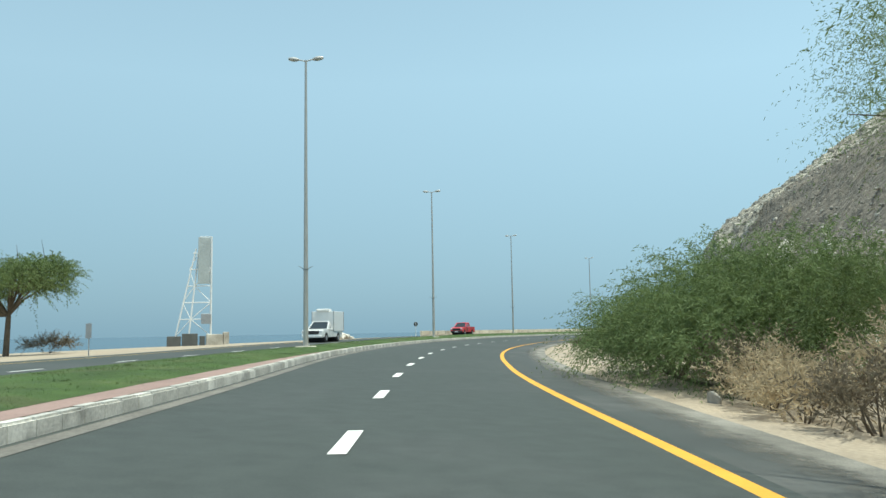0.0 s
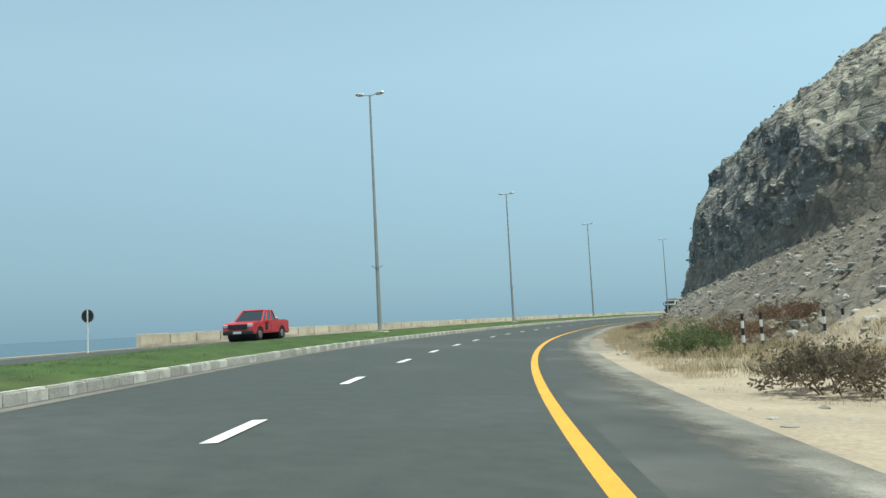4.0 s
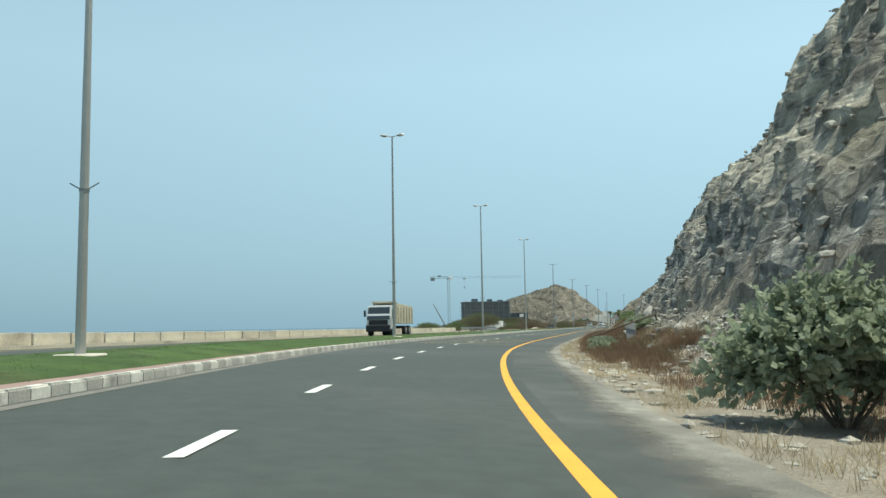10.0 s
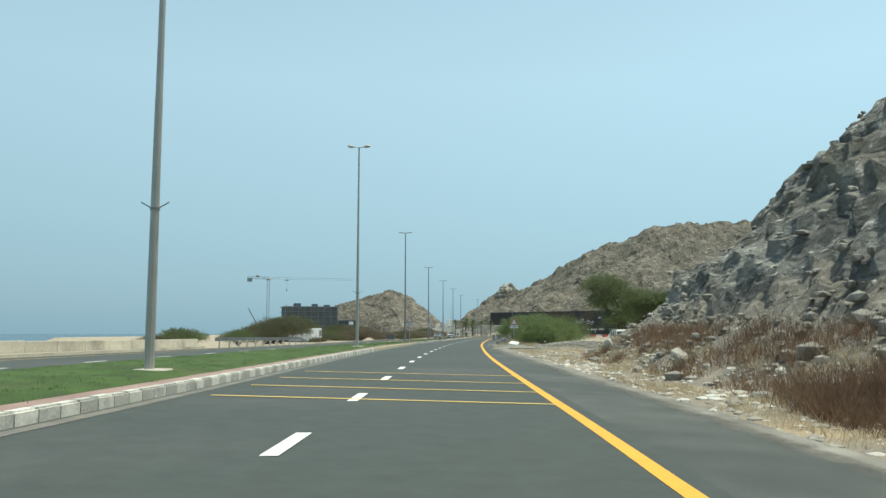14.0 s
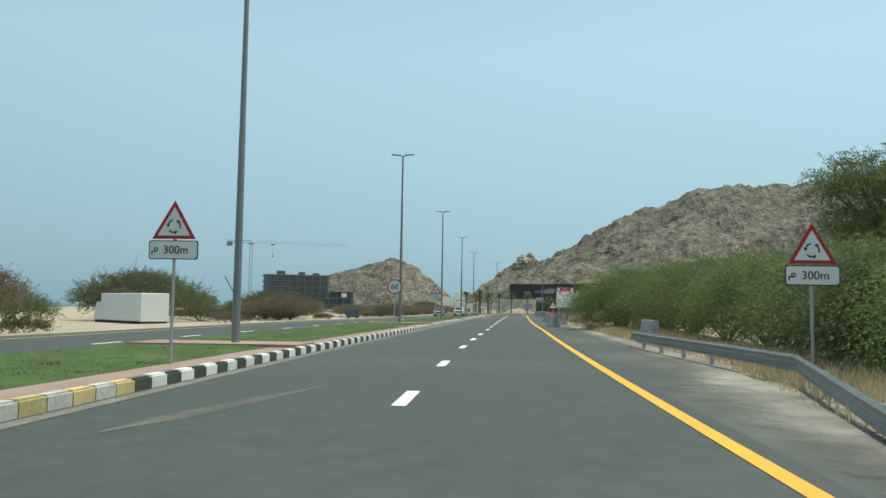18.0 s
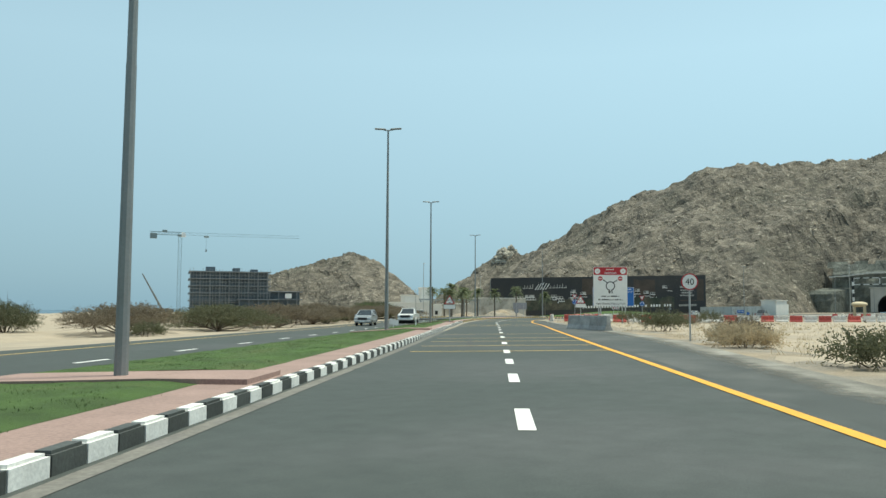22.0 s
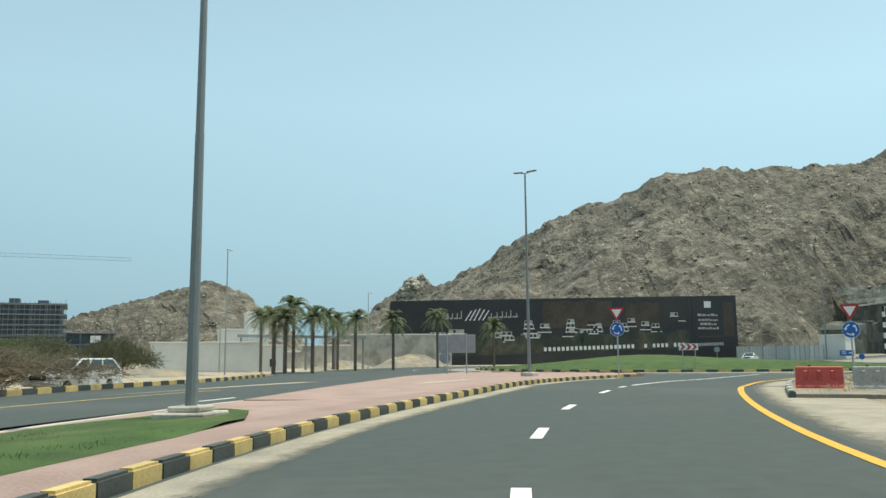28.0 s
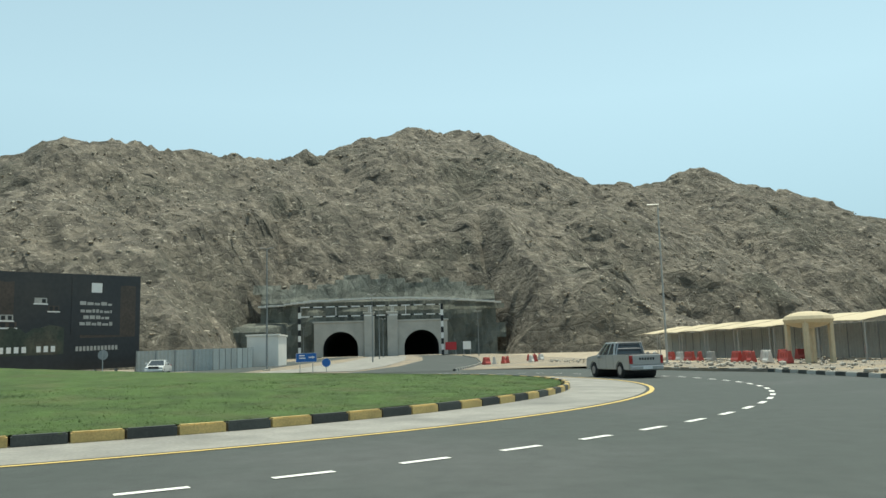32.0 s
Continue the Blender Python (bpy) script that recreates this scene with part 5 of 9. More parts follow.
def post(parent, x, z0, z1, r=0.038, y=0.05, material=None):
    bm = bmesh.new()
    tube(bm, (x, y, z0), (x, y, z1), r, r, 10)
    return part("post", bm, material or M_ALU, parent)


def warning_sign(p, yaw, h, label, txt=None, size=1.0):
    """Roundabout-ahead triangle with a distance plate. The face looks to -y."""
    h /= size
    ob = thing("warning_sign", pose(p.x, p.y, p.z, 0, 0, yaw) @ Matrix.Diagonal((size, 1, size, 1)), label, "road sign", "roundabout warning signs")
    post(ob, 0, -0.3, h - 0.25)
    w = 1.12
    zt = h - w * 0.866
    plate("triangle", tri(0, zt, w), -0.012, 0.012, M_SIGNR, ob, "red-bordered triangle")
    inner = [(x * 0.74, zt + w * 0.289 + (z - zt - w * 0.289) * 0.74) for x, z in tri(0, zt, w)]
    f = plate("face", inner, -0.02, 0.005, M_SIGNW, ob)
    round_arrows(ob, 0, zt + w * 0.285, 0.15, -0.024, M_SIGNK, 0.035)
    pl = plate("distance_plate", rrect(-0.6, zt - 0.47, 0.6, zt - 0.02), -0.012, 0.012, M_SIGNK, ob, "white plate with a distance in metres")
    plate("plate_face", rrect(-0.575, zt - 0.447, 0.575, zt - 0.043), -0.02, 0.006, M_SIGNW, pl)
    if txt:
        text_mesh(txt, 0.27, M_SIGNK, pl, pose(0.06, -0.024, zt - 0.25, 90, 0, 0))
        bm = bmesh.new()
        for j in range(9):                                  # the unit sign on the plate's other end
            a0, a1 = j * math.tau / 9, (j + 1) * math.tau / 9
            for ra, rb in ((0.028, 0.055),):
                bm.faces.new([bm.verts.new((-0.42 + r * math.cos(a), -0.0245, zt - 0.24 + r * math.sin(a))) for r, a in ((ra, a0), (rb, a0), (rb, a1), (ra, a1))])
        poly(bm, [(-0.53, -0.0245, zt - 0.36), (-0.5, -0.0245, zt - 0.36), (-0.5, -0.0245, zt - 0.295), (-0.42, -0.0245, zt - 0.295), (-0.42, -0.0245, zt - 0.27), (-0.53, -0.0245, zt - 0.27)], (0, 0.002, 0))
        part("unit_mark", bm, M_SIGNK, pl)
    return ob


def speed_sign(p, yaw, h, r, txt, label):
    ob = thing("speed_limit_sign", pose(p.x, p.y, p.z, 0, 0, yaw), label, "road sign", "speed limit signs")
    post(ob, 0, -0.3, h - 0.1)
    rim = plate("rim", disc(0, h - r, r), -0.012, 0.012, M_SIGNR, ob, "red rim")
    plate("face", disc(0, h - r, r * 0.86), -0.02, 0.006, M_SIGNW, rim)
    text_mesh(txt, r * 1.05, M_SIGNK, rim, pose(0, -0.024, h - r - 0.01, 90, 0, 0))
    return ob


def sz(s, l):
    return median_z(s, l) if l < -4 else verge_base(s, l)


def ground_at(s, l):
    return at(s, l, sz(s, l))


warning_sign(ground_at(352.5, -5.1), heading(352), 3.2, "red-bordered roundabout warning triangle with a 300 m plate on a post", "300m", 0.82)
warning_sign(ground_at(353.5, 7.3), heading(353), 3.12, "red-bordered roundabout warning triangle with a 300 m plate beside a bush", "300m", 0.87)
warning_sign(ground_at(407.1, -5.3), heading(407), 3.26, "red-bordered roundabout warning triangle with a 200 m plate on the paving", "200m", 0.85)
warning_sign(ground_at(405.3, 6.75), heading(405), 3.05, "red-bordered roundabout warning triangle with a 200 m plate behind barriers", "200m")
warning_sign(ground_at(496.5, -4.7), heading(496), 2.75, "small roundabout warning triangle with an unreadable plate on the median")
warning_sign(ground_at(508.5, 9.2), heading(508), 3.1, "roundabout warning triangle with an unreadable plate among barriers")
speed_sign(ground_at(383.3, -5.3), heading(383), 2.8, 0.43, "60", "round 60 speed limit sign with a red rim")
speed_sign(ground_at(450.0, 7.4), heading(450), 2.75, 0.34, "40", "round 40 speed limit sign with a red rim in dry scrub")


# large white direction board
def big_board():
    p = ground_at(499.0, 11.4)
    ob = thing("attention_sign", pose(p.x, p.y, p.z - 0.32, 0, 0, heading(499) + 4) @ Matrix.Diagonal((0.95, 1, 0.95, 1)), "large white and red sign board telling high vehicles to turn back", "road sign")
    for x in (-1.25, 1.25):
        post(ob, x, -0.4, 6.2, 0.07)
    b = plate("board", rrect(-1.8, 2.2, 1.8, 6.35, 0.1), -0.04, 0.04, M_SIGNW, ob)
    red = plate("red_band", rrect(-1.77, 5.5, 1.77, 6.32, 0.09), -0.048, 0.006, M_SIGNR, b, "red heading band")
    text_mesh("Attention", 0.34, M_SIGNW, red, pose(0, -0.052, 5.72, 90, 0, 0))
    for k in range(4):
        plate("arabic_bar", rect(-0.42 + 0.22 * k, 6.02, -0.27 + 0.22 * k, 6.12), -0.052, 0.002, M_SIGNW, red)
    for x in (-1.36, 1.36):
        d = plate("height_limit_disc", disc(x, 5.9, 0.29), -0.053, 0.004, M_SIGNW, red)
        text_mesh("5.5", 0.19, M_SIGNR, d, pose(x, -0.058, 5.9, 90, 0, 0))
        n = plate("no_entry_disc", disc(x * 0.78, 5.12, 0.24), -0.05, 0.006, M_SIGNR, b, "red no-entry disc")
        plate("bar", rect(x * 0.78 - 0.15, 5.07, x * 0.78 + 0.15, 5.17), -0.056, 0.004, M_SIGNW, n)
    bm = bmesh.new()
    R0, w = 0.5, 0.1
    for j in range(34):
        a0, a1 = radians(-80 + 340 * j / 34), radians(-80 + 340 * (j + 1) / 34)
        bm.faces.new([bm.verts.new((r * math.cos(a), -0.05, 4.32 + r * math.sin(a))) for r, a in ((R0 - w, a0), (R0, a0), (R0, a1), (R0 - w, a1))])
    for dx in (-1, 1):
        poly(bm, [(dx * 0.36, -0.05, 4.66), (dx * 0.30, -0.05, 4.72), (dx * 0.72, -0.05, 5.02), (dx * 0.78, -0.05, 4.94)], (0, 0.002, 0))
    poly(bm, rect3(0.12, 3.55, 0.22, 3.95, -0.05), (0, 0.002, 0))
    poly(bm, rect3(-0.14, 3.72, -0.04, 3.95, -0.05), (0, 0.002, 0))
    poly(bm, [(-0.28, -0.05, 3.78), (0.1, -0.05, 3.78), (-0.09, -0.05, 3.5)], (0, 0.002, 0))
    part("roundabout_symbol", bm, M_SIGNK, b)
    bm = bmesh.new()
    rr = random.Random(3)
    for z, x0, x1 in ((3.18, -0.95, 0.95), (2.82, -1.3, 1.3)):
        x = x0
        while x < x1:
            wd = rr.uniform(0.12, 0.3)
            hh = rr.uniform(0.06, 0.14)
            plate("arabic_bar", rect(x, z, min(x + wd, x1), z + hh), -0.05, 0.002, M_SIGNK, b)
            x += wd + rr.choice((0.02, 0.02, 0.1))
    bm.free()
    text_mesh("High Vehicles Make U Turn", 0.28, M_SIGNK, b, pose(0, -0.05, 2.45, 90, 0, 0))


def rect3(x0, z0, x1, z1, y):
    return [(x0, y, z0), (x1, y, z0), (x1, y, z1), (x0, y, z1)]


big_board()


def blue_board():
    p = ground_at(551.5, 12.6)
    ob = thing("direction_sign", pose(p.x, p.y, -0.55, 0, 0, heading(530)) @ Matrix.Diagonal((1.42, 1, 1.28, 1)), "large blue roundabout direction sign on two steel posts", "road sign")
    for x in (-1.4, 1.3):
        post(ob, x, -0.4, 4.3, 0.07)
    b = plate("board", rrect(-2.25, 2.05, 2.25, 4.38, 0.08), -0.04, 0.04, M_SIGNW, ob)
    f = plate("blue_face", rrect(-2.22, 2.08, 2.22, 4.35, 0.07), -0.046, 0.006, M_SIGNB, b)
    wp_ = plate("white_panel", rrect(-2.12, 3.66, -0.3, 4.25, 0.04), -0.05, 0.004, M_SIGNW, b, "white panel reading private access")
    text_mesh("Private Access", 0.23, M_SIGNK, wp_, pose(-0.95, -0.054, 3.8, 90, 0, 0))
    bm = bmesh.new()
    for x0, x1, z in ((-1.45, -1.15, 4.04), (-1.1, -0.85, 4.02), (-0.8, -0.45, 4.05)):
        plate("arabic_bar", rect(x0, z, x1, z + 0.1), -0.054, 0.002, M_SIGNK, wp_)
    bm.free()
    d = plate("no_entry_disc", disc(-1.87, 3.96, 0.19), -0.054, 0.004, M_SIGNR, wp_)
    plate("bar", rect(-2.0, 3.92, -1.74, 4.0), -0.058, 0.003, M_SIGNW, wp_)
    sh = plate("route_shield", rrect(0.32, 3.66, 0.82, 4.28, 0.08), -0.05, 0.004, M_SIGNW, b, "white route shield")
    plate("shield_face", rrect(0.36, 3.98, 0.78, 4.24, 0.05), -0.054, 0.003, M_SIGNB, sh)
    text_mesh("99", 0.27, M_SIGNK, sh, pose(0.57, -0.056, 3.82, 90, 0, 0))
    text_mesh("Al Fujairah", 0.26, M_SIGNW, b, pose(1.52, -0.05, 3.82, 90, 0, 0))
    bm = bmesh.new()
    for x0, x1, z in ((1.05, 1.35, 4.08), (1.4, 1.62, 4.06), (1.68, 1.95, 4.08)):
        plate("arabic_bar", rect(x0, z, x1, z + 0.1), -0.05, 0.002, M_SIGNW, b)
    bm.free()
    bm = bmesh.new()
    R0, w = 0.42, 0.1
    for j in range(34):
        a0, a1 = radians(-70 + 330 * j / 34), radians(-70 + 330 * (j + 1) / 34)
        bm.faces.new([bm.verts.new((-0.1 + r * math.cos(a), -0.05, 2.92 + r * math.sin(a))) for r, a in ((R0 - w, a0), (R0, a0), (R0, a1), (R0 - w, a1))])
    for dx in (-1, 1):
        poly(bm, [(-0.1 + dx * 0.31, -0.05, 3.18), (-0.1 + dx * 0.25, -0.05, 3.25), (-0.1 + dx * 0.5, -0.05, 3.5), (-0.1 + dx * 0.57, -0.05, 3.43)], (0, 0.002, 0))
    poly(bm, rect3(-0.15, 2.15, -0.05, 2.52, -0.05), (0, 0.002, 0))
    part("roundabout_symbol", bm, M_SIGNW, b)


blue_board()
p = ground_at(484.5, -8.9)
ob = thing("fallen_sign", pose(p.x, p.y, p.z + 0.02, -18, 12, heading(484) + 20), "bent grey sign plate leaning on the grass", "road sign")
plate("plate", rect(-0.4, 0.25, 0.4, 0.75), -0.02, 0.02, M_SIGNBACK, ob)
post(ob, 0, -0.1, 0.5, 0.025)
p = ground_at(481.2, -6.7)
ob = thing("marker_post", pose(p.x, p.y, p.z), "short white plastic marker post in the grass", "marker post")
bm = bmesh.new()
box(bm, -0.05, -0.02, -0.1, 0.05, 0.02, 0.62, 0.015)
part("post", bm, M_SIGNW, ob)


def yield_sign(x, y, z, yaw, h, label):
    ob = thing("yield_sign", pose(x, y, z, 0, 0, yaw), label, "road sign", "signs at the roundabout entry")
    post(ob, 0, -0.3, h - 0.3, 0.05)
    w = 1.18
    t = plate("triangle", tri(0, h - w * 0.866, w, True), -0.012, 0.012, M_SIGNR, ob, "red give-way triangle")
    c = h - w * 0.289
    plate("triangle_face", [(px * 0.62, c + (pz - c) * 0.62) for px, pz in tri(0, h - w * 0.866, w, True)], -0.02, 0.006, M_SIGNW, t)
    r = 0.5
    zc = h - w * 0.866 - r - 0.02
    d = plate("disc", disc(0, zc, r), -0.012, 0.012, M_SIGNW, ob)
    f = plate("blue_face", disc(0, zc, r * 0.96), -0.018, 0.006, M_SIGNB, d, "blue disc with white arrows")
    round_arrows(d, 0, zc, 0.3, -0.022, M_SIGNW, 0.075)
    return ob


yield_sign(327.3, 387.3, RZ + 0.15, -72, 4.7, "give-way triangle over a blue roundabout disc on a leaning post")
yield_sign(328.5, 372.6, RZ + 0.1, -80, 4.35, "give-way triangle over a blue roundabout disc on the rubble verge")
# chevron board on the island
ob = thing("chevron_sign", pose(345.6, 389.3, RZ + 0.55, 0, 0, -82), "white board with three red chevrons on two posts in the lawn", "road sign")
for x in (-0.55, 0.55):
    post(ob, x, -0.4, 1.9, 0.045)
b = plate("board", rect(-0.85, 1.35, 0.85, 1.93), -0.02, 0.02, M_SIGNW, ob)
for k in range(3):
    x = -0.62 + 0.52 * k
    plate("chevron", [(x - 0.14, 1.39), (x + 0.1, 1.39), (x + 0.34, 1.64), (x + 0.1, 1.89), (x - 0.14, 1.89), (x + 0.1, 1.64)], -0.026, 0.005, M_SIGNR, b)
# backs of signs on the splitter
ob = thing("road_sign", pose(325.3, 399.9, RZ + 0.2, 0, 0, 120), "bare grey back of a two-post road sign", "road sign")
for x in (-0.75, 0.75):
    post(ob, x, -0.2, 3.1, 0.05)
bm = bmesh.new()
box(bm, -1.45, -0.03, 1.6, 1.45, 0.0, 3.0, 0.01)
for z in (1.8, 2.1, 2.4, 2.7):
    box(bm, -1.42, 0.0, z, 1.42, 0.02, z + 0.03)
part("plate", bm, M_SIGNBACK, ob)
ob = thing("round_sign_back", pose(331.0, 405.5, RZ + 0.15, 0, 0, 120), "grey back of a round road sign on a low post", "road sign")
post(ob, 0, -0.2, 1.6, 0.04)
plate("disc", disc(0, 1.25, 0.5), -0.02, 0.02, M_SIGNBACK, ob)
# round sign at the sea wall's end, seen from behind
p = at(104, -15.9, opp_z(104, -16))
ob = thing("round_sign_back", pose(p.x, p.y, p.z, 0, 0, heading(104)), "dark round road sign on a pale post near the sea wall", "road sign")
post(ob, 0, -0.2, 1.9, 0.035, 0.0, M_SIGNW)
plate("disc", disc(0, 1.62, 0.3), 0.0, 0.02, M_SIGNBACK, ob)
plate("disc_face", disc(0, 1.62, 0.27), -0.01, 0.008, M_DARK, ob)
for s, l in ((40, -17.5), (362, -17.9)):
    p = at(s, l, opp_z(s, -17))
    ob = thing("plate_sign", pose(p.x, p.y, p.z, 0, 0, heading(s)), "small upright plate sign on a post by the opposite road", "road sign")
    post(ob, 0, -0.2, 1.7, 0.03)
    plate("plate", rect(-0.15, 0.9, 0.15, 1.65), -0.02, 0.02, M_SIGNBACK, ob)


# ---- barriers ----
def jersey(material):
    ob = new("concrete_barrier")
    bm = bmesh.new()
    prof = [(-0.3, 0), (0.3, 0), (0.3, 0.1), (0.16, 0.33), (0.1, 0.95), (-0.1, 0.95), (-0.16, 0.33), (-0.3, 0.1)]
    poly(bm, [(x, -1.0, z) for x, z in prof], (0, 2.0, 0))
    es = [e for e in bm.edges if abs(e.verts[0].co.y - e.verts[1].co.y) > 1]
    bmesh.ops.bevel(bm, geom=es, offset=0.02, segments=1, affect='EDGES')
    part("body", bm, material, ob)
    for x in (-1, 1):
        bm = bmesh.new()
        tube(bm, (x * 0.06, -0.6 * x, 0.95), (x * 0.06, 0.6 * x, 0.95), 0.018, 0.018, 6)
        part("lifting_bar", bm, M_DARK, ob)
    return ob


jb = jersey(M_BARR)
tagged(jb, "scuffed grey concrete barrier at the road edge", "barrier", "concrete barriers")
p = ground_at(370.3, 7.0)
jb.matrix_basis = pose(p.x, p.y, p.z, 0, 3, heading(368) + 4)
JB = [(397.0, 4.4, 8), (399.2, 4.4, 4), (401.4, 4.5, -4), (406, 5.5, 10), (418.3, 4.95, 2), (420.6, 4.7, -2), (467.6, 6.1, 24), (470.4, 5.8, 26), (473.2, 5.4, 34)]
for s, l, dy in JB:
    p = ground_at(s, l)
    copy_thing(jb, pose(p.x, p.y, p.z, 0, 0, heading(s) + dy))


def water_barrier(material, label):
    ob = new("plastic_barrier")
    bm = bmesh.new()
    poly(bm, [(x, -0.75, z) for x, z in [(-0.26, 0), (0.26, 0), (0.26, 0.2), (0.15, 0.36), (0.11, 0.88), (-0.11, 0.88), (-0.15, 0.36), (-0.26, 0.2)]], (0, 1.5, 0))
    es = list(bm.edges)
    bmesh.ops.bevel(bm, geom=es, offset=0.025, segments=1, affect='EDGES')
    body = part("body", bm, material, ob)
    for y in (-0.42, 0.0, 0.42):
        bm = bmesh.new()
        box(bm, -0.17, y - 0.07, 0.42, 0.17, y + 0.07, 0.75, 0.03)
        part("moulded_rib", bm, material, ob)
    bm = bmesh.new()
    tube(bm, (0, 0.3, 0.88), (0, 0.3, 0.93), 0.05, 0.05, 8)
    part("filler_cap", bm, M_DARK, ob)
    return tagged(ob, label, "barrier", "water-filled plastic barriers")


WB = {"r": water_barrier(M_REDPL, "faded red water-filled plastic barrier"), "w": water_barrier(M_WHTPL, "dusty white water-filled plastic barrier"), "g": water_barrier(M_BARR, "grey water-filled barrier at the lot's edge")}
used = set()


def put_barrier(key, x, y, z, yaw, tilt=0.0):
    m = pose(x, y, z, 0, tilt, yaw)
    if key not in used:
        used.add(key)
        WB[key].matrix_basis = m
    else:
        copy_thing(WB[key], m)


rb = random.Random(8)
for k, key in enumerate("wrwrwg"):
    s, l = 520.6 + 1.9 * k, 6.25 - 0.02 * k
    p = ground_at(s, l)
    put_barrier(key, p.x, p.y, p.z, heading(s) + rb.uniform(-8, 8))
for k, key in enumerate("rrwrwrwrrwwr"):
    s, l = 512.0 + 0.35 * k, 9.0 + 1.65 * k
    p = ground_at(s, l)
    put_barrier(key, p.x, p.y, p.z, heading(s) + 90 + rb.uniform(-10, 10))
for k, key in enumerate("rrggrwg"):
    s, l = 513.0 + 2.2 * k, 8.3 + 0.35 * k + (3 if k > 3 else 0)
    p = ground_at(s, l)
    put_barrier(key, p.x, p.y, p.z, heading(s) + rb.uniform(-14, 14))
p = ground_at(516.2, 8.4)
put_barrier("r", p.x, p.y, p.z, heading(516) + 82)
for k, key in enumerate("rgrgggg"):                      # row along the entry's outer edge
    s, l = 545.0 + 1.9 * k, 8.2 + 1.25 * k
    p = ground_at(s, l)
    put_barrier(key, p.x, p.y, -0.06, heading(s) - 32 + rb.uniform(-6, 6))
far = [(392 + 2.1 * k, 352 - 2.6 * k) for k in range(26)]
for k, (x, y) in enumerate(far):                         # long row beyond the circle
    if k not in (4, 9, 10, 16, 21):
        put_barrier("rwrrwrw"[k % 7], x, y, 0.0, 40 + rb.uniform(-16, 16))
for k in range(17):                                      # row before the shade canopies
    if k % 6 != 4:
        put_barrier("rwrrwgr"[k % 7], 384.0 + 3.1 * k, 352.6 - 0.12 * k, -0.02, 88 + rb.uniform(-14, 14))
for k in range(16):                                      # row across the lot
    s, l = 525 + 0.8 * k, 30 + 1.9 * k
    p = at(s, l, 0.0)
    put_barrier("rw"[k % 2] if k % 5 else "w", p.x, p.y, -0.1, heading(s) + 80 + rb.uniform(-14, 14))

for s, l, dy, key in ((557.0, 7.0, 82, "r"), (556.6, 8.75, 84, "g"), (556.2, 10.6, 80, "g"), (555.8, 12.4, 84, "w")):
    p = at(s, l, -0.03)
    put_barrier(key, p.x, p.y, p.z, heading(s) + dy)
for x, y, dy, key in ((424, 369.8, 60, "r"), (426.5, 368.6, 85, "w"), (428.4, 367.2, 75, "r"), (431, 366.4, 88, "r"), (433, 363.0, 70, "w"), (436.4, 362.0, 95, "r"), (445, 361.5, 85, "r"), (449, 359, 60, "w"), (455, 359, 88, "r"), (462, 357, 85, "r")):
    put_barrier(key, x, y, knots(x, (398, 430, 480), (-0.22, -0.1, 0.2)), dy)
p = ground_at(408.7, 5.15)
ob = thing("striped_barrier", pose(p.x, p.y, p.z, 0, 0, heading(412) + 5), "concrete barrier painted in white and dark red stripes", "barrier")
for k in range(6):
    bm = bmesh.new()
    prof = [(-0.3, 0), (0.3, 0), (0.3, 0.12), (0.17, 0.33), (0.1, 0.9), (-0.1, 0.9), (-0.17, 0.33), (-0.3, 0.12)]
    poly(bm, [(x, -1.2 + 0.4 * k, z) for x, z in prof], (0, 0.4, 0))
    part("band", bm, M_WHTPL if k % 2 else M_MAROON, ob)

# ---- guard rails ----
def guard_rail(name, pts, label, h=0.7, broken=False):
    P = [Vector(p) for p in pts]
    ob = thing(name, Matrix.Translation(P[0]), label, "guard rail")
    o = P[0]
    prof = [(0, 0.16), (0.05, 0.11), (0.05, 0.06), (0.0, 0.02), (0.0, -0.02), (0.05, -0.06), (0.05, -0.11), (0, -0.16)]
    bm = bmesh.new()
    rings = []
    for k, p in enumerate(P):
        d = (P[min(k + 1, len(P) - 1)] - P[max(k - 1, 0)]).normalized()
        nrm = Vector((-d.y, d.x, 0))
        rings.append([bm.verts.new(p - o + nrm * x + Vector((0, 0, h + z))) for x, z in prof])
    for a, b in zip(rings[:-1], rings[1:]):
        for k in range(len(prof) - 1):
            bm.faces.new((a[k], a[k + 1], b[k + 1], b[k]))
    bmesh.ops.solidify(bm, geom=bm.faces[:], thickness=0.012)
    part("rail", bm, M_ALU, ob)
    for a, b in zip(P[:-1], P[1:]):
        n = max(1, int((b - a).length / 2.4))
        for j in range(n):
            q = a + (b - a) * (j + 0.3) / n - o
            d = (b - a).normalized()
            nrm = Vector((-d.y, d.x, 0))
            bm = bmesh.new()
            box(bm, -0.05, -0.04, -0.3, 0.05, 0.04, h + 0.12, 0.0, Matrix.Translation(q - nrm * 0.08))
            part("rail_post", bm, M_ALU, ob)
    return ob


guard_rail("guard_rail", [ground_at(345.6, 5.15) + Vector((0, 0, -0.42))] + [ground_at(s, l) + Vector((0, 0, -0.2)) for s, l in ((352.4, 6.6), (357, 6.4), (362, 6.1), (367, 5.85))], "galvanised guard rail bent at its end beside the bushes", 0.62)
guard_rail("guard_rail", [at(s, -18.2, opp_z(s, -17)) for s in (322, 330, 338, 346, 352)] + [at(357, -18.4, -0.45)], "pale guard rail ramped down to the ground by the opposite road", 0.68)
bm = bmesh.new()
box(bm, -0.9, -0.45, -0.05, 0.9, 0.45, 0.35, 0.08)
p = ground_at(343.6, 6.9)
ob = thing("kerb_lump", pose(p.x, p.y, p.z, 8, -6, 30), "broken white concrete lump at the end of the rail", "rubble")
part("lump", bm, M_KERBW, ob)


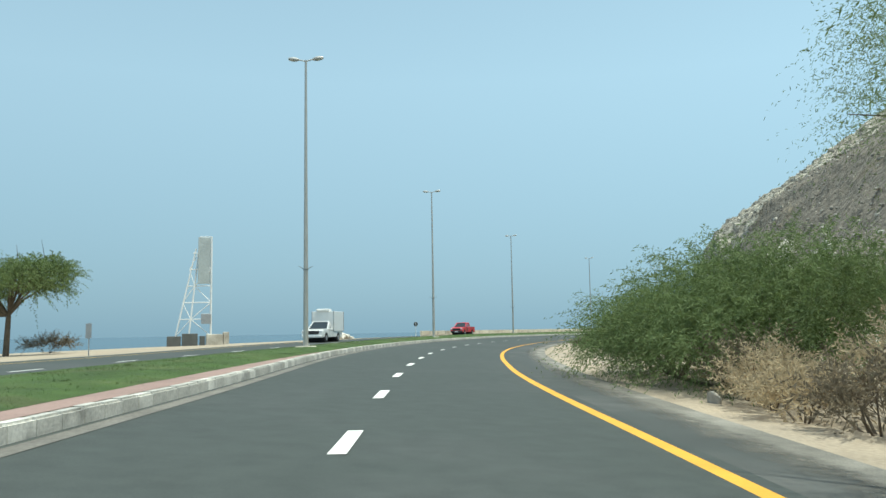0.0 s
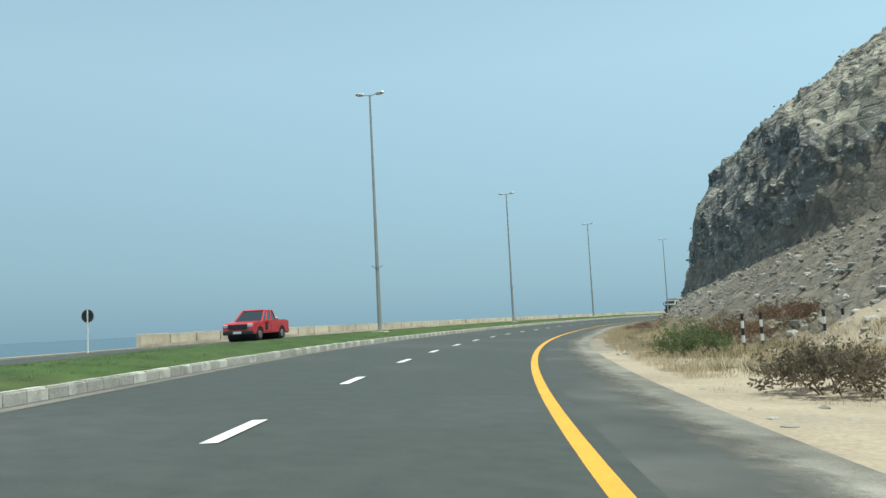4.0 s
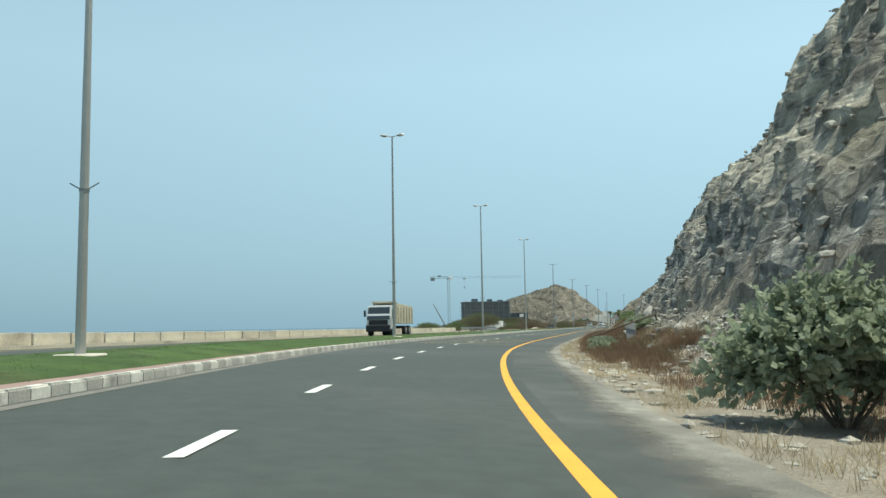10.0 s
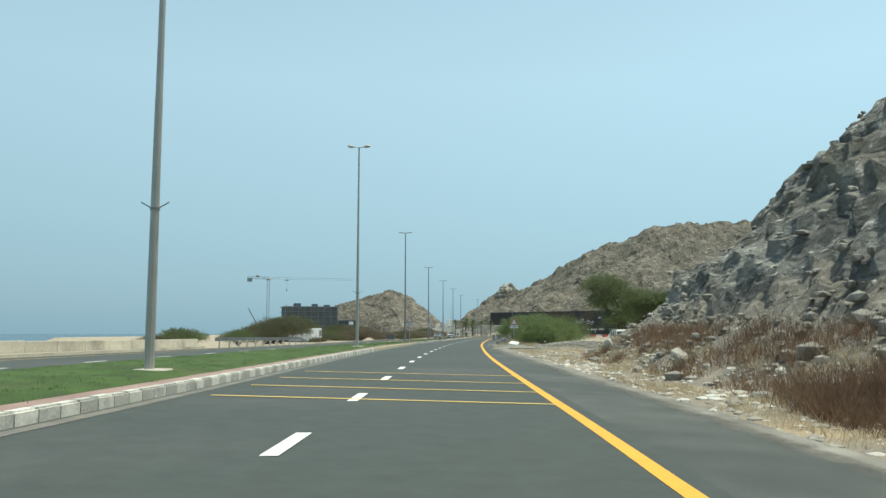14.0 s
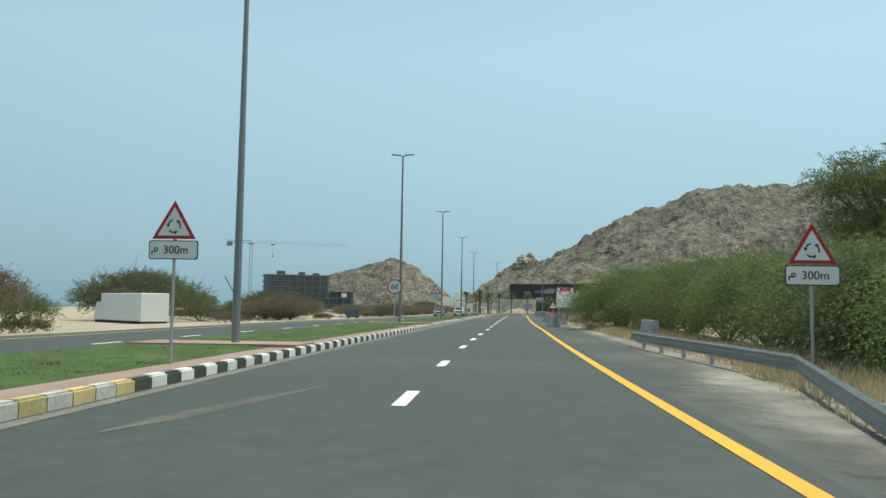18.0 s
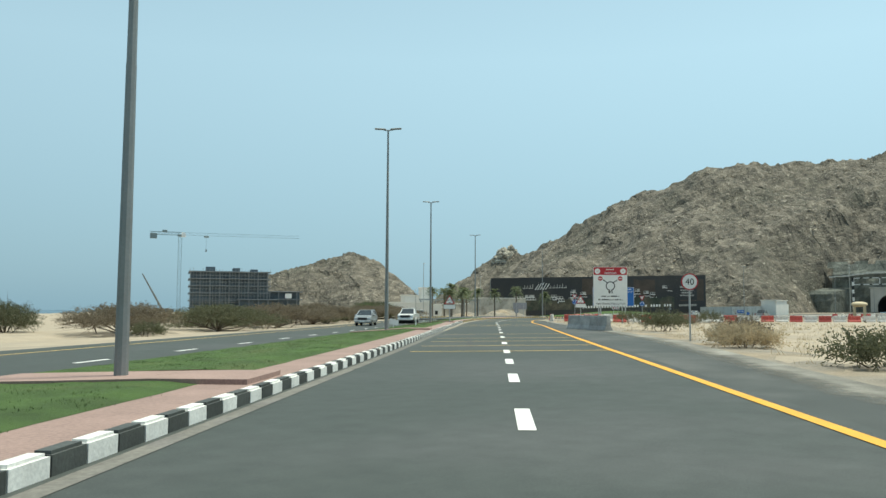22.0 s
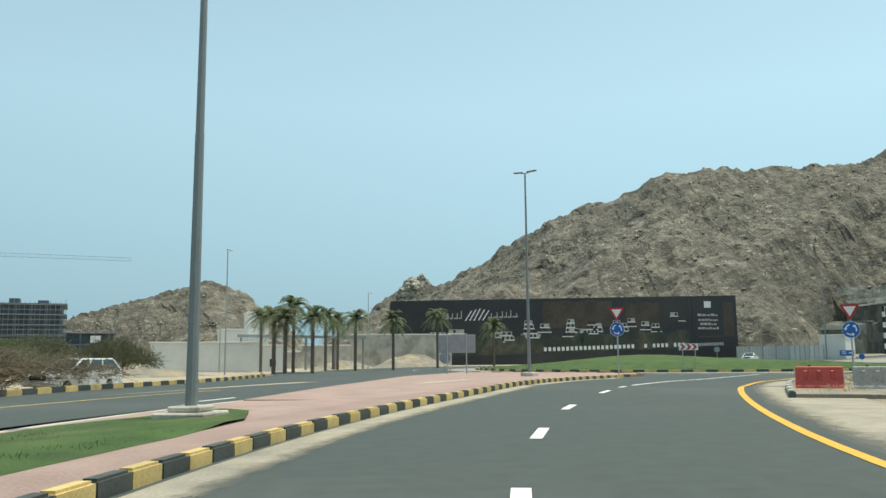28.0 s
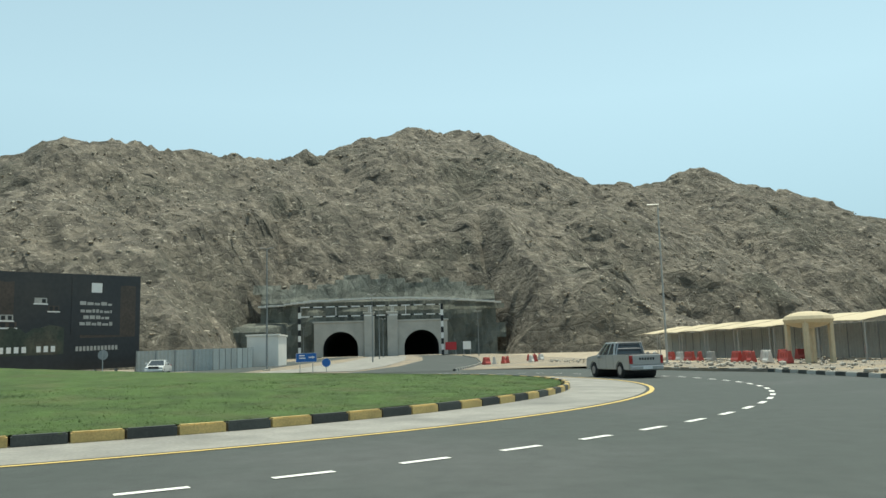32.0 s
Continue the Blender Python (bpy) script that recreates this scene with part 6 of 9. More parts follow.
def striped_post(p, label, h=0.95, group="striped marker posts", c=None):
    ob = thing("marker_post", Matrix.Translation(p), label, "marker post", group)
    for k in range(5):
        bm = bmesh.new()
        tube(bm, (0, 0, h * k / 5 - (0.2 if k == 0 else 0)), (0, 0, h * (k + 1) / 5), 0.06, 0.06, 8)
        part("band", bm, (M_SIGNW if k % 2 else M_SIGNK), ob)
    return ob


for s, l in ((102.5, 11.4), (103.5, 12.3), (103.5, 14.6), (104.5, 15.6)):
    striped_post(at(s, l, verge_base(s, l)), "black and white banded post in dry scrub", 1.35)
striped_post(at(336.3, 9.7, verge_base(336, 9.7)), "black and white banded post beside the gravel track", 0.75)
for s, l in ((417, 14), (418, 15.5)):
    striped_post(at(s, l, 0), "green and white banded post in dry scrub", 0.9)


# ---- billboard ----
def billboard():
    A, B = Vector((389.0, 463.5, -1.1)), Vector((443.0, 416.5, 0.4))
    d = B - A
    L = Vector((d.x, d.y)).length
    yaw = math.degrees(math.atan2(d.y, d.x))
    ob = thing("hoarding", pose(A.x, A.y, -1.2, 0, 0, yaw), "long black developer's hoarding printed with a hillside resort", "hoarding")
    H = 13.0

    def zt(x):
        return 1.9 * x / L

    fr = plate("board", [(0, 0), (L, zt(L)), (L, H + zt(L) - 0.4), (0, H)], 0.0, 0.5, M_BILL, ob)
    n = 24
    for k in range(n + 1):
        x = L * k / n
        bm = bmesh.new()
        box(bm, x - 0.15, 0.55, zt(x) - 1, x + 0.15, 0.85, H + zt(x) - 0.4)
        part("upright", bm, M_POLED, ob)
    rr = random.Random(11)
    # printed tree belt, houses, sign panel
    top, bot = [], []
    for k in range(61):
        x = L * (0.03 + 0.82 * k / 60)
        top.append((x, zt(x) + 5.6 + 1.3 * noise.noise((k * 0.35, 0, 3)) + 0.8 * noise.noise((k * 1.3, 1, 3))))
        bot.append((x, zt(x) + 2.2))
    plate("printed_tree_belt", bot + top[::-1], -0.02, 0.015, M_BILLG, fr)
    for x0, x1, z0, z1 in ((0.42, 0.62, 7.0, 12.2), (0.66, 0.76, 6.5, 11.5), (0.88, 0.99, 4.2, 11.2)):
        pts = [(L * x0, zt(L * x0) + z0), (L * x1, zt(L * x1) + z0)]
        for j in range(7):
            x = L * (x1 + (x0 - x1) * j / 6)
            pts.append((x, zt(x) + z1 + 0.7 * noise.noise((j * 0.9, x0 * 9, 1))))
        plate("printed_rock", pts, -0.012, 0.006, M_BILLR, fr)
    # villas: place along the board, width, floors, height of the lowest floor
    for f0, wd, nf, z0 in ((0.045, 4.6, 2, 4.6), (0.10, 5.2, 3, 4.3), (0.155, 3.6, 2, 5.6), (0.265, 3.2, 3, 4.6), (0.30, 2.6, 2, 4.9), (0.356, 4.0, 4, 5.2), (0.405, 2.6, 2, 6.2), (0.475, 3.4, 4, 5.2), (0.51, 2.6, 2, 5.0),
                           (0.535, 3.0, 3, 5.6), (0.56, 2.2, 2, 6.0), (0.615, 2.2, 3, 5.6), (0.64, 2.0, 2, 5.9), (0.665, 1.8, 2, 6.8), (0.70, 2.6, 3, 5.2), (0.735, 2.2, 2, 5.6), (0.795, 1.6, 1, 8.6), (0.82, 1.4, 1, 7.6)):
        x, w = L * f0, wd
        z = zt(x) + z0
        for j in range(nf):
            fl = plate("printed_floor", rect(x, z + 0.16, x + w, z + 0.86), -0.035, 0.012, M_BILLH if rr.random() < 0.85 else M_BILLR, fr)
            plate("printed_slab", rect(x - 0.12, z, x + w + 0.12, z + 0.16), -0.04, 0.008, M_SIGNW, fl)
            n = max(2, int(w / 0.75))
            for i in range(n):
                if rr.random() < 0.8:
                    plate("printed_window", rect(x + w * (i + 0.18) / n, z + 0.22, x + w * (i + 0.8) / n, z + 0.74), -0.042, 0.006, M_DARK, fl)
            z += 0.88
            x += rr.uniform(0.0, 0.2) * w
            w *= rr.uniform(0.65, 0.9)
    for k in range(26):
        x = L * (0.05 + 0.031 * k) + rr.uniform(-0.6, 0.6)
        h = rr.uniform(1.2, 2.8)
        pts = [(x + 0.55 * h * math.cos(a) * (0.8 + 0.3 * noise.noise((a * 2, k, 0))), zt(x) + 3.4 + h * 0.5 + 0.5 * h * math.sin(a)) for a in [math.tau * q / 14 for q in range(14)]]
        plate("printed_tree", pts, -0.05, 0.01, M_BILLG, fr)
    x0, x1 = L * 0.862, L * 0.958
    pn = plate("name_panel", rect(x0, zt(x0) + 4.6, x1, zt(x0) + 12.3), -0.05, 0.03, M_BILL, ob, "black name panel with a small white emblem")
    cx = (x0 + x1) / 2
    plate("emblem", rect(cx - 0.75, zt(x0) + 10.3, cx + 0.75, zt(x0) + 11.6), -0.06, 0.008, M_SIGNW, pn)
    for j, (z, w) in enumerate(((8.6, 4.6), (7.6, 4.4), (6.75, 3.6), (5.9, 4.6))):
        x = cx - w / 2
        while x < cx + w / 2:
            wd = rr.uniform(0.35, 0.9)
            plate("name_bar", rect(x, zt(x0) + z, min(x + wd, cx + w / 2), zt(x0) + z + rr.uniform(0.25, 0.5)), -0.06, 0.008, M_BILLH, pn)
            x += wd + 0.14
    # lines of lettering as bars
    x = L * 0.42
    while x < L * 0.835:
        wd = 0.55
        if not (L * 0.685 < x < L * 0.70 or L * 0.715 < x < L * 0.73 or L * 0.785 < x < L * 0.795):
            plate("lettering_bar", rect(x, zt(x) + 2.55, x + wd, zt(x) + 3.3), -0.04, 0.01, M_SIGNW, fr)
        x += wd + 0.36
    x = L * 0.872
    while x < L * 0.95:
        plate("lettering_bar", rect(x, zt(x) + 2.5, x + 0.34, zt(x) + 3.1), -0.06, 0.01, M_BILLH, fr)
        x += 0.5
    for x0_, x1_ in ((0.145, 0.19), (0.265, 0.335)):
        x = L * x0_
        while x < L * x1_:
            wd = rr.uniform(0.5, 1.1)
            plate("script_bar", rect(x, zt(x) + 9.3, x + wd, zt(x) + 9.55), -0.04, 0.01, M_BILLH, fr)
            plate("script_stroke", rect(x + wd * 0.7, zt(x) + 9.5, x + wd * 0.7 + 0.18, zt(x) + 9.5 + rr.uniform(0.4, 1.3)), -0.04, 0.01, M_BILLH, fr)
            x += wd + 0.2
    for k in range(5):
        x = L * (0.2 + 0.012 * k)
        plate("script_stroke", [(x, zt(x) + 8.9), (x + 0.25, zt(x) + 8.9), (x + 1.5, zt(x) + 11.2 - 0.2 * abs(k - 2)), (x + 1.25, zt(x) + 11.2 - 0.2 * abs(k - 2))], -0.04, 0.01, M_SIGNW, fr)


billboard()


# ---- tunnel portals ----
def tunnel():
    X = 581.0
    ob = thing("tunnel_portal", pose(X, 386.5, 1.2, 0, 0, -90), "pair of concrete tunnel portals with dark arched mouths", "tunnel")

    def arch(cx):
        n = 20
        pts = [(cx - 5.4, 0.0)]
        for k in range(n + 1):
            a = math.pi - math.pi * k / n
            pts.append((cx + 5.4 * math.cos(a), 2.6 + 5.2 * math.sin(a)))
        pts.append((cx + 5.4, 0.0))
        return pts

    for cx in (-12.6, 12.6):
        bm = bmesh.new()
        ar = arch(cx)
        # wall pieces round the mouth
        mid = len(ar) // 2
        left = [(cx - 8.2, 0), *ar[:mid + 1], (cx, 10.5), (cx - 8.2, 10.5)]
        right = [(cx, 10.5), *ar[mid:], (cx + 8.2, 0), (cx + 8.2, 10.5)]
        poly(bm, [(x, 0, z) for x, z in left], (0, 1.2, 0))
        poly(bm, [(x, 0, z) for x, z in right], (0, 1.2, 0))
        part("portal_wall", bm, M_PORTAL, ob)
        # bore and added end cap: the inside darkness is put into their colour
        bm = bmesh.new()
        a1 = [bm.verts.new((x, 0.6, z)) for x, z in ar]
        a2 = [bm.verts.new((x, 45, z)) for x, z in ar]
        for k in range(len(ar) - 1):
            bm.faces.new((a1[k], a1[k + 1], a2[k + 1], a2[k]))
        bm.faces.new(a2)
        part("shade_dark_lining", bm, M_DARK, ob)
        bm = bmesh.new()
        box(bm, cx - 8.6, -0.3, 10.5, cx + 8.6, 1.4, 11.1, 0.08)
        part("coping", bm, M_PORTAL, ob)
    for cx in (-3.6, 3.6):
        bm = bmesh.new()
        box(bm, cx - 1.6, -1.0, -0.5, cx + 1.6, 0.8, 13.2, 0.1)
        box(bm, cx - 1.9, -1.2, 13.2, cx + 1.9, 1.0, 13.7, 0.08)
        box(bm, cx - 0.5, -0.4, 13.7, cx + 0.5, 0.4, 15.2, 0.08)
        part("pillar", bm, M_PORTAL, ob)
    bm = bmesh.new()
    box(bm, -4.4, 0.3, -0.5, 4.4, 1.0, 11.5)
    part("recess_wall", bm, M_SHOT, ob)
    # striped height gantry
    g = thing("height_gantry", pose(X - 14, 386.5, 1.1, 0, 0, -90), "black and white striped height limit gantry", "gantry")
    for cx in (-23.5, 18.5):
        for k in range(9):
            bm = bmesh.new()
            box(bm, cx - 0.38, -0.2, 1.7 * k - 0.3, cx + 0.38, 0.2, 1.7 * k + 1.4)
            part("post_band", bm, M_SIGNW if k % 2 else M_DARK, g)
    for z in (11.9, 14.7):
        x, k = -23.1, 0
        while x < 18.0:
            w = min((2.6, 1.1)[k % 2], 18.1 - x)
            bm = bmesh.new()
            box(bm, x, -0.12, z, x + w, 0.12, z + 0.3)
            part("beam_band", bm, M_DARK if k % 2 else M_SIGNW, g)
            x += w
            k += 1
    for k in range(5):
        bm = bmesh.new()
        box(bm, -23.1 + 10.3 * k - 0.1, -0.1, 11.9, -23.1 + 10.3 * k + 0.1, 0.1, 15.0)
        part("brace", bm, M_SIGNW, g)
    # sprayed concrete face round the portals
    verts, faces = [], []
    nu, nv = 56, 26
    for j in range(nv + 1):
        for i in range(nu + 1):
            y = 470 - 160 * i / nu
            z = -1 + 40 * j / nv
            w = abs(y - 386.5)
            q = Vector((0, y, z))
            x = X + 1.6 + 0.42 * max(z - 14, 0) + 0.12 * z - 0.07 * max(w - 26, 0) - 9.0 * smooth((-28 - (y - 386.5) * -1) / 6) * smooth((11 - z) / 1.5) + 1.2 * noise.noise(q * 0.12) + 0.5 * noise.noise(q * 0.4)
            if 17 < z < 18.4 and w < 40:
                x -= 0.8
            verts.append((x, y, z + 1.0))
    for j in range(nv):
        for i in range(nu):
            a = j * (nu + 1) + i
            c = [verts[k] for k in (a, a + 1, a + nu + 1, a + nu + 2)]
            cy = sum(v[1] for v in c) / 4 - 386.5
            cz = sum(v[2] for v in c) / 4 - 1.2
            if cz < 10.6 and 4.3 < abs(cy) < 20.6 or cz > 26 - 0.12 * abs(cy) - 6 * noise.noise((cy * 0.07, 1, 1)) - 2 * noise.noise((cy * 0.3, 1, 4)) or (abs(cy) > 38 + 4 * noise.noise((cz * 0.2, 5, 2)) and (cz > 10.5 + 3 * noise.noise((cy * 0.1, 2, 2)) or cy < 0)):
                continue
            faces.append((a, a + 1, a + nu + 2, a + nu + 1))
    face = mesh_ob("portal_cutting", verts, faces, M_SHOT)
    tagged(face, "grey sprayed-concrete cutting above the tunnel mouths", "rock face", kind="structure")
    bm = bmesh.new()
    prev = None
    for i in range(39):
        y = 386.5 + 38 - 2 * i
        z = 16.8 + 2.4 * (1 - ((y - 386.5) / 40) ** 2) + 0.35 * noise.noise((y * 0.2, 0, 0))
        q = (Vector((X + 1.4 + 0.4 * noise.noise((y * 0.15, 3, 0)), y, z)))
        if prev:
            d = bmesh.ops.create_cube(bm, size=1, matrix=Matrix.Translation((prev + q) / 2) @ Matrix.Diagonal((2.6, (q - prev).length * 1.05, 0.5, 1)))
        prev = q
    b = part("portal_bench", bm, M_KERBW, None)
    tagged(b, "pale concrete bench running over the portals", "ledge", kind="structure")


tunnel()

# ---- plants ----
def leaf_mesh(name, rng, blobs, sprays, length, leaf, width, droop, steps=9, up=0.25, inner=0.35):
    """Feathery twigs set with small leaves, filling a group of ellipsoids."""
    w = np.array([b[3] * b[4] * b[5] for b in blobs]) ** 0.67
    pick = rng.choice(len(blobs), sprays, p=w / w.sum())
    B = np.array(blobs)[pick]
    d = rng.normal(size=(sprays, 3))
    d[:, 2] = np.abs(d[:, 2]) * 0.9 - 0.25
    d /= np.linalg.norm(d, axis=1)[:, None]
    rad = rng.uniform(inner, 0.92, (sprays, 1))
    org = B[:, :3] + d * rad * B[:, 3:6]
    run = d * 0.75 + rng.normal(size=(sprays, 3)) * 0.45 + np.array((0, 0, up))
    run /= np.linalg.norm(run, axis=1)[:, None]
    ln = length * rng.uniform(0.5, 1.25, (sprays, 1))
    P, V = [], []
    side = np.cross(run, rng.normal(size=(sprays, 3)))
    side /= np.linalg.norm(side, axis=1)[:, None] + 1e-9
    for k in range(steps):
        t = (k + 0.5) / steps
        p = org + run * ln * t
        p[:, 2:3] -= droop * ln * t * t
        tang = run - np.array((0, 0, 1)) * 2 * droop * t
        for sg in (-1, 1):
            v = side * sg * 0.8 + tang * 0.75 + rng.normal(size=(sprays, 3)) * 0.3
            v /= np.linalg.norm(v, axis=1)[:, None] + 1e-9
            P.append(p + rng.normal(size=(sprays, 3)) * 0.02)
            V.append(v * leaf * rng.uniform(0.7, 1.3, (sprays, 1)) * (1.15 - 0.5 * t))
    P, V = np.concatenate(P), np.concatenate(V)
    n = np.cross(V, rng.normal(size=V.shape))
    n /= np.linalg.norm(n, axis=1)[:, None] + 1e-9
    q = np.stack((P, P + V * 0.5 + n * width, P + V, P + V * 0.5 - n * width), axis=1).reshape(-1, 3)
    return quads(name, q)


def quads(name, q):
    m = len(q) // 4
    me = bpy.data.meshes.new(name)
    me.vertices.add(m * 4)
    me.vertices.foreach_set("co", q.astype(np.float32).ravel())
    me.loops.add(m * 4)
    me.loops.foreach_set("vertex_index", np.arange(m * 4, dtype=np.int32))
    me.polygons.add(m)
    me.polygons.foreach_set("loop_start", np.arange(0, m * 4, 4, dtype=np.int32))
    me.update(calc_edges=True)
    return me


def limbs(bm, rng, base, top_pts, r0, bend=0.3):
    for tp in top_pts:
        p, q = Vector(base), Vector(tp)
        mid = p.lerp(q, 0.5) + Vector(rng.normal(size=3)) * bend
        tube(bm, p, mid, r0, r0 * 0.65, 6, False)
        tube(bm, mid, q, r0 * 0.65, r0 * 0.25, 6, False)
        for _ in range(3):
            e = mid.lerp(q, rng.uniform(0.2, 0.9))
            tube(bm, e, e + (q - mid) * 0.4 + Vector(rng.normal(size=3)) * bend * 1.6, r0 * 0.3, r0 * 0.1, 5, False)


def plant(name, p, yaw, seed, blobs, sprays, length, leaf, width, droop, material, label, category, trunk=None, r0=0.12, group="", steps=9, up=0.25, inner=0.35, dry=0):
    rng = np.random.default_rng(seed)
    ob = thing(name, pose(p[0], p[1], p[2], 0, 0, yaw), label, category, group)
    bm = bmesh.new()
    if trunk:
        tube(bm, (0, 0, -0.3), trunk, r0 * 1.3, r0, 8)
        base = trunk
    else:
        base = (0, 0, -0.15)
    pts = []
    for b in blobs:
        for _ in range(3 if len(blobs) > 3 else 6):
            v = rng.normal(size=3)
            v /= np.linalg.norm(v)
            pts.append((b[0] + v[0] * b[3] * 0.7, b[1] + v[1] * b[4] * 0.7, b[2] + abs(v[2]) * b[5] * 0.6))
    limbs(bm, rng, base, pts, r0 * 0.6, 0.12 * max(b[3] for b in blobs))
    part("trunk" if trunk else "stem", bm, M_TRUNK, ob)
    me = leaf_mesh("foliage", rng, blobs, sprays, length, leaf, width, droop, steps, up, inner)
    me.materials.append(material)
    f = new("crown" if trunk else "foliage", me)
    f.parent = ob
    if dry:
        me = leaf_mesh("dry_growth", rng, blobs, dry, length, leaf, width * 0.5, droop, steps, up, 0.6)
        me.materials.append(M_DRYG)
        f = new("dry_growth", me)
        f.parent = ob
    return ob


def left_z(s, l):
    return verge_z(s, l) if s < 330 else verge_z(s, l) - 0.01 * max(-17.5 - l, 0)


def here(s, l, dz=-0.04):
    z = left_z(s, l) if l < -9 else verge_base(s, l) + (cliff_z(s, l) if s < 336 else 0)
    return at(s, l, z + dz)


# the green prosopis hanging over the shoulder at the start, and its neighbours
plant("bush", here(23, 9.6), heading(22), 1, [(0, 0, 1.8, 3.4, 4.2, 2.3), (-1.5, 3.0, 1.3, 2.6, 3.4, 1.8), (1.5, -1.5, 2.4, 2.8, 2.8, 1.7), (-0.6, -2.6, 1.1, 2.4, 2.2, 1.5)],
      5200, 1.9, 0.16, 0.014, 0.55, M_LEAF, "large drooping green desert bush overhanging the road edge", "bush", r0=0.12, steps=13)
plant("bush", here(29.5, 9.4), 40, 2, [(0, 0, 1.2, 2.4, 2.8, 1.5), (1.4, 1.5, 1.4, 2.2, 2.2, 1.5)], 2600, 1.5, 0.15, 0.014, 0.5, M_LEAFG, "green feathery bush beside the gravel verge", "bush")
plant("tree", here(15.2, 13.9), 10, 3, [(-1.8, 0, 7.4, 2.9, 3.2, 1.9), (0.5, 1.8, 8.8, 2.8, 2.8, 1.6), (1.5, -1.6, 7.0, 2.8, 2.6, 1.7), (-2.6, 1.5, 5.9, 1.6, 1.8, 1.2)],
      2600, 1.7, 0.12, 0.009, 0.6, M_LEAF, "sparse drooping tree leaning over the road", "tree", trunk=(0.4, 0, 3.4), r0=0.17, steps=9, up=0.1)
plant("tree", here(6.5, 11.5), 200, 4, [(2.4, 0, 5.6, 2.2, 2.6, 1.2), (4.2, -1.2, 4.9, 1.6, 1.8, 0.8), (1.0, 1.8, 6.4, 2.0, 2.2, 1.2)],
      1500, 1.5, 0.12, 0.011, 0.5, M_LEAF, "sparse roadside tree throwing broken shade on the shoulder", "tree", trunk=(0.3, 0, 2.8), r0=0.14, up=0.1)
for k, (s, l, r, h) in enumerate(((12.5, 7.9, 1.0, 1.0), (14.5, 7.6, 0.9, 0.8), (16.6, 7.9, 1.0, 1.2), (18.3, 8.2, 1.1, 1.4), (13.6, 9.4, 1.4, 1.9), (10.5, 9.4, 1.6, 1.7), (8.2, 8.8, 1.2, 1.2))):
    plant("dry_bush", here(s, l), 30 * k, 20 + k, [(0, 0, h * 0.45, r, r, h * 0.6)], 190, 0.7, 0.13, 0.016, 0.1, M_DRYG if k % 3 else M_LEAFB, "dry straw-coloured scrub at the road edge", "bush", r0=0.05, group="dry scrub", up=0.6)
plant("acacia_tree", (-42, 3, 0.42), 0, 5, [(0, 0, 4.3, 4.2, 4.2, 1.9), (1.8, 1, 5.2, 2.4, 2.4, 1.3), (-2, -1, 3.7, 2.4, 2.6, 1.1)], 2400, 1.0, 0.17, 0.03, 0.35, M_LEAF, "round-crowned green acacia beyond the far carriageway", "tree", trunk=(0.1, 0, 2.4), r0=0.16)
plant("dry_bush", (-41, 6.5, 0.42), 0, 6, [(0, 0, 0.4, 2.0, 2.0, 0.5)], 260, 0.7, 0.14, 0.02, 0.1, M_LEAFB, "low brown scrub under the acacia", "bush", r0=0.04)
# rock-verge scrub
sg = np.random.default_rng(77)
for k, (s, l, r, h, m) in enumerate(((77, 8.6, 0.9, 0.45, 0), (81, 10.5, 0.9, 0.4, 0), (86, 8.8, 1.1, 0.6, 0), (99, 9.0, 1.3, 0.8, 2), (107, 12.0, 1.5, 0.9, 1), (108, 14.5, 1.6, 0.9, 1), (70, 12.5, 0.8, 0.4, 0), (46, 13.5, 1.7, 1.2, 0), (52, 15.5, 1.6, 1.3, 2), (60, 14.5, 1.6, 1.2, 0), (41, 11.5, 1.6, 1.3, 2), (36, 9.6, 1.8, 1.6, 2), (67, 16, 1.5, 1.2, 1))):
    plant("scrub_bush", here(s, l), 40 * k, 40 + k, [(0, 0, h * 0.5, r, r, h * 0.6)], 230, 0.6, 0.13, 0.02, 0.1, (M_LEAFB, M_RUST, M_LEAFG)[m], ("dry brown", "rust-brown", "grey-green")[m] + " scrub bush on the sandy verge", "bush", r0=0.04, group="scrub on the verge", up=0.5)
plant("bush", here(193.0, 8.3), 0, 60, [(0, 0, 1.1, 1.1, 1.2, 1.15), (-0.6, 0.7, 0.8, 0.9, 0.9, 0.8), (0.6, -0.7, 0.75, 0.8, 0.8, 0.75)], 800, 0.5, 0.19, 0.055, 0.1, M_LEAFS, "silvery green milkweed bush beside the road", "bush", r0=0.04, up=0.5)
for k, (s, l, r, h) in enumerate(((229.5, 8.9, 0.45, 0.5), (231.5, 8.5, 0.4, 0.45), (233, 11.2, 0.9, 0.8), (223, 8.2, 0.4, 0.4))):
    plant("bush", here(s, l), 30 * k, 61 + k, [(0, 0, h * 0.5, r, r, h * 0.55)], 260, 0.4, 0.14, 0.045, 0.1, M_LEAFS, "small grey-green leafy bush among brown brush", "bush", r0=0.03, up=0.5)
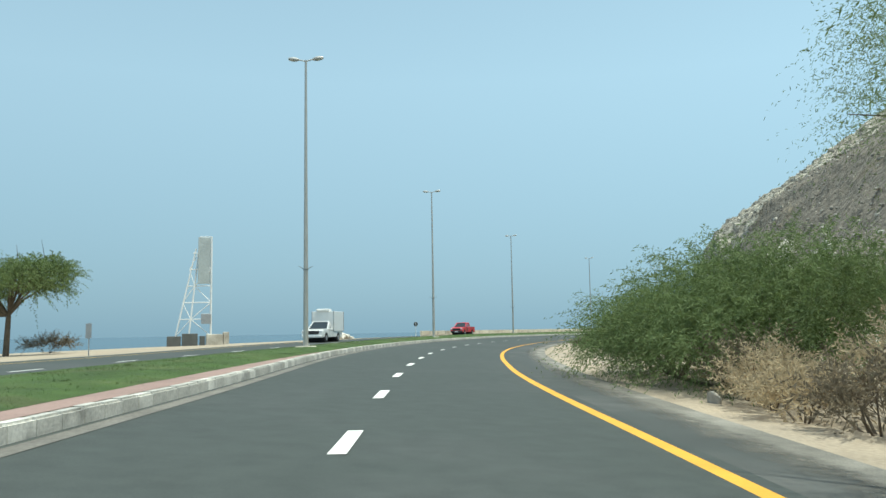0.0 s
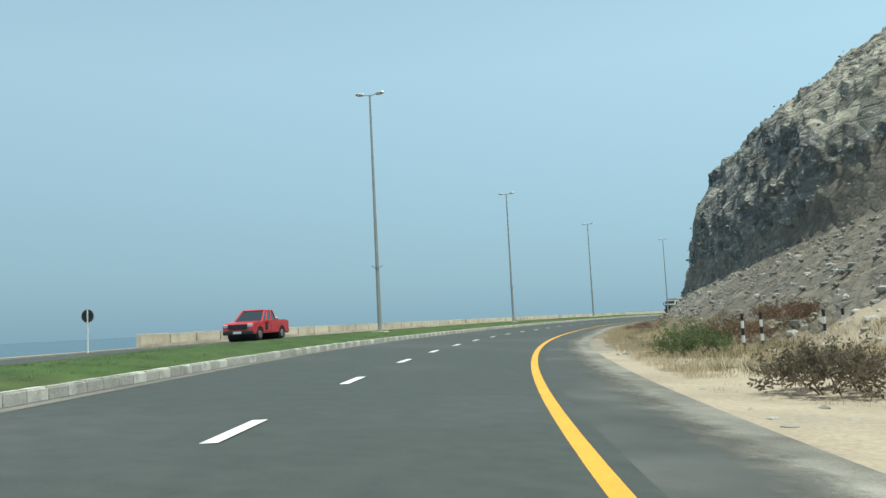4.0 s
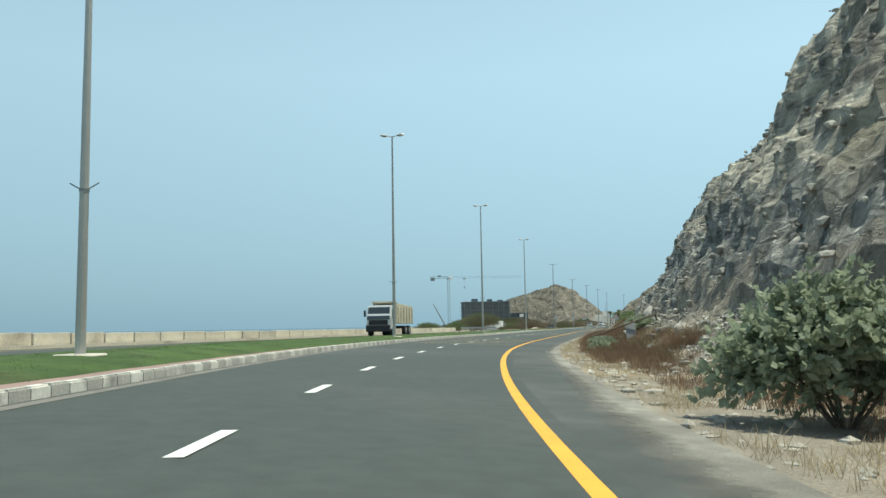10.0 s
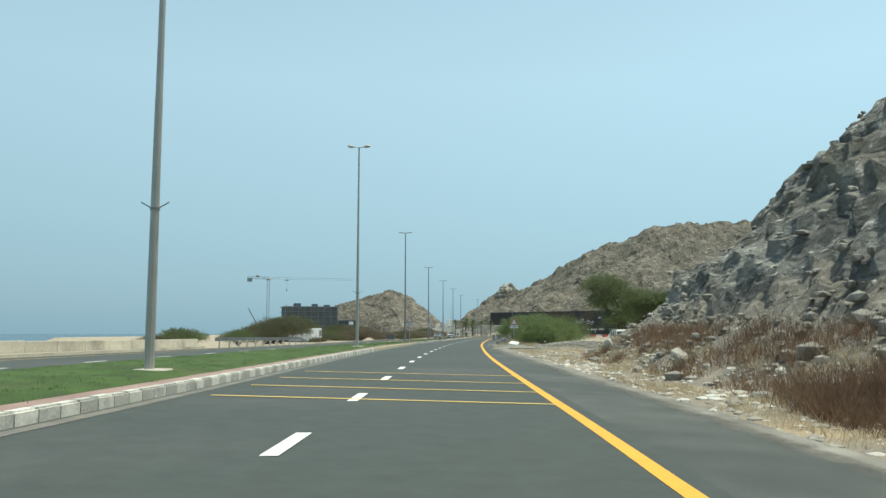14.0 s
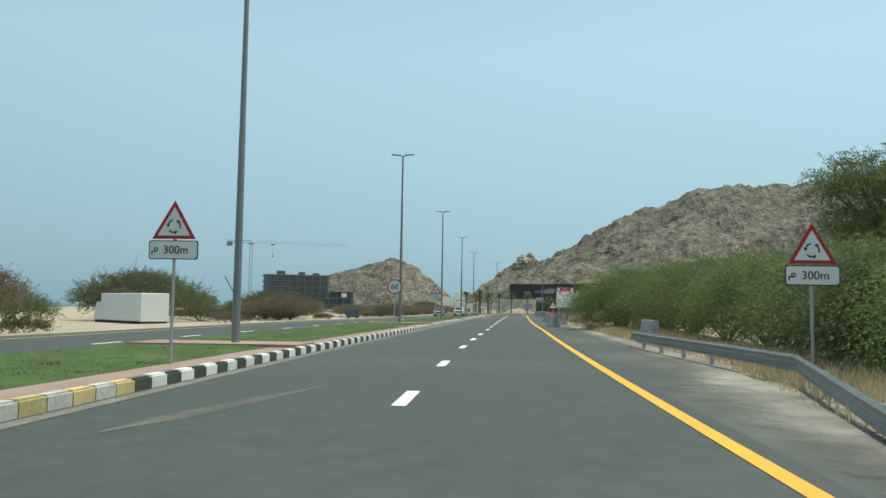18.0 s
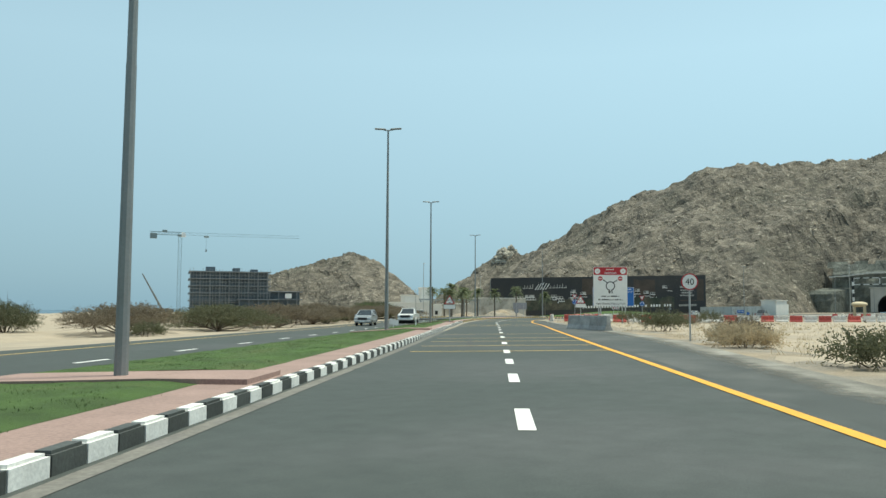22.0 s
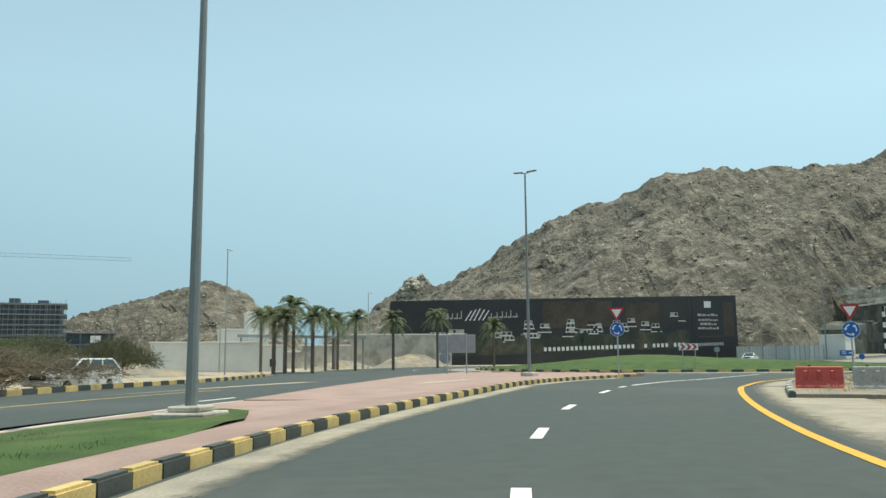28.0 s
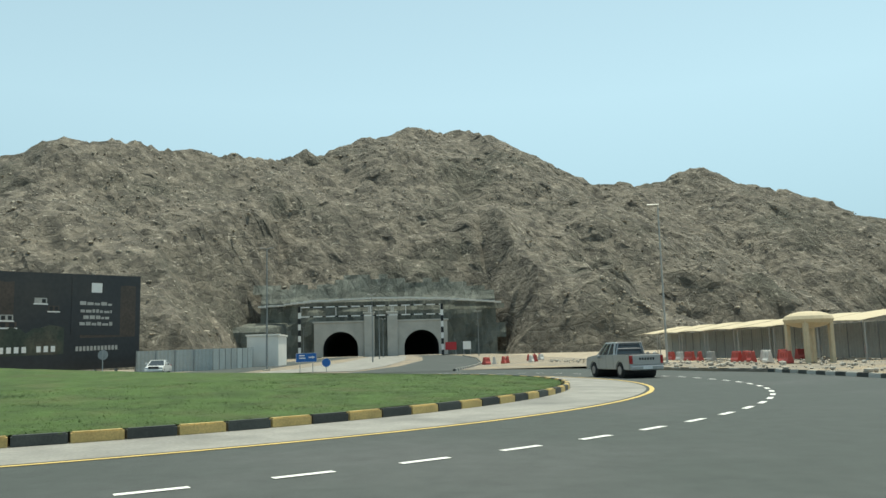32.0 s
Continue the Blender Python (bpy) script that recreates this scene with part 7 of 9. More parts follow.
# trees and bush row past the cutting
plant("tree", here(385, 24.5), 0, 70, [(0, 0, 5.4, 4.2, 4.2, 2.6), (-1.5, 1.5, 7.4, 2.8, 2.8, 1.6), (2.0, -1.5, 4.4, 2.8, 2.8, 1.8), (-2.4, -2, 3.0, 2.6, 2.6, 1.8)], 4200, 1.3, 0.19, 0.022, 0.45, M_LEAFG, "broad dark green tree beside a parked minibus", "tree", trunk=(0.1, 0, 1.8), r0=0.2).scale = (1.3, 1.3, 1.25)
plant("tree", here(381, 32), 0, 71, [(0, 0, 3.7, 3.8, 3.8, 2.2), (2.5, 1.5, 3.2, 2.6, 2.6, 1.7), (-2.0, 1.0, 4.9, 2.2, 2.2, 1.2)], 2600, 1.1, 0.19, 0.03, 0.35, M_LEAFG, "green shade tree behind the bushes", "tree", trunk=(0, 0, 1.6), r0=0.18).scale = (1.35, 1.35, 1.35)
for k, (s, l, r, h) in enumerate(((352.5, 10.4, 1.9, 2.5), (356.0, 10.8, 2.2, 3.0), (359.5, 11.4, 2.5, 3.3), (363.5, 11.6, 2.8, 3.2), (369, 11.3, 2.9, 3.6), (375, 11.2, 3.0, 4.0), (381, 10.9, 3.0, 4.3), (386.5, 10.8, 2.9, 4.4), (390.6, 8.6, 2.9, 4.4), (393.5, 12.0, 2.4, 3.6), (361, 13.0, 2.6, 3.2), (378, 15.5, 3.2, 4.6))):
    plant("bush", here(s, l), 33 * k, 80 + k, [(0, 0, h * 0.42, r, r * 1.15, h * 0.5), (0.4 * (-1) ** k, 0.8, h * 0.62, r * 0.65, r * 0.7, h * 0.33), (-r * 0.4, -0.6, h * 0.3, r * 0.7, r * 0.8, h * 0.3)],
          3000, 1.7, 0.16, 0.014, 0.6, M_LEAFG if k % 2 else M_LEAF, "dense green prosopis bush beside the road", "bush", r0=0.08, group="bushes along the road", dry=60)
for k, (s, l, r, h, m) in enumerate(((397, 8.4, 1.1, 0.9, 2), (401, 7.6, 1.0, 0.8, 1), (404, 8.6, 1.0, 0.8, 0), (408, 7.2, 0.9, 0.7, 0), (417, 7.9, 1.0, 0.5, 0), (420.5, 7.8, 1.0, 0.55, 1), (424, 8.4, 1.1, 0.5, 0), (428, 7.6, 0.8, 0.45, 1), (430.5, 7.7, 1.2, 0.62, 2), (434.8, 7.9, 1.2, 0.6, 2), (444, 7.8, 1.0, 0.5, 0), (447, 8.2, 1.1, 0.55, 0), (450, 9.5, 1.0, 0.8, 1), (466.8, 9.6, 1.2, 1.1, 2), (468.5, 10.5, 1.3, 1.1, 2), (436, 12, 1.6, 0.6, 0), (440, 17, 1.8, 0.6, 0), (497, 13, 1.5, 1.2, 2), (503, 22, 1.5, 1.2, 2), (430, 16, 1.8, 0.6, 0), (488, 16, 1.3, 0.8, 1))):
    plant("dry_bush", here(s, l), 50 * k, 100 + k, [(0, 0, h * 0.45, r, r, h * 0.6)], 230, 0.55, 0.12, 0.018, 0.1, (M_DRYG, M_LEAFB, M_LEAFD)[m], ("dry straw-coloured", "grey-brown twiggy", "dull olive")[m] + " bush on the sandy verge", "bush", r0=0.04, group="dry bushes on the sand", up=0.55)

# acacias on the sea side
ACA = []
for k in range(4):
    rng = np.random.default_rng(200 + k)
    bl = [(0, 0, 1.9, 4.2, 3.6, 1.5), (2.4, 0.6, 1.6, 2.6, 2.6, 1.2), (-2.4, -0.4, 1.5, 2.8, 2.6, 1.2), (0.3, -0.5, 2.7, 2.6, 2.2, 0.7)]
    a = plant("acacia_tree", (0, 0, 0), 0, 201 + k, bl, 2300, 0.75, 0.14, 0.022, 0.2, (M_LEAFD, M_LEAFB, M_LEAFD, M_LEAFG)[k], ("low flat-topped olive acacia with bare grey stems", "flat-topped brownish acacia almost bare of leaves", "spreading dull green acacia on the sand", "fresh green low acacia on the sand")[k], "tree", trunk=(0.2, 0, 0.35), r0=0.12, group="acacias on the sea side", steps=8)
    ACA.append(a)
SPOT = [(368, -25, 0, 1.1), (379, -29, 1, 1.15), (421, -23, 1, 0.85), (428, -24, 0, 1.0), (429, -30, 3, 0.9), (440, -33, 2, 0.8), (471, -26, 1, 1.0), (481, -22.6, 0, 1.0),
        (498, -22, 1, 1.1), (508, -27, 2, 1.15), (520, -23.5, 1, 1.1), (534, -25, 2, 1.2), (546, -28, 1, 1.3), (553.5, -29, 1, 1.3), (356, -34, 3, 1.0), (346, -33, 2, 0.8), (375, -29, 2, 1.0), (362, -29, 3, 0.85), (414, -29, 2, 0.95), (435, -28, 1, 0.8), (446, -30, 0, 0.8), (489, -26, 2, 1.0), (514, -23, 1, 0.9), (527, -27, 0, 1.0), (540, -24.5, 1, 1.0)]
done = set()
for k, (s, l, t, sc) in enumerate(SPOT):
    p = here(s, l)
    m = pose(p.x, p.y, p.z - 0.1, 0, 0, 67 * k) @ Matrix.Diagonal((sc, sc, knots(s, (395, 405, 436, 450), (1.0, 0.85, 0.8, 0.6)) * min(sc, 1.1), 1))
    if t not in done:
        done.add(t)
        ACA[t].matrix_basis = m
    else:
        copy_thing(ACA[t], m)
# trees further off on the lower flat behind the road
FARTREE = [(197.9, 343.5, 4.4, 9.5), (192.3, 353.7, 3.8, 7.6), (164.5, 312.9, 5.2, 12.7), (152.1, 307.1, 3.4, 7.5), (187.7, 326.8, 3.5, 8.5), (195.9, 334.4, 4.0, 8.5),
           (210.8, 353.3, 2.7, 6.0), (172.4, 326.0, 5.6, 13.0), (248, 390, 2.6, 6.0), (273, 402, 3.3, 8.0), (304.8, 425.9, 4.0, 9.7), (299.6, 419.2, 3.6, 6.6), (317, 434.7, 4.2, 7.4)]
for k, (x, y, h, w) in enumerate(FARTREE):
    sc = ACA[k % 4].matrix_basis.to_scale()
    copy_thing(ACA[k % 4], pose(x, y, -1.0, 0, 0, 41 * k) @ Matrix.Diagonal((w / 8.5 / sc.x, w / 8.5 / sc.y, h / 3.4 / sc.z, 1)))
for k, (s, l, r, h) in enumerate(((372, -20.5, 1.2, 0.6), (399, -21, 1.3, 0.7), (412, -24.5, 1.2, 0.7), (433, -21.5, 1.2, 0.6), (466, -22, 1.2, 0.7), (489, -21, 1.4, 0.9), (513, -20.8, 1.3, 0.8), (528, -21, 1.4, 0.9), (541, -22, 1.6, 1.1), (549, -22, 1.5, 1.0))):
    plant("dry_bush", here(s, l), 20 * k, 230 + k, [(0, 0, h * 0.45, r, r, h * 0.6)], 220, 0.5, 0.12, 0.02, 0.1, M_LEAFB if k % 2 else M_LEAFD, "low grey-brown bush under the acacias", "bush", r0=0.04, group="low bushes under the acacias", up=0.5)


# palms
def palm(h, seed):
    rng = np.random.default_rng(seed)
    ob = thing("palm_tree", pose(0, 0, 0), "date palm with a rough trunk and arching grey-green fronds", "palm", "date palms at the resort gate")
    bm = bmesh.new()
    n = 14
    for k in range(n):
        z0, z1 = h * k / n, h * (k + 1) / n
        tube(bm, (0, 0, z0), (0, 0, z1 + 0.03), 0.2, 0.25, 8)
    part("trunk", bm, M_PALMTR, ob)
    Q = []
    for k in range(48):
        a = k * 2.399 + rng.uniform(-0.2, 0.2)
        e = rng.uniform(-0.25, 1.25)
        ln = rng.uniform(2.2, 3.0)
        d = np.array((math.cos(a) * math.cos(e), math.sin(a) * math.cos(e), math.sin(e)))
        sd = np.array((-math.sin(a), math.cos(a), 0))
        for j in range(18):
            t = (j + 1) / 18
            p = np.array((0, 0, h + 0.05)) + d * ln * t - np.array((0, 0, 0.55 * ln * t * t))
            tg = d - np.array((0, 0, 1.1 * t))
            tg /= np.linalg.norm(tg)
            for sgn in (-1, 1):
                v = (sd * sgn * 0.8 + tg * 0.7 - np.array((0, 0, 0.25))) * 0.62 * (1.15 - 0.7 * t)
                w = tg * 0.05
                Q += [p - w, p + w, p + v + w * 0.2, p + v - w * 0.2]
    me = quads("fronds", np.array(Q))
    me.materials.append(M_PALM)
    f = new("fronds", me)
    f.parent = ob
    return ob


PALMS = [(329.5, 426.4), (329.1, 424.2), (332.4, 426.7), (329.9, 421.1), (344, 434), (352, 440), (343, 428), (347.7, 426.3), (361.4, 430.4), (366, 424.3), (339, 440), (357, 446)]
pal = [palm(6.2, 1), palm(5.2, 2)]
for k, (x, y) in enumerate(PALMS):
    m = pose(x, y, -0.6, 0, 0, 47 * k) @ Matrix.Diagonal((0.9, 0.9, 1.02 + 0.07 * (k % 3), 1))
    if k < 2:
        pal[k].matrix_basis = m
    else:
        copy_thing(pal[k % 2], m)


# dry grass and brown brush on the verge: upright stalks
def stalks(name, rng, n, s0, s1, lf, h0, h1, w, material, label, zf, lean=0.35, blades=7, dens=None):
    s = rng.uniform(s0, s1, n)
    Q = []
    for k in range(n):
        l0, l1 = lf(s[k])
        l = l0 + (l1 - l0) * rng.uniform()
        if dens and noise.noise((s[k] * 0.35, l * 0.5, dens)) < -0.05:
            continue
        c = np.array(at(s[k], l, zf(s[k], l)))
        big = 0.75 + 0.5 * noise.noise((s[k] * 0.3, l * 0.4, 9))
        hh = rng.uniform(h0, h1, blades) * big
        v = rng.normal(size=(blades, 3)) * lean
        v[:, 2] = 1
        v = v * hh[:, None]
        o = c + np.c_[rng.normal(size=(blades, 2)) * 0.12, np.zeros(blades)]
        sd = rng.normal(size=(blades, 3)) * (1, 1, 0)
        sd = sd / np.linalg.norm(sd, axis=1)[:, None] * w
        tip = sd * 0.35
        Q.append(np.stack((o - sd, o + sd, o + v + tip, o + v - tip), axis=1).reshape(-1, 3))
    me = quads(name, np.concatenate(Q))
    me.materials.append(material)
    return tagged(new(name, me), label, "grass", kind="stuff")


def hill_z(s, l):
    p = at(s, l, 0)
    u = l - edge_l(s) + 0.3
    return verge_base(s, l) + cliff_z(s, l) + (0.07 * noise.noise(p * 0.9) + 0.12 * noise.noise(p * 0.25)) * min(1, u / 2) - 0.04


gr = np.random.default_rng(31)
toe_l = lambda s: knots(s, CS, TOE)
stalks("dry_grass", gr, 9500, 120, 330, lambda s: (edge_l(s) + 0.55, toe_l(s) + 2.0), 0.12, 0.36, 0.006, M_DRYG, "dry straw-coloured grass tufts on the verge", hill_z, lean=0.6, dens=3, blades=12)
stalks("brown_brush", gr, 3000, 138, 212, lambda s: (edge_l(s) + 2.0, toe_l(s) + 1.5), 0.25, 0.65, 0.007, M_RUST, "thin rust-brown dead weeds along the cliff foot", hill_z, blades=11, dens=5)
stalks("olive_brush", gr, 900, 212, 262, lambda s: (edge_l(s) + 2.0, toe_l(s) + 2.2), 0.25, 0.7, 0.008, M_LEAFD, "olive weeds among the dead brush", hill_z, lean=0.5, blades=14, dens=1)
stalks("brown_brush", gr, 5200, 212, 262, lambda s: (edge_l(s) + 1.7, toe_l(s) + 1.6), 0.25, 0.75, 0.007, M_RUST, "patches of rust-brown dead brush between road and cliff", hill_z, lean=0.5, blades=15, dens=7)
stalks("brown_brush", gr, 3200, 236, 272, lambda s: (edge_l(s) + 1.6, toe_l(s) + 1.8), 0.35, 0.95, 0.007, M_RUST, "tall dense rust-brown brush below the cliff", hill_z, lean=0.45, blades=15)
stalks("dry_grass", gr, 1500, 212, 262, lambda s: (edge_l(s) + 0.6, toe_l(s) + 2.0), 0.15, 0.45, 0.006, M_DRYG, "straw tufts among the rubble", hill_z, lean=0.6, blades=13, dens=11)
stalks("brown_brush", gr, 1500, 260, 300, lambda s: (edge_l(s) + 2.6, toe_l(s) + 2.6), 0.3, 0.8, 0.008, M_RUST, "sparse rust-brown weeds among pale rubble", hill_z, lean=0.4, blades=13, dens=4)
stalks("dry_grass", gr, 5200, 90, 155, lambda s: (edge_l(s) + 1.3, toe_l(s) + 1.5), 0.15, 0.42, 0.006, M_DRYG, "thick dry grass on the verge below the slope", hill_z, lean=0.6, blades=13)
stalks("brown_brush", gr, 2200, 90, 140, lambda s: (edge_l(s) + 2.5, toe_l(s) + 2.0), 0.15, 0.45, 0.007, M_LEAFD, "dull olive weeds among dry grass", hill_z, blades=12, dens=2)
stalks("dry_grass", gr, 2600, 30, 100, lambda s: (toe_l(s) - 1.0, toe_l(s) + 9), 0.25, 0.7, 0.014, M_DRYG, "dry grass on the rubble slope", hill_z, dens=3)
stalks("dry_grass", gr, 700, 336, 341, lambda s: (8.0, 16.0), 0.15, 0.4, 0.012, M_DRYG, "thin dry grass on the gravel", lambda s, l: verge_base(s, l) - 0.05, dens=4)
stalks("dry_grass", gr, 4200, 392, 540, lambda s: (edge_l(s) + 0.7, 34.0), 0.1, 0.32, 0.012, M_DRYG, "sparse dry grass on the sand lot", lambda s, l: verge_base(s, l) - 0.05, dens=6)
stalks("dry_grass", gr, 1600, 552, 580, lambda s: (6.2, 18.0), 0.1, 0.35, 0.012, M_DRYG, "dry weeds on the rubble verge", lambda s, l: 0.0, dens=6)
# mown grass blades on the median and island
stalks("grass_blades", gr, 11000, 0, 538, lambda s: (lawn_l(s) + 0.05, lawn_in(s) - 0.05), 0.02, 0.05, 0.006, M_LAWN, "short mown grass blades on the median", lambda s, l: lawn_zf(s, l) - 0.01, blades=9)

rows_ = []
gi_r = np.random.default_rng(61)
for k in range(7000):                                   # grass blades on the island's rim and flank
    a, r = gi_r.uniform(2.2, 5.6), (R_KERB - 0.3) * (1 - 0.5 * gi_r.uniform() ** 1.6)
    c = np.array(ring_pt(r, a, mound(r, a)))
    o = c + np.c_[gi_r.normal(size=(9, 2)) * 0.22, np.zeros(9)]
    v = gi_r.normal(size=(9, 3)) * 0.025
    v[:, 2] = gi_r.uniform(0.01, 0.035, 9)
    sd = gi_r.normal(size=(9, 3)) * (0.007, 0.007, 0)
    rows_.append(np.stack((o - sd, o + sd, o + v + sd * 0.3, o + v - sd * 0.3), axis=1).reshape(-1, 3))
me = quads("grass_blades", np.concatenate(rows_))
me.materials.append(M_LAWN)
tagged(new("grass_blades", me), "short grass blades on the roundabout island", "grass", kind="stuff")


# ---- stones ----
def stone_base(seed):
    bm = bmesh.new()
    bmesh.ops.create_icosphere(bm, subdivisions=1, radius=1.0)
    r = random.Random(seed)
    for v in bm.verts:
        v.co *= r.uniform(0.65, 1.2)
        v.co.z *= 0.7
    vs = np.array([v.co[:] for v in bm.verts])
    fs = np.array([[v.index for v in f.verts] for f in bm.faces])
    bm.free()
    return vs, fs


STB = [stone_base(k) for k in range(6)]


def stones(name, rng, places, material, label):
    V, F, o = [], [], 0
    for k, (p, r) in enumerate(places):
        vs, fs = STB[k % 6]
        a = rng.uniform(0, 6.28)
        sx, sy, sz_ = rng.uniform(0.7, 1.4, 3) * r
        c, s_ = math.cos(a), math.sin(a)
        x, y, z = vs[:, 0] * sx, vs[:, 1] * sy, vs[:, 2] * sz_
        V.append(np.c_[x * c - y * s_ + p[0], x * s_ + y * c + p[1], z + p[2]])
        F.append(fs + o)
        o += len(vs)
    V, F = np.concatenate(V), np.concatenate(F)
    me = bpy.data.meshes.new(name)
    me.from_pydata(V.tolist(), [], F.tolist())
    me.materials.append(material)
    return tagged(new(name, me), label, "stones", kind="stuff")


def scatter(rng, n, s0, s1, lf, r0, r1, zf, sink=0.3):
    out = []
    for _ in range(n):
        s = rng.uniform(s0, s1)
        l0, l1 = lf(s)
        l = rng.uniform(l0, l1)
        r = r0 * (r1 / r0) ** (rng.uniform() ** 2.2)
        out.append((at(s, l, zf(s, l) + r * (0.5 - sink)), r))
    return out


sr = np.random.default_rng(5)
stones("rubble", sr, scatter(sr, 2600, 128, 336, lambda s: (edge_l(s) + 0.25, edge_l(s) + 1.6), 0.03, 0.16, hill_z), M_STONE, "grey broken stones along the asphalt edge")
stones("rubble", sr, scatter(sr, 2600, 100, 330, lambda s: (edge_l(s) + 1.2, toe_l(s) + 1.5), 0.03, 0.22, hill_z), M_STONE, "grey stones strewn over the verge")
stones("rubble", sr, scatter(sr, 2600, 245, 312, lambda s: (edge_l(s) + 0.3, toe_l(s) + 1.0), 0.03, 0.17, hill_z), M_WROCK, "pale broken stones between the road and the brush")
stones("rubble", sr, scatter(sr, 4200, 205, 262, lambda s: (edge_l(s) + 0.35, toe_l(s) + 3.0), 0.02, 0.13, hill_z), M_WROCK, "white broken stones among the weeds")
stones("talus_stones", sr, scatter(sr, 3000, 90, 320, lambda s: (toe_l(s) - 0.5, toe_l(s) + knots(s, CS, TAL) + 1.5), 0.05, 0.34, hill_z), M_STONED, "grey fallen rocks heaped at the cliff foot")
stones("talus_stones", sr, scatter(sr, 1500, 20, 110, lambda s: (toe_l(s), toe_l(s) + knots(s, CS, TAL) + 2), 0.05, 0.32, hill_z), M_STONE, "pale rocks scattered on the rubble slope")
stones("pebbles", sr, scatter(sr, 1500, 22, 108, lambda s: (edge_l(s) + 0.3, toe_l(s) + 0.5), 0.02, 0.12, hill_z), M_STONE, "small stones strewn over the sandy flat")
stalks("dry_grass", gr, 420, 40, 106, lambda s: (edge_l(s) + 1.2, toe_l(s)), 0.08, 0.25, 0.006, M_DRYG, "thin straw tufts on the sandy flat", hill_z, lean=0.7, blades=14, dens=2)
heap = lambda s, l: verge_base(s, l) + 0.02 + 0.55 * max(0, 1 - ((s - 335.5) / 5.5) ** 2 - ((l - 13.5) / 5.0) ** 2)
stones("gravel", sr, scatter(sr, 5200, 330, 341, lambda s: (8.8, 18.5), 0.03, 0.11, heap), M_STONE, "heap of grey crushed stone by the road")
stones("rubble", sr, scatter(sr, 2200, 392, 545, lambda s: (edge_l(s) + 0.3, 30.0), 0.02, 0.09, lambda s, l: verge_base(s, l) - 0.02), M_STONE, "small stones strewn over the sand")
stones("rubble", sr, scatter(sr, 1700, 552, 582, lambda s: (6.1, 20.0), 0.03, 0.18, lambda s, l: 0.0), M_STONE, "broken stones and rubble behind the kerb")
yard = [((x, y, 0.05), 0.04 * 6 ** (sr.uniform() ** 2)) for x, y in zip(sr.uniform(335, 440, 2600), sr.uniform(325, 362, 2600)) if math.hypot(x - RC.x, y - RC.y) > 37]
stones("rubble", sr, yard, M_STONE, "rubble on the bank beyond the roundabout")


def boulder(seed, r, label):
    vs, fs = STB[seed % 6]
    ob = mesh_ob("boulder", [Vector(v) for v in vs], [tuple(f) for f in fs.tolist()], M_STONE if seed % 2 else M_WROCK)
    md = ob.modifiers.new("worn", 'BEVEL')
    md.width, md.segments = 0.12, 1
    return tagged(ob, label, "rock")


for k, (s, l, r, sq) in enumerate(((149.5, 8.3, 0.42, 0.8), (151.5, 9.2, 0.4, 0.8), (155, 10.3, 0.6, 0.8), (166, 9.6, 0.6, 0.7), (239, 11.4, 0.55, 0.6), (246, 12.8, 0.7, 0.8), (218, 11.6, 0.5, 0.7), (284, 9.5, 0.6, 0.7), (300, 10, 0.5, 0.7), (17.5, 7.0, 0.3, 0.5), (94, 27.5, 1.6, 0.9), (91, 28.8, 1.9, 0.9), (60, 26, 0.7, 0.7), (72, 29, 0.9, 0.8), (82, 24, 0.6, 0.7), (78, 27, 0.7, 0.7))):
    ob = boulder(k * 2 if l > 13 else k * 2 + 1, r, "pale weathered boulder on the slope" if l > 13 else "grey boulder on the verge")
    p = at(s, l, hill_z(s, l) + r * 0.25)
    ob.matrix_basis = pose(p.x, p.y, p.z, 8 * k, 5 * k, 50 * k) @ Matrix.Diagonal((r * 1.3, r, r * sq, 1))
# white heap near the shore
stones("rock_heap", sr, [(at(94 + x * 1.0, -22.4 + y * 0.6, left_z(94, -22) + 0.1 + 0.75 * max(0, 1 - (abs(x) + abs(y)) / 3.2)), 0.34) for x, y in sr.uniform(-2.2, 2.2, (110, 2))], M_WROCK, "heap of white rocks near the shore")


# rocks and shrubs scattered on the mountains
def on_mesh(ob, rng, n, lo, r0, r1, box_):
    me = ob.data
    nf = len(me.polygons)
    c = np.empty(nf * 3, dtype=np.float32)
    me.polygons.foreach_get("center", c)
    c = c.reshape(-1, 3)
    ok = np.where((c[:, 2] > lo) & (c[:, 0] < box_[1]) & (c[:, 0] > box_[0]))[0]
    out = []
    for i in rng.choice(ok, n):
        x, y, z = c[i] + np.r_[rng.uniform(-1, 1, 2), 0]
        if noise.noise((x * 0.03, y * 0.03, z * 0.03)) > -0.15:
            r = r0 * (r1 / r0) ** (rng.uniform() ** 2)
            out.append(((x, y, z), r))
    return out


stones("mountain_rocks", sr, on_mesh(big_mountain, sr, 17000, 6, 0.2, 0.8, (480, 780)), M_ROCKL, "pale broken rocks scattered over the mountain")
stones("mountain_rocks", sr, on_mesh(big_mountain, sr, 3500, 6, 0.2, 0.6, (480, 780)), M_ROCKD, "dark broken rocks scattered over the mountain")
stones("headland_rocks", sr, on_mesh(headland, sr, 900, 3, 0.2, 0.6, (380, 560)), M_ROCKL, "pale rocks scattered over the headland")


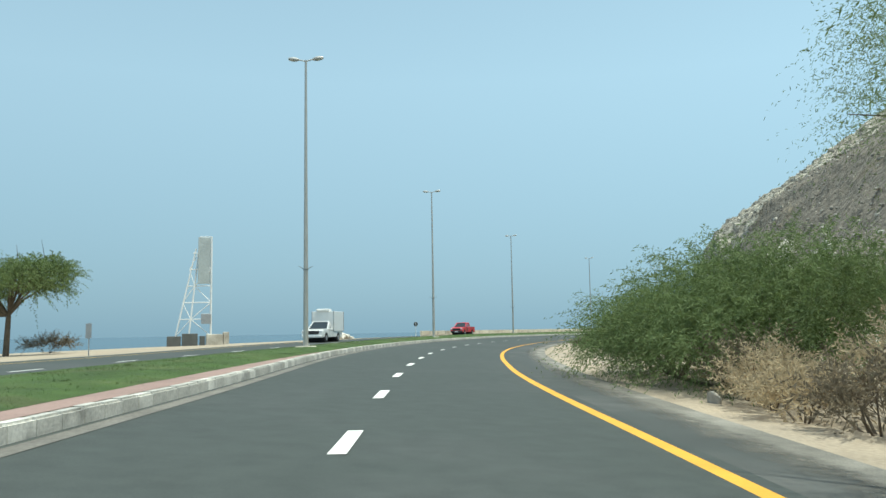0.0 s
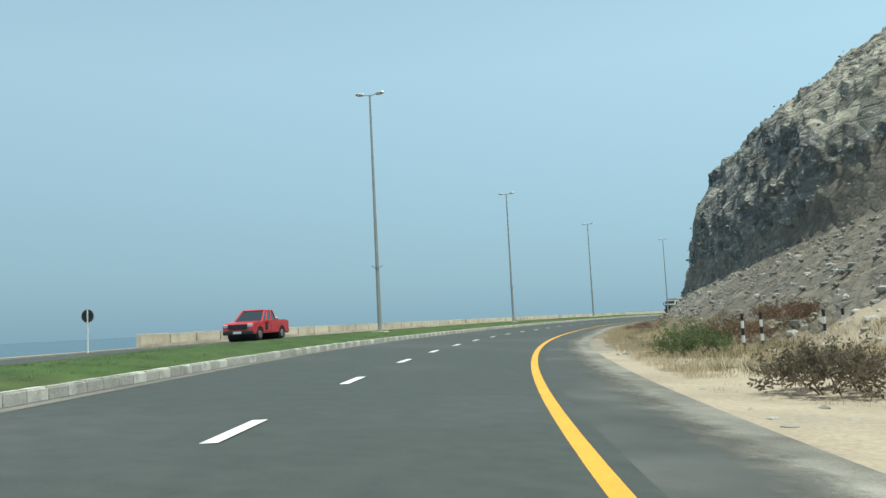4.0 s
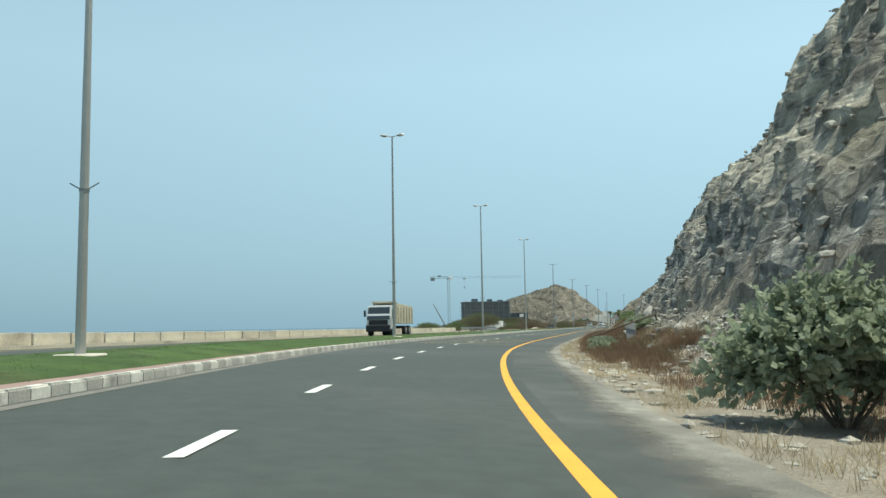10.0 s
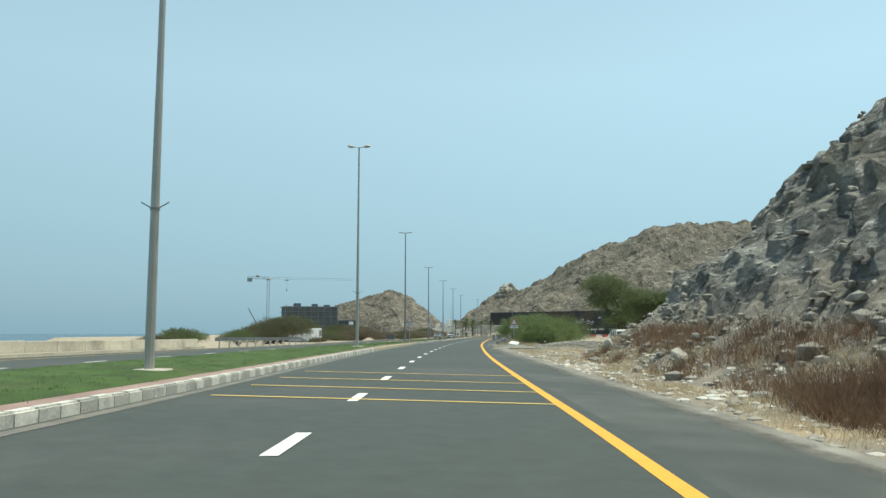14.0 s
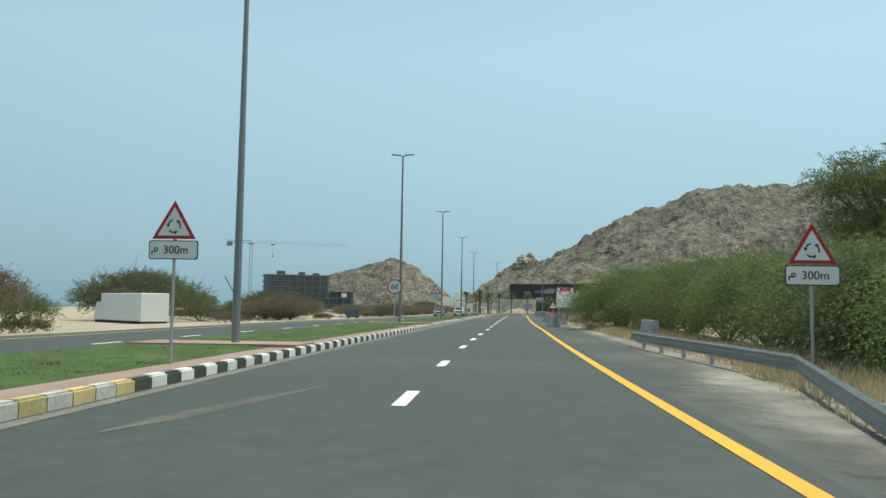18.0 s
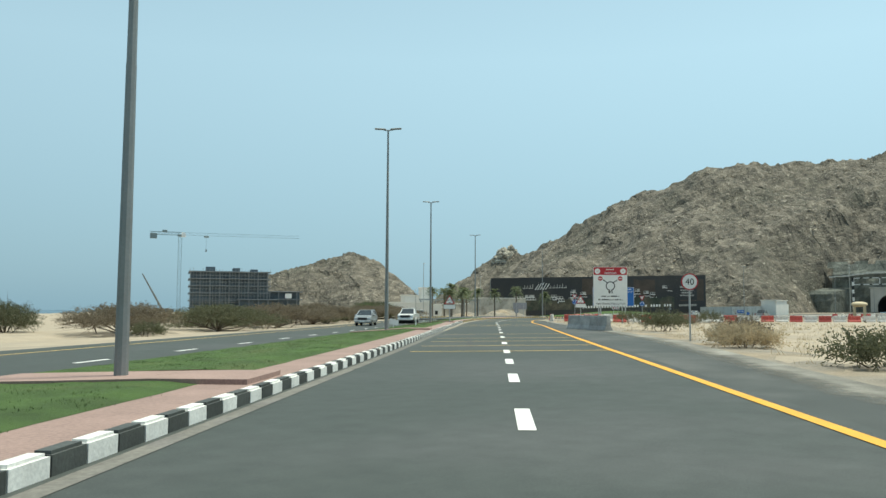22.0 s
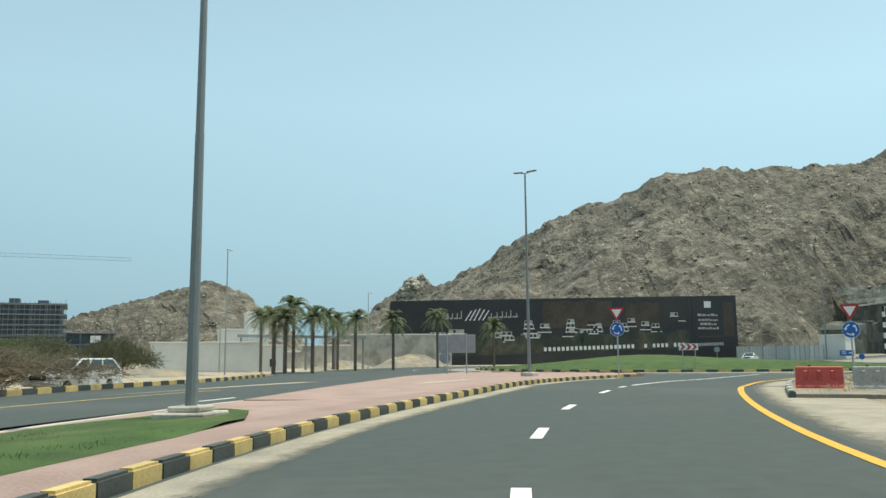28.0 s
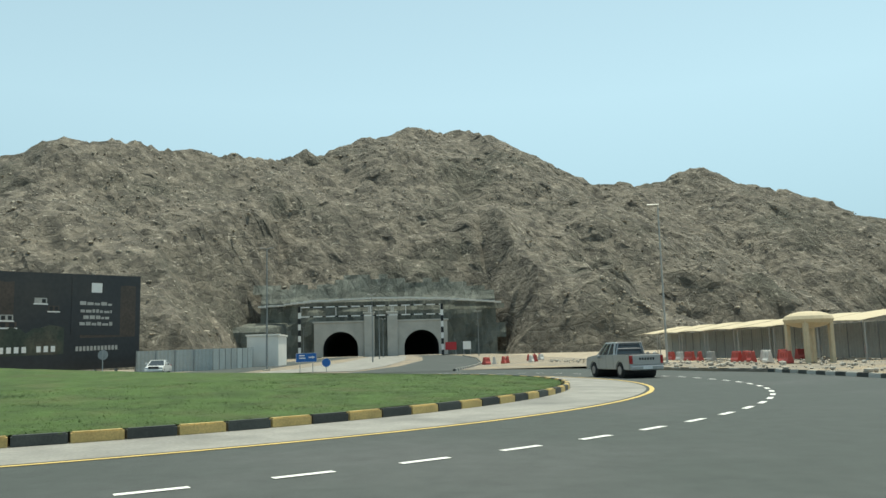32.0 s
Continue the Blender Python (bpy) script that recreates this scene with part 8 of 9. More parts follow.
def face_stones(rng, n, mats, r0, r1, smin, smax):
    me = hill.data
    nf = len(me.polygons)
    c, mi = np.empty(nf * 3, dtype=np.float32), np.empty(nf, dtype=np.int32)
    me.polygons.foreach_get("center", c)
    me.polygons.foreach_get("material_index", mi)
    c = c.reshape(-1, 3)
    row = np.array(cs)[np.arange(nf) // (len(cl) - 1)]
    col = np.arange(nf) % (len(cl) - 1)
    ok = np.where(np.isin(mi, mats) & (row > smin) & (row < smax) & (col < 85))[0]
    return [(c[i] + rng.uniform(-0.3, 0.3, 3), r0 * (r1 / r0) ** (rng.uniform() ** 2.5)) for i in rng.choice(ok, n)]


stones("cliff_stones", sr, face_stones(sr, 4200, (1, 3), 0.08, 0.3, 60, 315), M_STONED, "grey angular rocks jutting from the cliff face")
stones("cliff_stones", sr, face_stones(sr, 3600, (1, 2, 3, 5), 0.06, 0.26, 20, 315), M_STONE, "pale angular rocks on the cliff and its rubble")
stones("white_boulders", sr, face_stones(sr, 150, (5,), 0.16, 0.42, 55, 118), M_WROCK, "scattered white boulders on the brown debris slope")
stones("scree_stones", sr, face_stones(sr, 5200, (2, 5), 0.05, 0.26, 20, 315), M_STONED, "loose grey stones on the rubble slope")
stalks("dry_grass", gr, 2600, 345, 396, lambda s: (edge_l(s) + 0.5, 9.8), 0.2, 0.6, 0.009, M_DRYG, "dry grass below the bushes behind the guard rail", lambda s, l: verge_base(s, l) - 0.05, blades=11)

# ---- buildings and works ----
def works_yard():
    verts, faces = [], []
    xs, ys = np.arange(384, 560, 4.0), np.arange(236, 368, 4.0)
    for y in ys:
        for x in xs:
            verts.append((x, y, tz(x) - 0.06 + 0.08 * noise.noise((x * 0.1, y * 0.1, 3))))
    n = len(xs)
    for j in range(len(ys) - 1):
        for i in range(n - 1):
            a = j * n + i
            c = verts[a]
            if c[1] < 350 - 0.25 * max(0, 400 - c[0]) or c[0] > 405:
                faces.append((a, a + 1, a + n + 1, a + n))
    return tagged(mesh_ob("works_yard", verts, faces, M_SAND), "bare sandy yard beyond the roundabout", "ground", kind="structure")


works_yard()


def lattice_tower():
    p = here(71.5, -35.5)
    p = Vector((-38.5, 31.0, 0.25))
    ob = thing("sign_tower", pose(p.x, p.y, p.z, 0, 0, 20), "tall white steel lattice sign frame standing on concrete blocks", "sign frame")
    H = 11.0
    legs = [((-1.35, 0), (-0.35, 0.2)), ((0.75, -0.5), (0.75, -0.3)), ((0.75, 0.7), (0.75, 0.5)), ((-2.6, 0.4), (-0.75, 0.3))]
    for (a, b), (c, d) in legs:
        bm = bmesh.new()
        tube(bm, (a, b, 1.0), (c, d, H - (0.0 if a > -2 else 1.2)), 0.085, 0.075, 8)
        part("leg", bm, M_SIGNW, ob)
    for k in range(6):
        f0, f1 = k / 6, (k + 1) / 6
        for (a, b) in ((0, 1), (1, 2), (0, 3)):
            def pt(i, f):
                (x0, y0), (x1, y1) = legs[i]
                return (x0 + (x1 - x0) * f, y0 + (y1 - y0) * f, 1.0 + (H - 1.0) * f)
            if b == 3 and k > 4:
                continue
            bm = bmesh.new()
            tube(bm, pt(a, f1), pt(b, f1), 0.045, n=6)
            part("rung", bm, M_SIGNW, ob)
            bm = bmesh.new()
            tube(bm, pt(a if k % 2 else b, f0), pt(b if k % 2 else a, f1), 0.04, n=6)
            part("brace", bm, M_SIGNW, ob)
    bm = bmesh.new()
    box(bm, -0.55, -0.32, 6.2, 0.65, -0.24, 10.9, 0.02)
    part("cladding_panel", bm, M_CONT, ob, "grey cladding panel")
    bm = bmesh.new()
    box(bm, -0.2, -0.66, 2.2, 0.75, -0.55, 3.2, 0.02)
    part("lower_panel", bm, M_SIGNBACK, ob)
    for x0, x1, h in ((-3.4, -2.1, 1.0), (-2.0, -0.5, 1.25), (-0.3, 0.2, 1.0), (0.3, 1.9, 1.15), (1.95, 2.5, 1.35)):
        bm = bmesh.new()
        box(bm, x0, -0.9, -0.6, x1, 0.9, h, 0.04)
        part("footing_block", bm, M_CONC if x1 > 0.3 else M_CONCD, ob)


lattice_tower()


def construction():
    A, B = Vector((368, 622)), Vector((399, 606))
    d = (B - A).normalized()
    yaw = math.degrees(math.atan2(d.y, d.x))
    ob = thing("unfinished_building", pose(A.x, A.y, -1.0, 0, 0, yaw), "dark grey concrete hotel shell under construction wrapped in scaffolding", "building")
    L = (B - A).length
    for x0, x1, y0, y1, nf, fh in ((0, L, 0, 26, 6, 3.25), (L, L + 15, 4, 24, 3, 3.6), (L - 14, L + 3, -4, 0, 2, 3.5)):
        for k in range(nf + 1):
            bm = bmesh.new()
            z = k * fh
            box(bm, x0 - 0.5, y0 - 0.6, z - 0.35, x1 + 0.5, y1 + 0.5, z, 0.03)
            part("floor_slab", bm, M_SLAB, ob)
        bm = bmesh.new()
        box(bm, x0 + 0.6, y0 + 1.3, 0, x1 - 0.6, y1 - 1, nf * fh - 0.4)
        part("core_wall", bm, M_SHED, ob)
        for k in range(nf):
            for j in range(int((x1 - x0) / 4.2) + 1):
                x = x0 + 0.4 + 4.2 * j
                if x > x1 - 0.3:
                    continue
                bm = bmesh.new()
                box(bm, x - 0.25, y0 + 0.1, k * fh, x + 0.25, y0 + 0.6, (k + 1) * fh - 0.35)
                part("column", bm, M_SLAB, ob)
    r = random.Random(2)
    for k in range(26):
        bm = bmesh.new()
        x = L * k / 25
        tube(bm, (x, -1.2, 0), (x, -1.2, 19.5 + r.uniform(0, 1.4)), 0.07, n=5)
        part("scaffold_pole", bm, M_POLED, ob)
    for k in range(13):
        bm = bmesh.new()
        tube(bm, (-0.6, -1.2, 1.5 * k + 1), (L + 0.6, -1.2, 1.5 * k + 1), 0.06, n=5)
        part("scaffold_rail", bm, M_POLED, ob)
    for x0, x1, h in ((7, 11, 2.2), (19, 22, 1.8), (27, 30, 1.3)):
        bm = bmesh.new()
        box(bm, x0, 6, 19.4, x1, 14, 19.5 + h)
        part("stair_head", bm, M_SHED, ob)
    bm = bmesh.new()
    box(bm, L + 7.5, 3.6, 7.6, L + 10.5, 3.9, 9.8)
    part("white_board", bm, M_SIGNW, ob)
    # tower crane
    C = Vector((396, 686, -1))
    j = Vector((27, -14, 0)).normalized()
    cr = thing("tower_crane", pose(C.x, C.y, C.z, 0, 0, math.degrees(math.atan2(j.y, j.x))), "grey tower crane with a long lattice jib thinned to fade as in haze", "crane")
    Ht = 41.0

    def lattice(name, p, q, w, n, upv):
        bm = bmesh.new()
        p, q = Vector(p), Vector(q)
        dd = (q - p).normalized()
        a = dd.cross(Vector(upv)).normalized() * w / 2
        b = a.cross(dd).normalized() * w / 2
        cs = (a + b, a - b, -a - b, -a + b)
        for c in cs:
            # jib rods are made extra thin, so the jib fades like one in haze
            tube(bm, p + c, q + c, 0.1 if name != "jib" else 0.028, n=4)
        for k in range(n):
            u, v = p.lerp(q, k / n), p.lerp(q, (k + 1) / n)
            for i in range(4):
                tube(bm, u + cs[i], v + cs[(i + 1) % 4], 0.06 if name != "jib" else 0.016, n=4, caps=False)
        part(name, bm, M_CRANE, cr)

    lattice("mast", (0, 0, 0), (0, 0, Ht), 1.7, 22, (1, 0, 0))
    lattice("jib", (0, 0, Ht + 1), (62, 0, Ht + 1), 1.3, 34, (0, 0, 1))
    lattice("counter_jib", (0, 0, Ht + 1), (-15, 0, Ht + 1), 1.5, 9, (0, 0, 1))
    for nm, b0 in (("cab", (0.6, -2.2, Ht - 0.8, 2.8, -0.6, Ht + 1.4)), ("counterweight", (-15, -1.0, Ht - 1.8, -11.5, 1.0, Ht + 1.0)), ("slewing_ring", (-1.4, -1.4, Ht - 0.4, 1.4, 1.4, Ht + 0.6)), ("winch", (-9, -0.8, Ht + 1.6, -6.5, 0.8, Ht + 2.8)), ("trolley", (12, -0.8, Ht - 0.6, 14.5, 0.8, Ht + 0.2))):
        bm = bmesh.new()
        box(bm, *b0, 0.1)
        part(nm, bm, M_CRANE if nm != "cab" else M_SIGNW, cr)
    bm = bmesh.new()
    tube(bm, (13.2, 0, Ht - 0.5), (13.2, 0, Ht - 7), 0.06, n=5)
    box(bm, 12.8, -0.3, Ht - 8.2, 13.6, 0.3, Ht - 7)
    part("hoist_rope", bm, M_POLED, cr)
    mc = thing("mobile_crane", pose(372, 655, -1), "mobile crane with a raised dark boom behind the shell", "crane")
    bm = bmesh.new()
    tube(bm, (0, 0, 2), (-9, 3, 19), 0.55, 0.3, 6)
    part("boom", bm, M_POLED, mc)
    bm = bmesh.new()
    box(bm, -2, -1.3, 0, 5, 1.3, 2.6, 0.2)
    part("carrier", bm, M_SHED, mc)


construction()


def white_shed(name, p, q, depth, z0, h, label, bays=6, cat="building"):
    p, q = Vector((*p, z0)), Vector((*q, z0))
    L = (q - p).length
    ob = thing(name, pose(p.x, p.y, z0, 0, 0, math.degrees(math.atan2(q.y - p.y, q.x - p.x))), label, cat)
    bm = bmesh.new()
    box(bm, 0, 0, -0.5, L, depth, h, 0.03)
    part("wall", bm, M_PLASTER, ob)
    bm = bmesh.new()
    box(bm, -0.15, -0.15, h, L + 0.15, depth + 0.15, h + 0.2, 0.03)
    part("roof", bm, M_PLASTER, ob)
    for k in range(bays):
        x = L * (k + 0.35) / bays
        bm = bmesh.new()
        box(bm, x, -0.05, 1.0, x + L * 0.28 / bays, 0.05, 2.0)
        part("window", bm, M_GLASS, ob)
    return ob


white_shed("site_office", (331.0, 451.0), (341.5, 443.3), 7.0, -0.8, 4.0, "long low white site office building", 0)
white_shed("site_office", (342.2, 443.6), (344.4, 442.0), 5.0, -0.8, 3.6, "small white hut beside the site office", 1)
white_shed("gatehouse", (349.5, 462.0), (353.5, 459.5), 6.0, -0.8, 6.3, "tall white rendered gatehouse at the resort entrance", 2)
white_shed("gatehouse", (345.4, 450.6), (347.8, 449.2), 4.0, -0.8, 8.2, "narrow white rendered gate tower", 1)
# low boundary wall, gate beam, access street
ob = thing("gate_beam", pose(341.5, 447.0, -0.6, 0, 0, -8), "dark steel entrance beam on slim posts", "gate")
for x in (0, 5, 10, 15, 20):
    bm = bmesh.new()
    box(bm, x - 0.12, -0.12, -0.3, x + 0.12, 0.12, 4.6, 0.02)
    part("post", bm, M_POLED, ob)
bm = bmesh.new()
box(bm, -0.4, -0.3, 4.6, 20.4, 0.3, 5.0, 0.02)
part("beam", bm, M_POLED, ob)
for k, (x0, y0, x1, y1, z1) in enumerate(((363, 459.5, 371.5, 456.7, 4.2), (371.5, 456.7, 386, 446.8, 6.0), (352, 464, 363, 459.5, 3.2))):
    d = Vector((x1 - x0, y1 - y0))
    ob = thing("terrace_wall", pose(x0, y0, -1.0, 0, 0, math.degrees(math.atan2(d.y, d.x))), "pale beige rendered terrace wall in front of the hills", "wall", "terrace walls")
    bm = bmesh.new()
    box(bm, 0, 0, -0.3, d.length, 0.5, z1, 0.03)
    part("wall", bm, M_CONC, ob)
    bm = bmesh.new()
    box(bm, -0.05, -0.1, z1, d.length + 0.05, 0.6, z1 + 0.2, 0.02)
    part("coping", bm, M_PLASTER, ob)
tunnel_road("access_street", [(334, 424, -0.5), (341, 436, -0.5), (352, 460, -0.4), (362, 500, 0.2)], 9.0, M_CONC, 0.1, "pale paved street into the resort site")
verts = [(300, 404, -0.05), (330, 424, -0.3), (345, 418, -0.35), (372, 434, -0.4), (392, 428, -0.4), (408, 408, -0.4), (470, 440, -0.3), (440, 520, -0.3), (360, 500, -0.3), (300, 480, -0.3), (270, 420, -0.3), (268, 392, -0.05)]
tagged(mesh_ob("resort_ground", verts, [tuple(range(len(verts)))], M_SAND), "sandy building ground behind the roundabout", "ground", kind="structure")

# spoil heaps on the building ground
for k, (x, y, rx, ry, h) in enumerate(((318, 432, 9, 5, 0.9), (306, 440, 10, 6, 1.2), (322, 446, 8, 5, 1.1), (377, 448, 9, 6, 2.0), (296, 428, 7, 5, 0.9), (365, 452, 7, 4, 1.2))):
    verts, faces = [], []
    for i in range(9):
        for j in range(24):
            a = j * math.tau / 24
            r = i / 8
            q = Vector((x + rx * r * math.cos(a), y + ry * r * math.sin(a), 0))
            verts.append((q.x, q.y, -0.5 + h * (1 - r * r) ** 1.3 * (1 + 0.5 * noise.noise(q * 0.4)) + 0.2 * noise.noise(q * 1.1)))
    for i in range(8):
        for j in range(24):
            faces.append((i * 24 + j, (i + 1) * 24 + j, (i + 1) * 24 + (j + 1) % 24, i * 24 + (j + 1) % 24))
    tagged(mesh_ob("spoil_heap", verts, faces, M_GRAVEL), "heap of dug sand and rubble on the site", "spoil heap")


def sheet_fence(name, pts, h, label):
    ob = thing(name, pose(0, 0, 0), label, "fence")
    for (x0, y0, z0), (x1, y1, z1) in zip(pts[:-1], pts[1:]):
        d = Vector((x1 - x0, y1 - y0))
        n = max(1, int(d.length / 2.0))
        for k in range(n):
            t0, t1 = k / n, (k + 1) / n
            a, b = Vector((x0 + d.x * t0, y0 + d.y * t0, z0 + (z1 - z0) * t0)), Vector((x0 + d.x * t1, y0 + d.y * t1, z0 + (z1 - z0) * t1))
            e = (b - a).normalized()
            nr = Vector((e.y, -e.x, 0))
            bm = bmesh.new()
            m = 10
            lo, hi = [], []
            for i in range(m + 1):
                q = a.lerp(b, (i + 0.02) / (m + 0.08)) + nr * (0.03 if i % 2 else -0.03)
                lo.append(bm.verts.new(q - Vector((0, 0, 0.2))))
                hi.append(bm.verts.new(q + Vector((0, 0, h))))
            for i in range(m):
                bm.faces.new((lo[i], lo[i + 1], hi[i + 1], hi[i]))
            part("panel", bm, M_CONT, ob)
            bm = bmesh.new()
            tube(bm, a + nr * 0.08 - Vector((0, 0, 0.2)), a + nr * 0.08 + Vector((0, 0, h + 0.1)), 0.04, n=5)
            part("post", bm, M_POLED, ob)
    return ob


sheet_fence("site_fence", [(434, 414, -0.3), (437, 405, -0.2), (452, 402.5, 0.0), (470, 408, 0.2)], 3.0, "grey-white corrugated sheet fence beside the hoarding")
sheet_fence("yard_fence", [(436, 344, 0.1), (412, 341.5, 0.1), (387, 339.5, 0.0), (372, 332, 0.0)], 3.0, "grey corrugated sheet fence behind the shade canopies")
ob = thing("plant_room", pose(458, 399.5, 0.2, 0, 0, 0), "plain pale box building beside the tunnel road", "building")
bm = bmesh.new()
box(bm, 0, 0, -0.4, 9, 5, 4.7, 0.05)
part("wall", bm, M_PLASTER, ob)
bm = bmesh.new()
box(bm, -0.2, -0.2, 4.7, 9.2, 5.2, 4.95, 0.03)
part("roof_edge", bm, M_PLASTER, ob)
bm = bmesh.new()
box(bm, 9, 1, -0.4, 13, 5, 3.6, 0.05)
part("annex", bm, M_PLASTER, ob)
# shade canopies
for k in range(7):
    x0 = 386.5 + 7.2 * k
    y0 = 345.0 + 0.35 * k
    ob = thing("shade_canopy", pose(x0, y0, tz(x0), 0, 0, 3), "cream cloth car shade on a row of steel posts", "canopy", "car shades beyond the roundabout")
    for x in (0.3, 6.6):
        bm = bmesh.new()
        tube(bm, (x, 0, -0.2), (x, 0, 3.2), 0.06, n=6)
        part("post", bm, M_POLE, ob)
        bm = bmesh.new()
        tube(bm, (x, 0, 3.1), (x, -4.2, 3.9), 0.05, n=6)
        part("arm", bm, M_POLE, ob)
    verts, faces = [], []
    for i in range(9):
        for j in range(6):
            u, v = i / 8, j / 5
            verts.append((7.0 * u, 0.5 - 5.0 * v, 3.15 + 0.85 * v + 0.1 * math.sin(math.pi * u)))
    for i in range(8):
        for j in range(5):
            a = i * 6 + j
            faces.append((a, a + 6, a + 7, a + 1))
    c = mesh_ob("canopy_cloth", verts, faces, M_TENT, ob)
    md = c.modifiers.new("cloth", 'SOLIDIFY')
    md.thickness = 0.03
ob = thing("kiosk", pose(383.5, 351.0, 0.0, 0, 0, 10), "small cream guard kiosk with a domed roof", "kiosk")
for x in (-1, 1):
    for y in (-1, 1):
        bm = bmesh.new()
        box(bm, x - 0.15, y - 0.15, -0.2, x + 0.15, y + 0.15, 3.0, 0.02)
        part("pillar", bm, M_TENT, ob)
bm = bmesh.new()
bmesh.ops.create_uvsphere(bm, u_segments=16, v_segments=8, radius=1.0, matrix=Matrix.Translation((0, 0, 3.0)) @ Matrix.Diagonal((1.7, 1.7, 0.6, 1)))
part("dome", bm, M_TENT, ob)
# blue direction sign, blue disc and round sign back on the tunnel road's island
ob = thing("direction_sign", pose(408.3, 389.2, -0.25, 0, 0, -85) @ Matrix.Diagonal((0.78, 1, 0.72, 1)), "small blue direction sign with a white arrow on two posts", "road sign")
for x in (-0.8, 0.8):
    post(ob, x, -0.2, 2.6, 0.05)
b = plate("board", rrect(-1.3, 1.55, 1.3, 2.75, 0.05), -0.03, 0.03, M_SIGNW, ob)
f = plate("blue_face", rrect(-1.27, 1.58, 1.27, 2.72, 0.05), -0.036, 0.006, M_SIGNB, b)
for z, w in ((2.35, 0.7), (2.0, 0.8)):
    plate("word_bar", rect(-0.9, z, -0.9 + w, z + 0.16), -0.04, 0.004, M_SIGNW, b)
plate("arrow", [(0.3, 2.1), (0.75, 2.1), (0.75, 1.98), (1.1, 2.18), (0.75, 2.38), (0.75, 2.26), (0.3, 2.26)], -0.04, 0.004, M_SIGNW, b)
ob = thing("keep_right_sign", pose(408.8, 387.3, -0.2, 0, 0, -85), "round blue disc sign on a short post", "road sign")
post(ob, 0, -0.2, 1.2, 0.04)
plate("disc", disc(0, 0.95, 0.45), -0.02, 0.02, M_SIGNW, ob)
plate("blue_face", disc(0, 0.95, 0.42), -0.026, 0.006, M_SIGNB, ob)
ob = thing("round_sign_back", pose(399.0, 405.5, -0.2, 0, 0, 100), "grey back of a round road sign on a post", "road sign")
post(ob, 0, -0.2, 2.6, 0.04)
plate("disc", disc(0, 2.2, 0.42), -0.02, 0.02, M_SIGNBACK, ob)
for x, y, w in ((560, 366, 3.2), (552, 362, 2.2)):
    ob = thing("site_board", pose(x, y, 1.0, 0, 0, -88), "red and white notice board near the tunnel mouth", "sign board")
    for dx in (-w / 2 + 0.2, w / 2 - 0.2):
        post(ob, dx, -0.2, 3.4, 0.06)
    plate("board", rect(-w / 2, 1.4, w / 2, 3.6), -0.04, 0.04, M_SIGNR if w > 3 else M_SIGNW, ob)


# extra lamps
def single_lamp(x, y, z, yaw, h, label):
    ob = thing("street_lamp", pose(x, y, z, 0, 0, yaw), label, "street lamp", "single-arm lamps")
    bm = bmesh.new()
    tube(bm, (0, 0, -0.1), (0, 0, h), 0.1, 0.05, 8)
    part("pole", bm, M_POLE, ob)
    bm = bmesh.new()
    box(bm, -0.1, -0.12, h - 0.03, 0.95, 0.12, h + 0.07, 0.03)
    part("lantern", bm, M_LANTERN, ob)
    bm = bmesh.new()
    box(bm, -0.3, -0.3, -0.3, 0.3, 0.3, 0.05, 0.03)
    part("footing", bm, M_CONC, ob)


single_lamp(327, 431.0, -0.4, 30, 13.0, "slim grey single-arm lamp by the exit road")
single_lamp(333, 440.0, -0.4, 30, 7.0, "short grey lamp among the palms")
single_lamp(364.3, 446.0, -0.5, 10, 11.5, "slim grey lamp in front of the terrace wall")
for x, y, h in ((426, 396, 14.6), (470, 385, 12.0), (510, 385, 11.5), (545, 385, 11), (517, 362, 11), (560, 408, 10)):
    street_lamp("street_lamp", Vector((x, y, 0.0)), -88, h, "new", "grey double-arm street lamp on the tunnel road")
single_lamp(396.5, 357.0, 0.0, 80, 13.8, "tall grey lamp on the rubble bank")


# ---- vehicles ----
M_TYRE = mat("tyre_rubber", (0.02, 0.02, 0.021), 0.85, var=0.2, bump=0.1)
M_RIM = mat("wheel_rim", (0.35, 0.35, 0.36), 0.35, 0.7, var=0.1, bump=0.0)
M_CARW = mat("white_car_paint", (0.74, 0.74, 0.72), 0.25, var=0.05, scale=1.5, fine=10, bump=0.0, coat=0.5)
M_CARS = mat("silver_car_paint", (0.42, 0.43, 0.43), 0.3, 0.4, var=0.08, scale=1.5, fine=10, bump=0.0, coat=0.5)
M_CARR = mat("red_car_paint", (0.62, 0.035, 0.045), 0.3, var=0.08, scale=1.5, fine=10, bump=0.0, coat=0.5)
M_TAIL = mat("red_lamp_lens", (0.35, 0.02, 0.02), 0.2, var=0.1, bump=0.0)
M_HEAD = mat("clear_lamp_lens", (0.6, 0.62, 0.63), 0.1, var=0.1, bump=0.0)
M_TRIM = mat("black_plastic_trim", (0.03, 0.03, 0.032), 0.7, var=0.2, bump=0.1)
M_TIP = mat("cream_tipper_paint", (0.58, 0.52, 0.40), 0.6, var=0.2, scale=1.2, fine=8, bump=0.1)


def wheel(parent, x, y, r, w):
    bm = bmesh.new()
    tube(bm, (x - w / 2, y, r), (x + w / 2, y, r), r, n=18)
    es = [e for e in bm.edges if abs(e.verts[0].co.x - e.verts[1].co.x) < 1e-5]
    bmesh.ops.bevel(bm, geom=es, offset=0.04, segments=2, affect='EDGES')
    t = part("wheel", bm, M_TYRE, parent)
    bm = bmesh.new()
    sg = 1 if x > 0 else -1
    tube(bm, (x + sg * (w / 2 - 0.04), y, r), (x + sg * (w / 2 + 0.012), y, r), r * 0.62, r * 0.55, n=14)
    part("rim", bm, M_RIM, t)


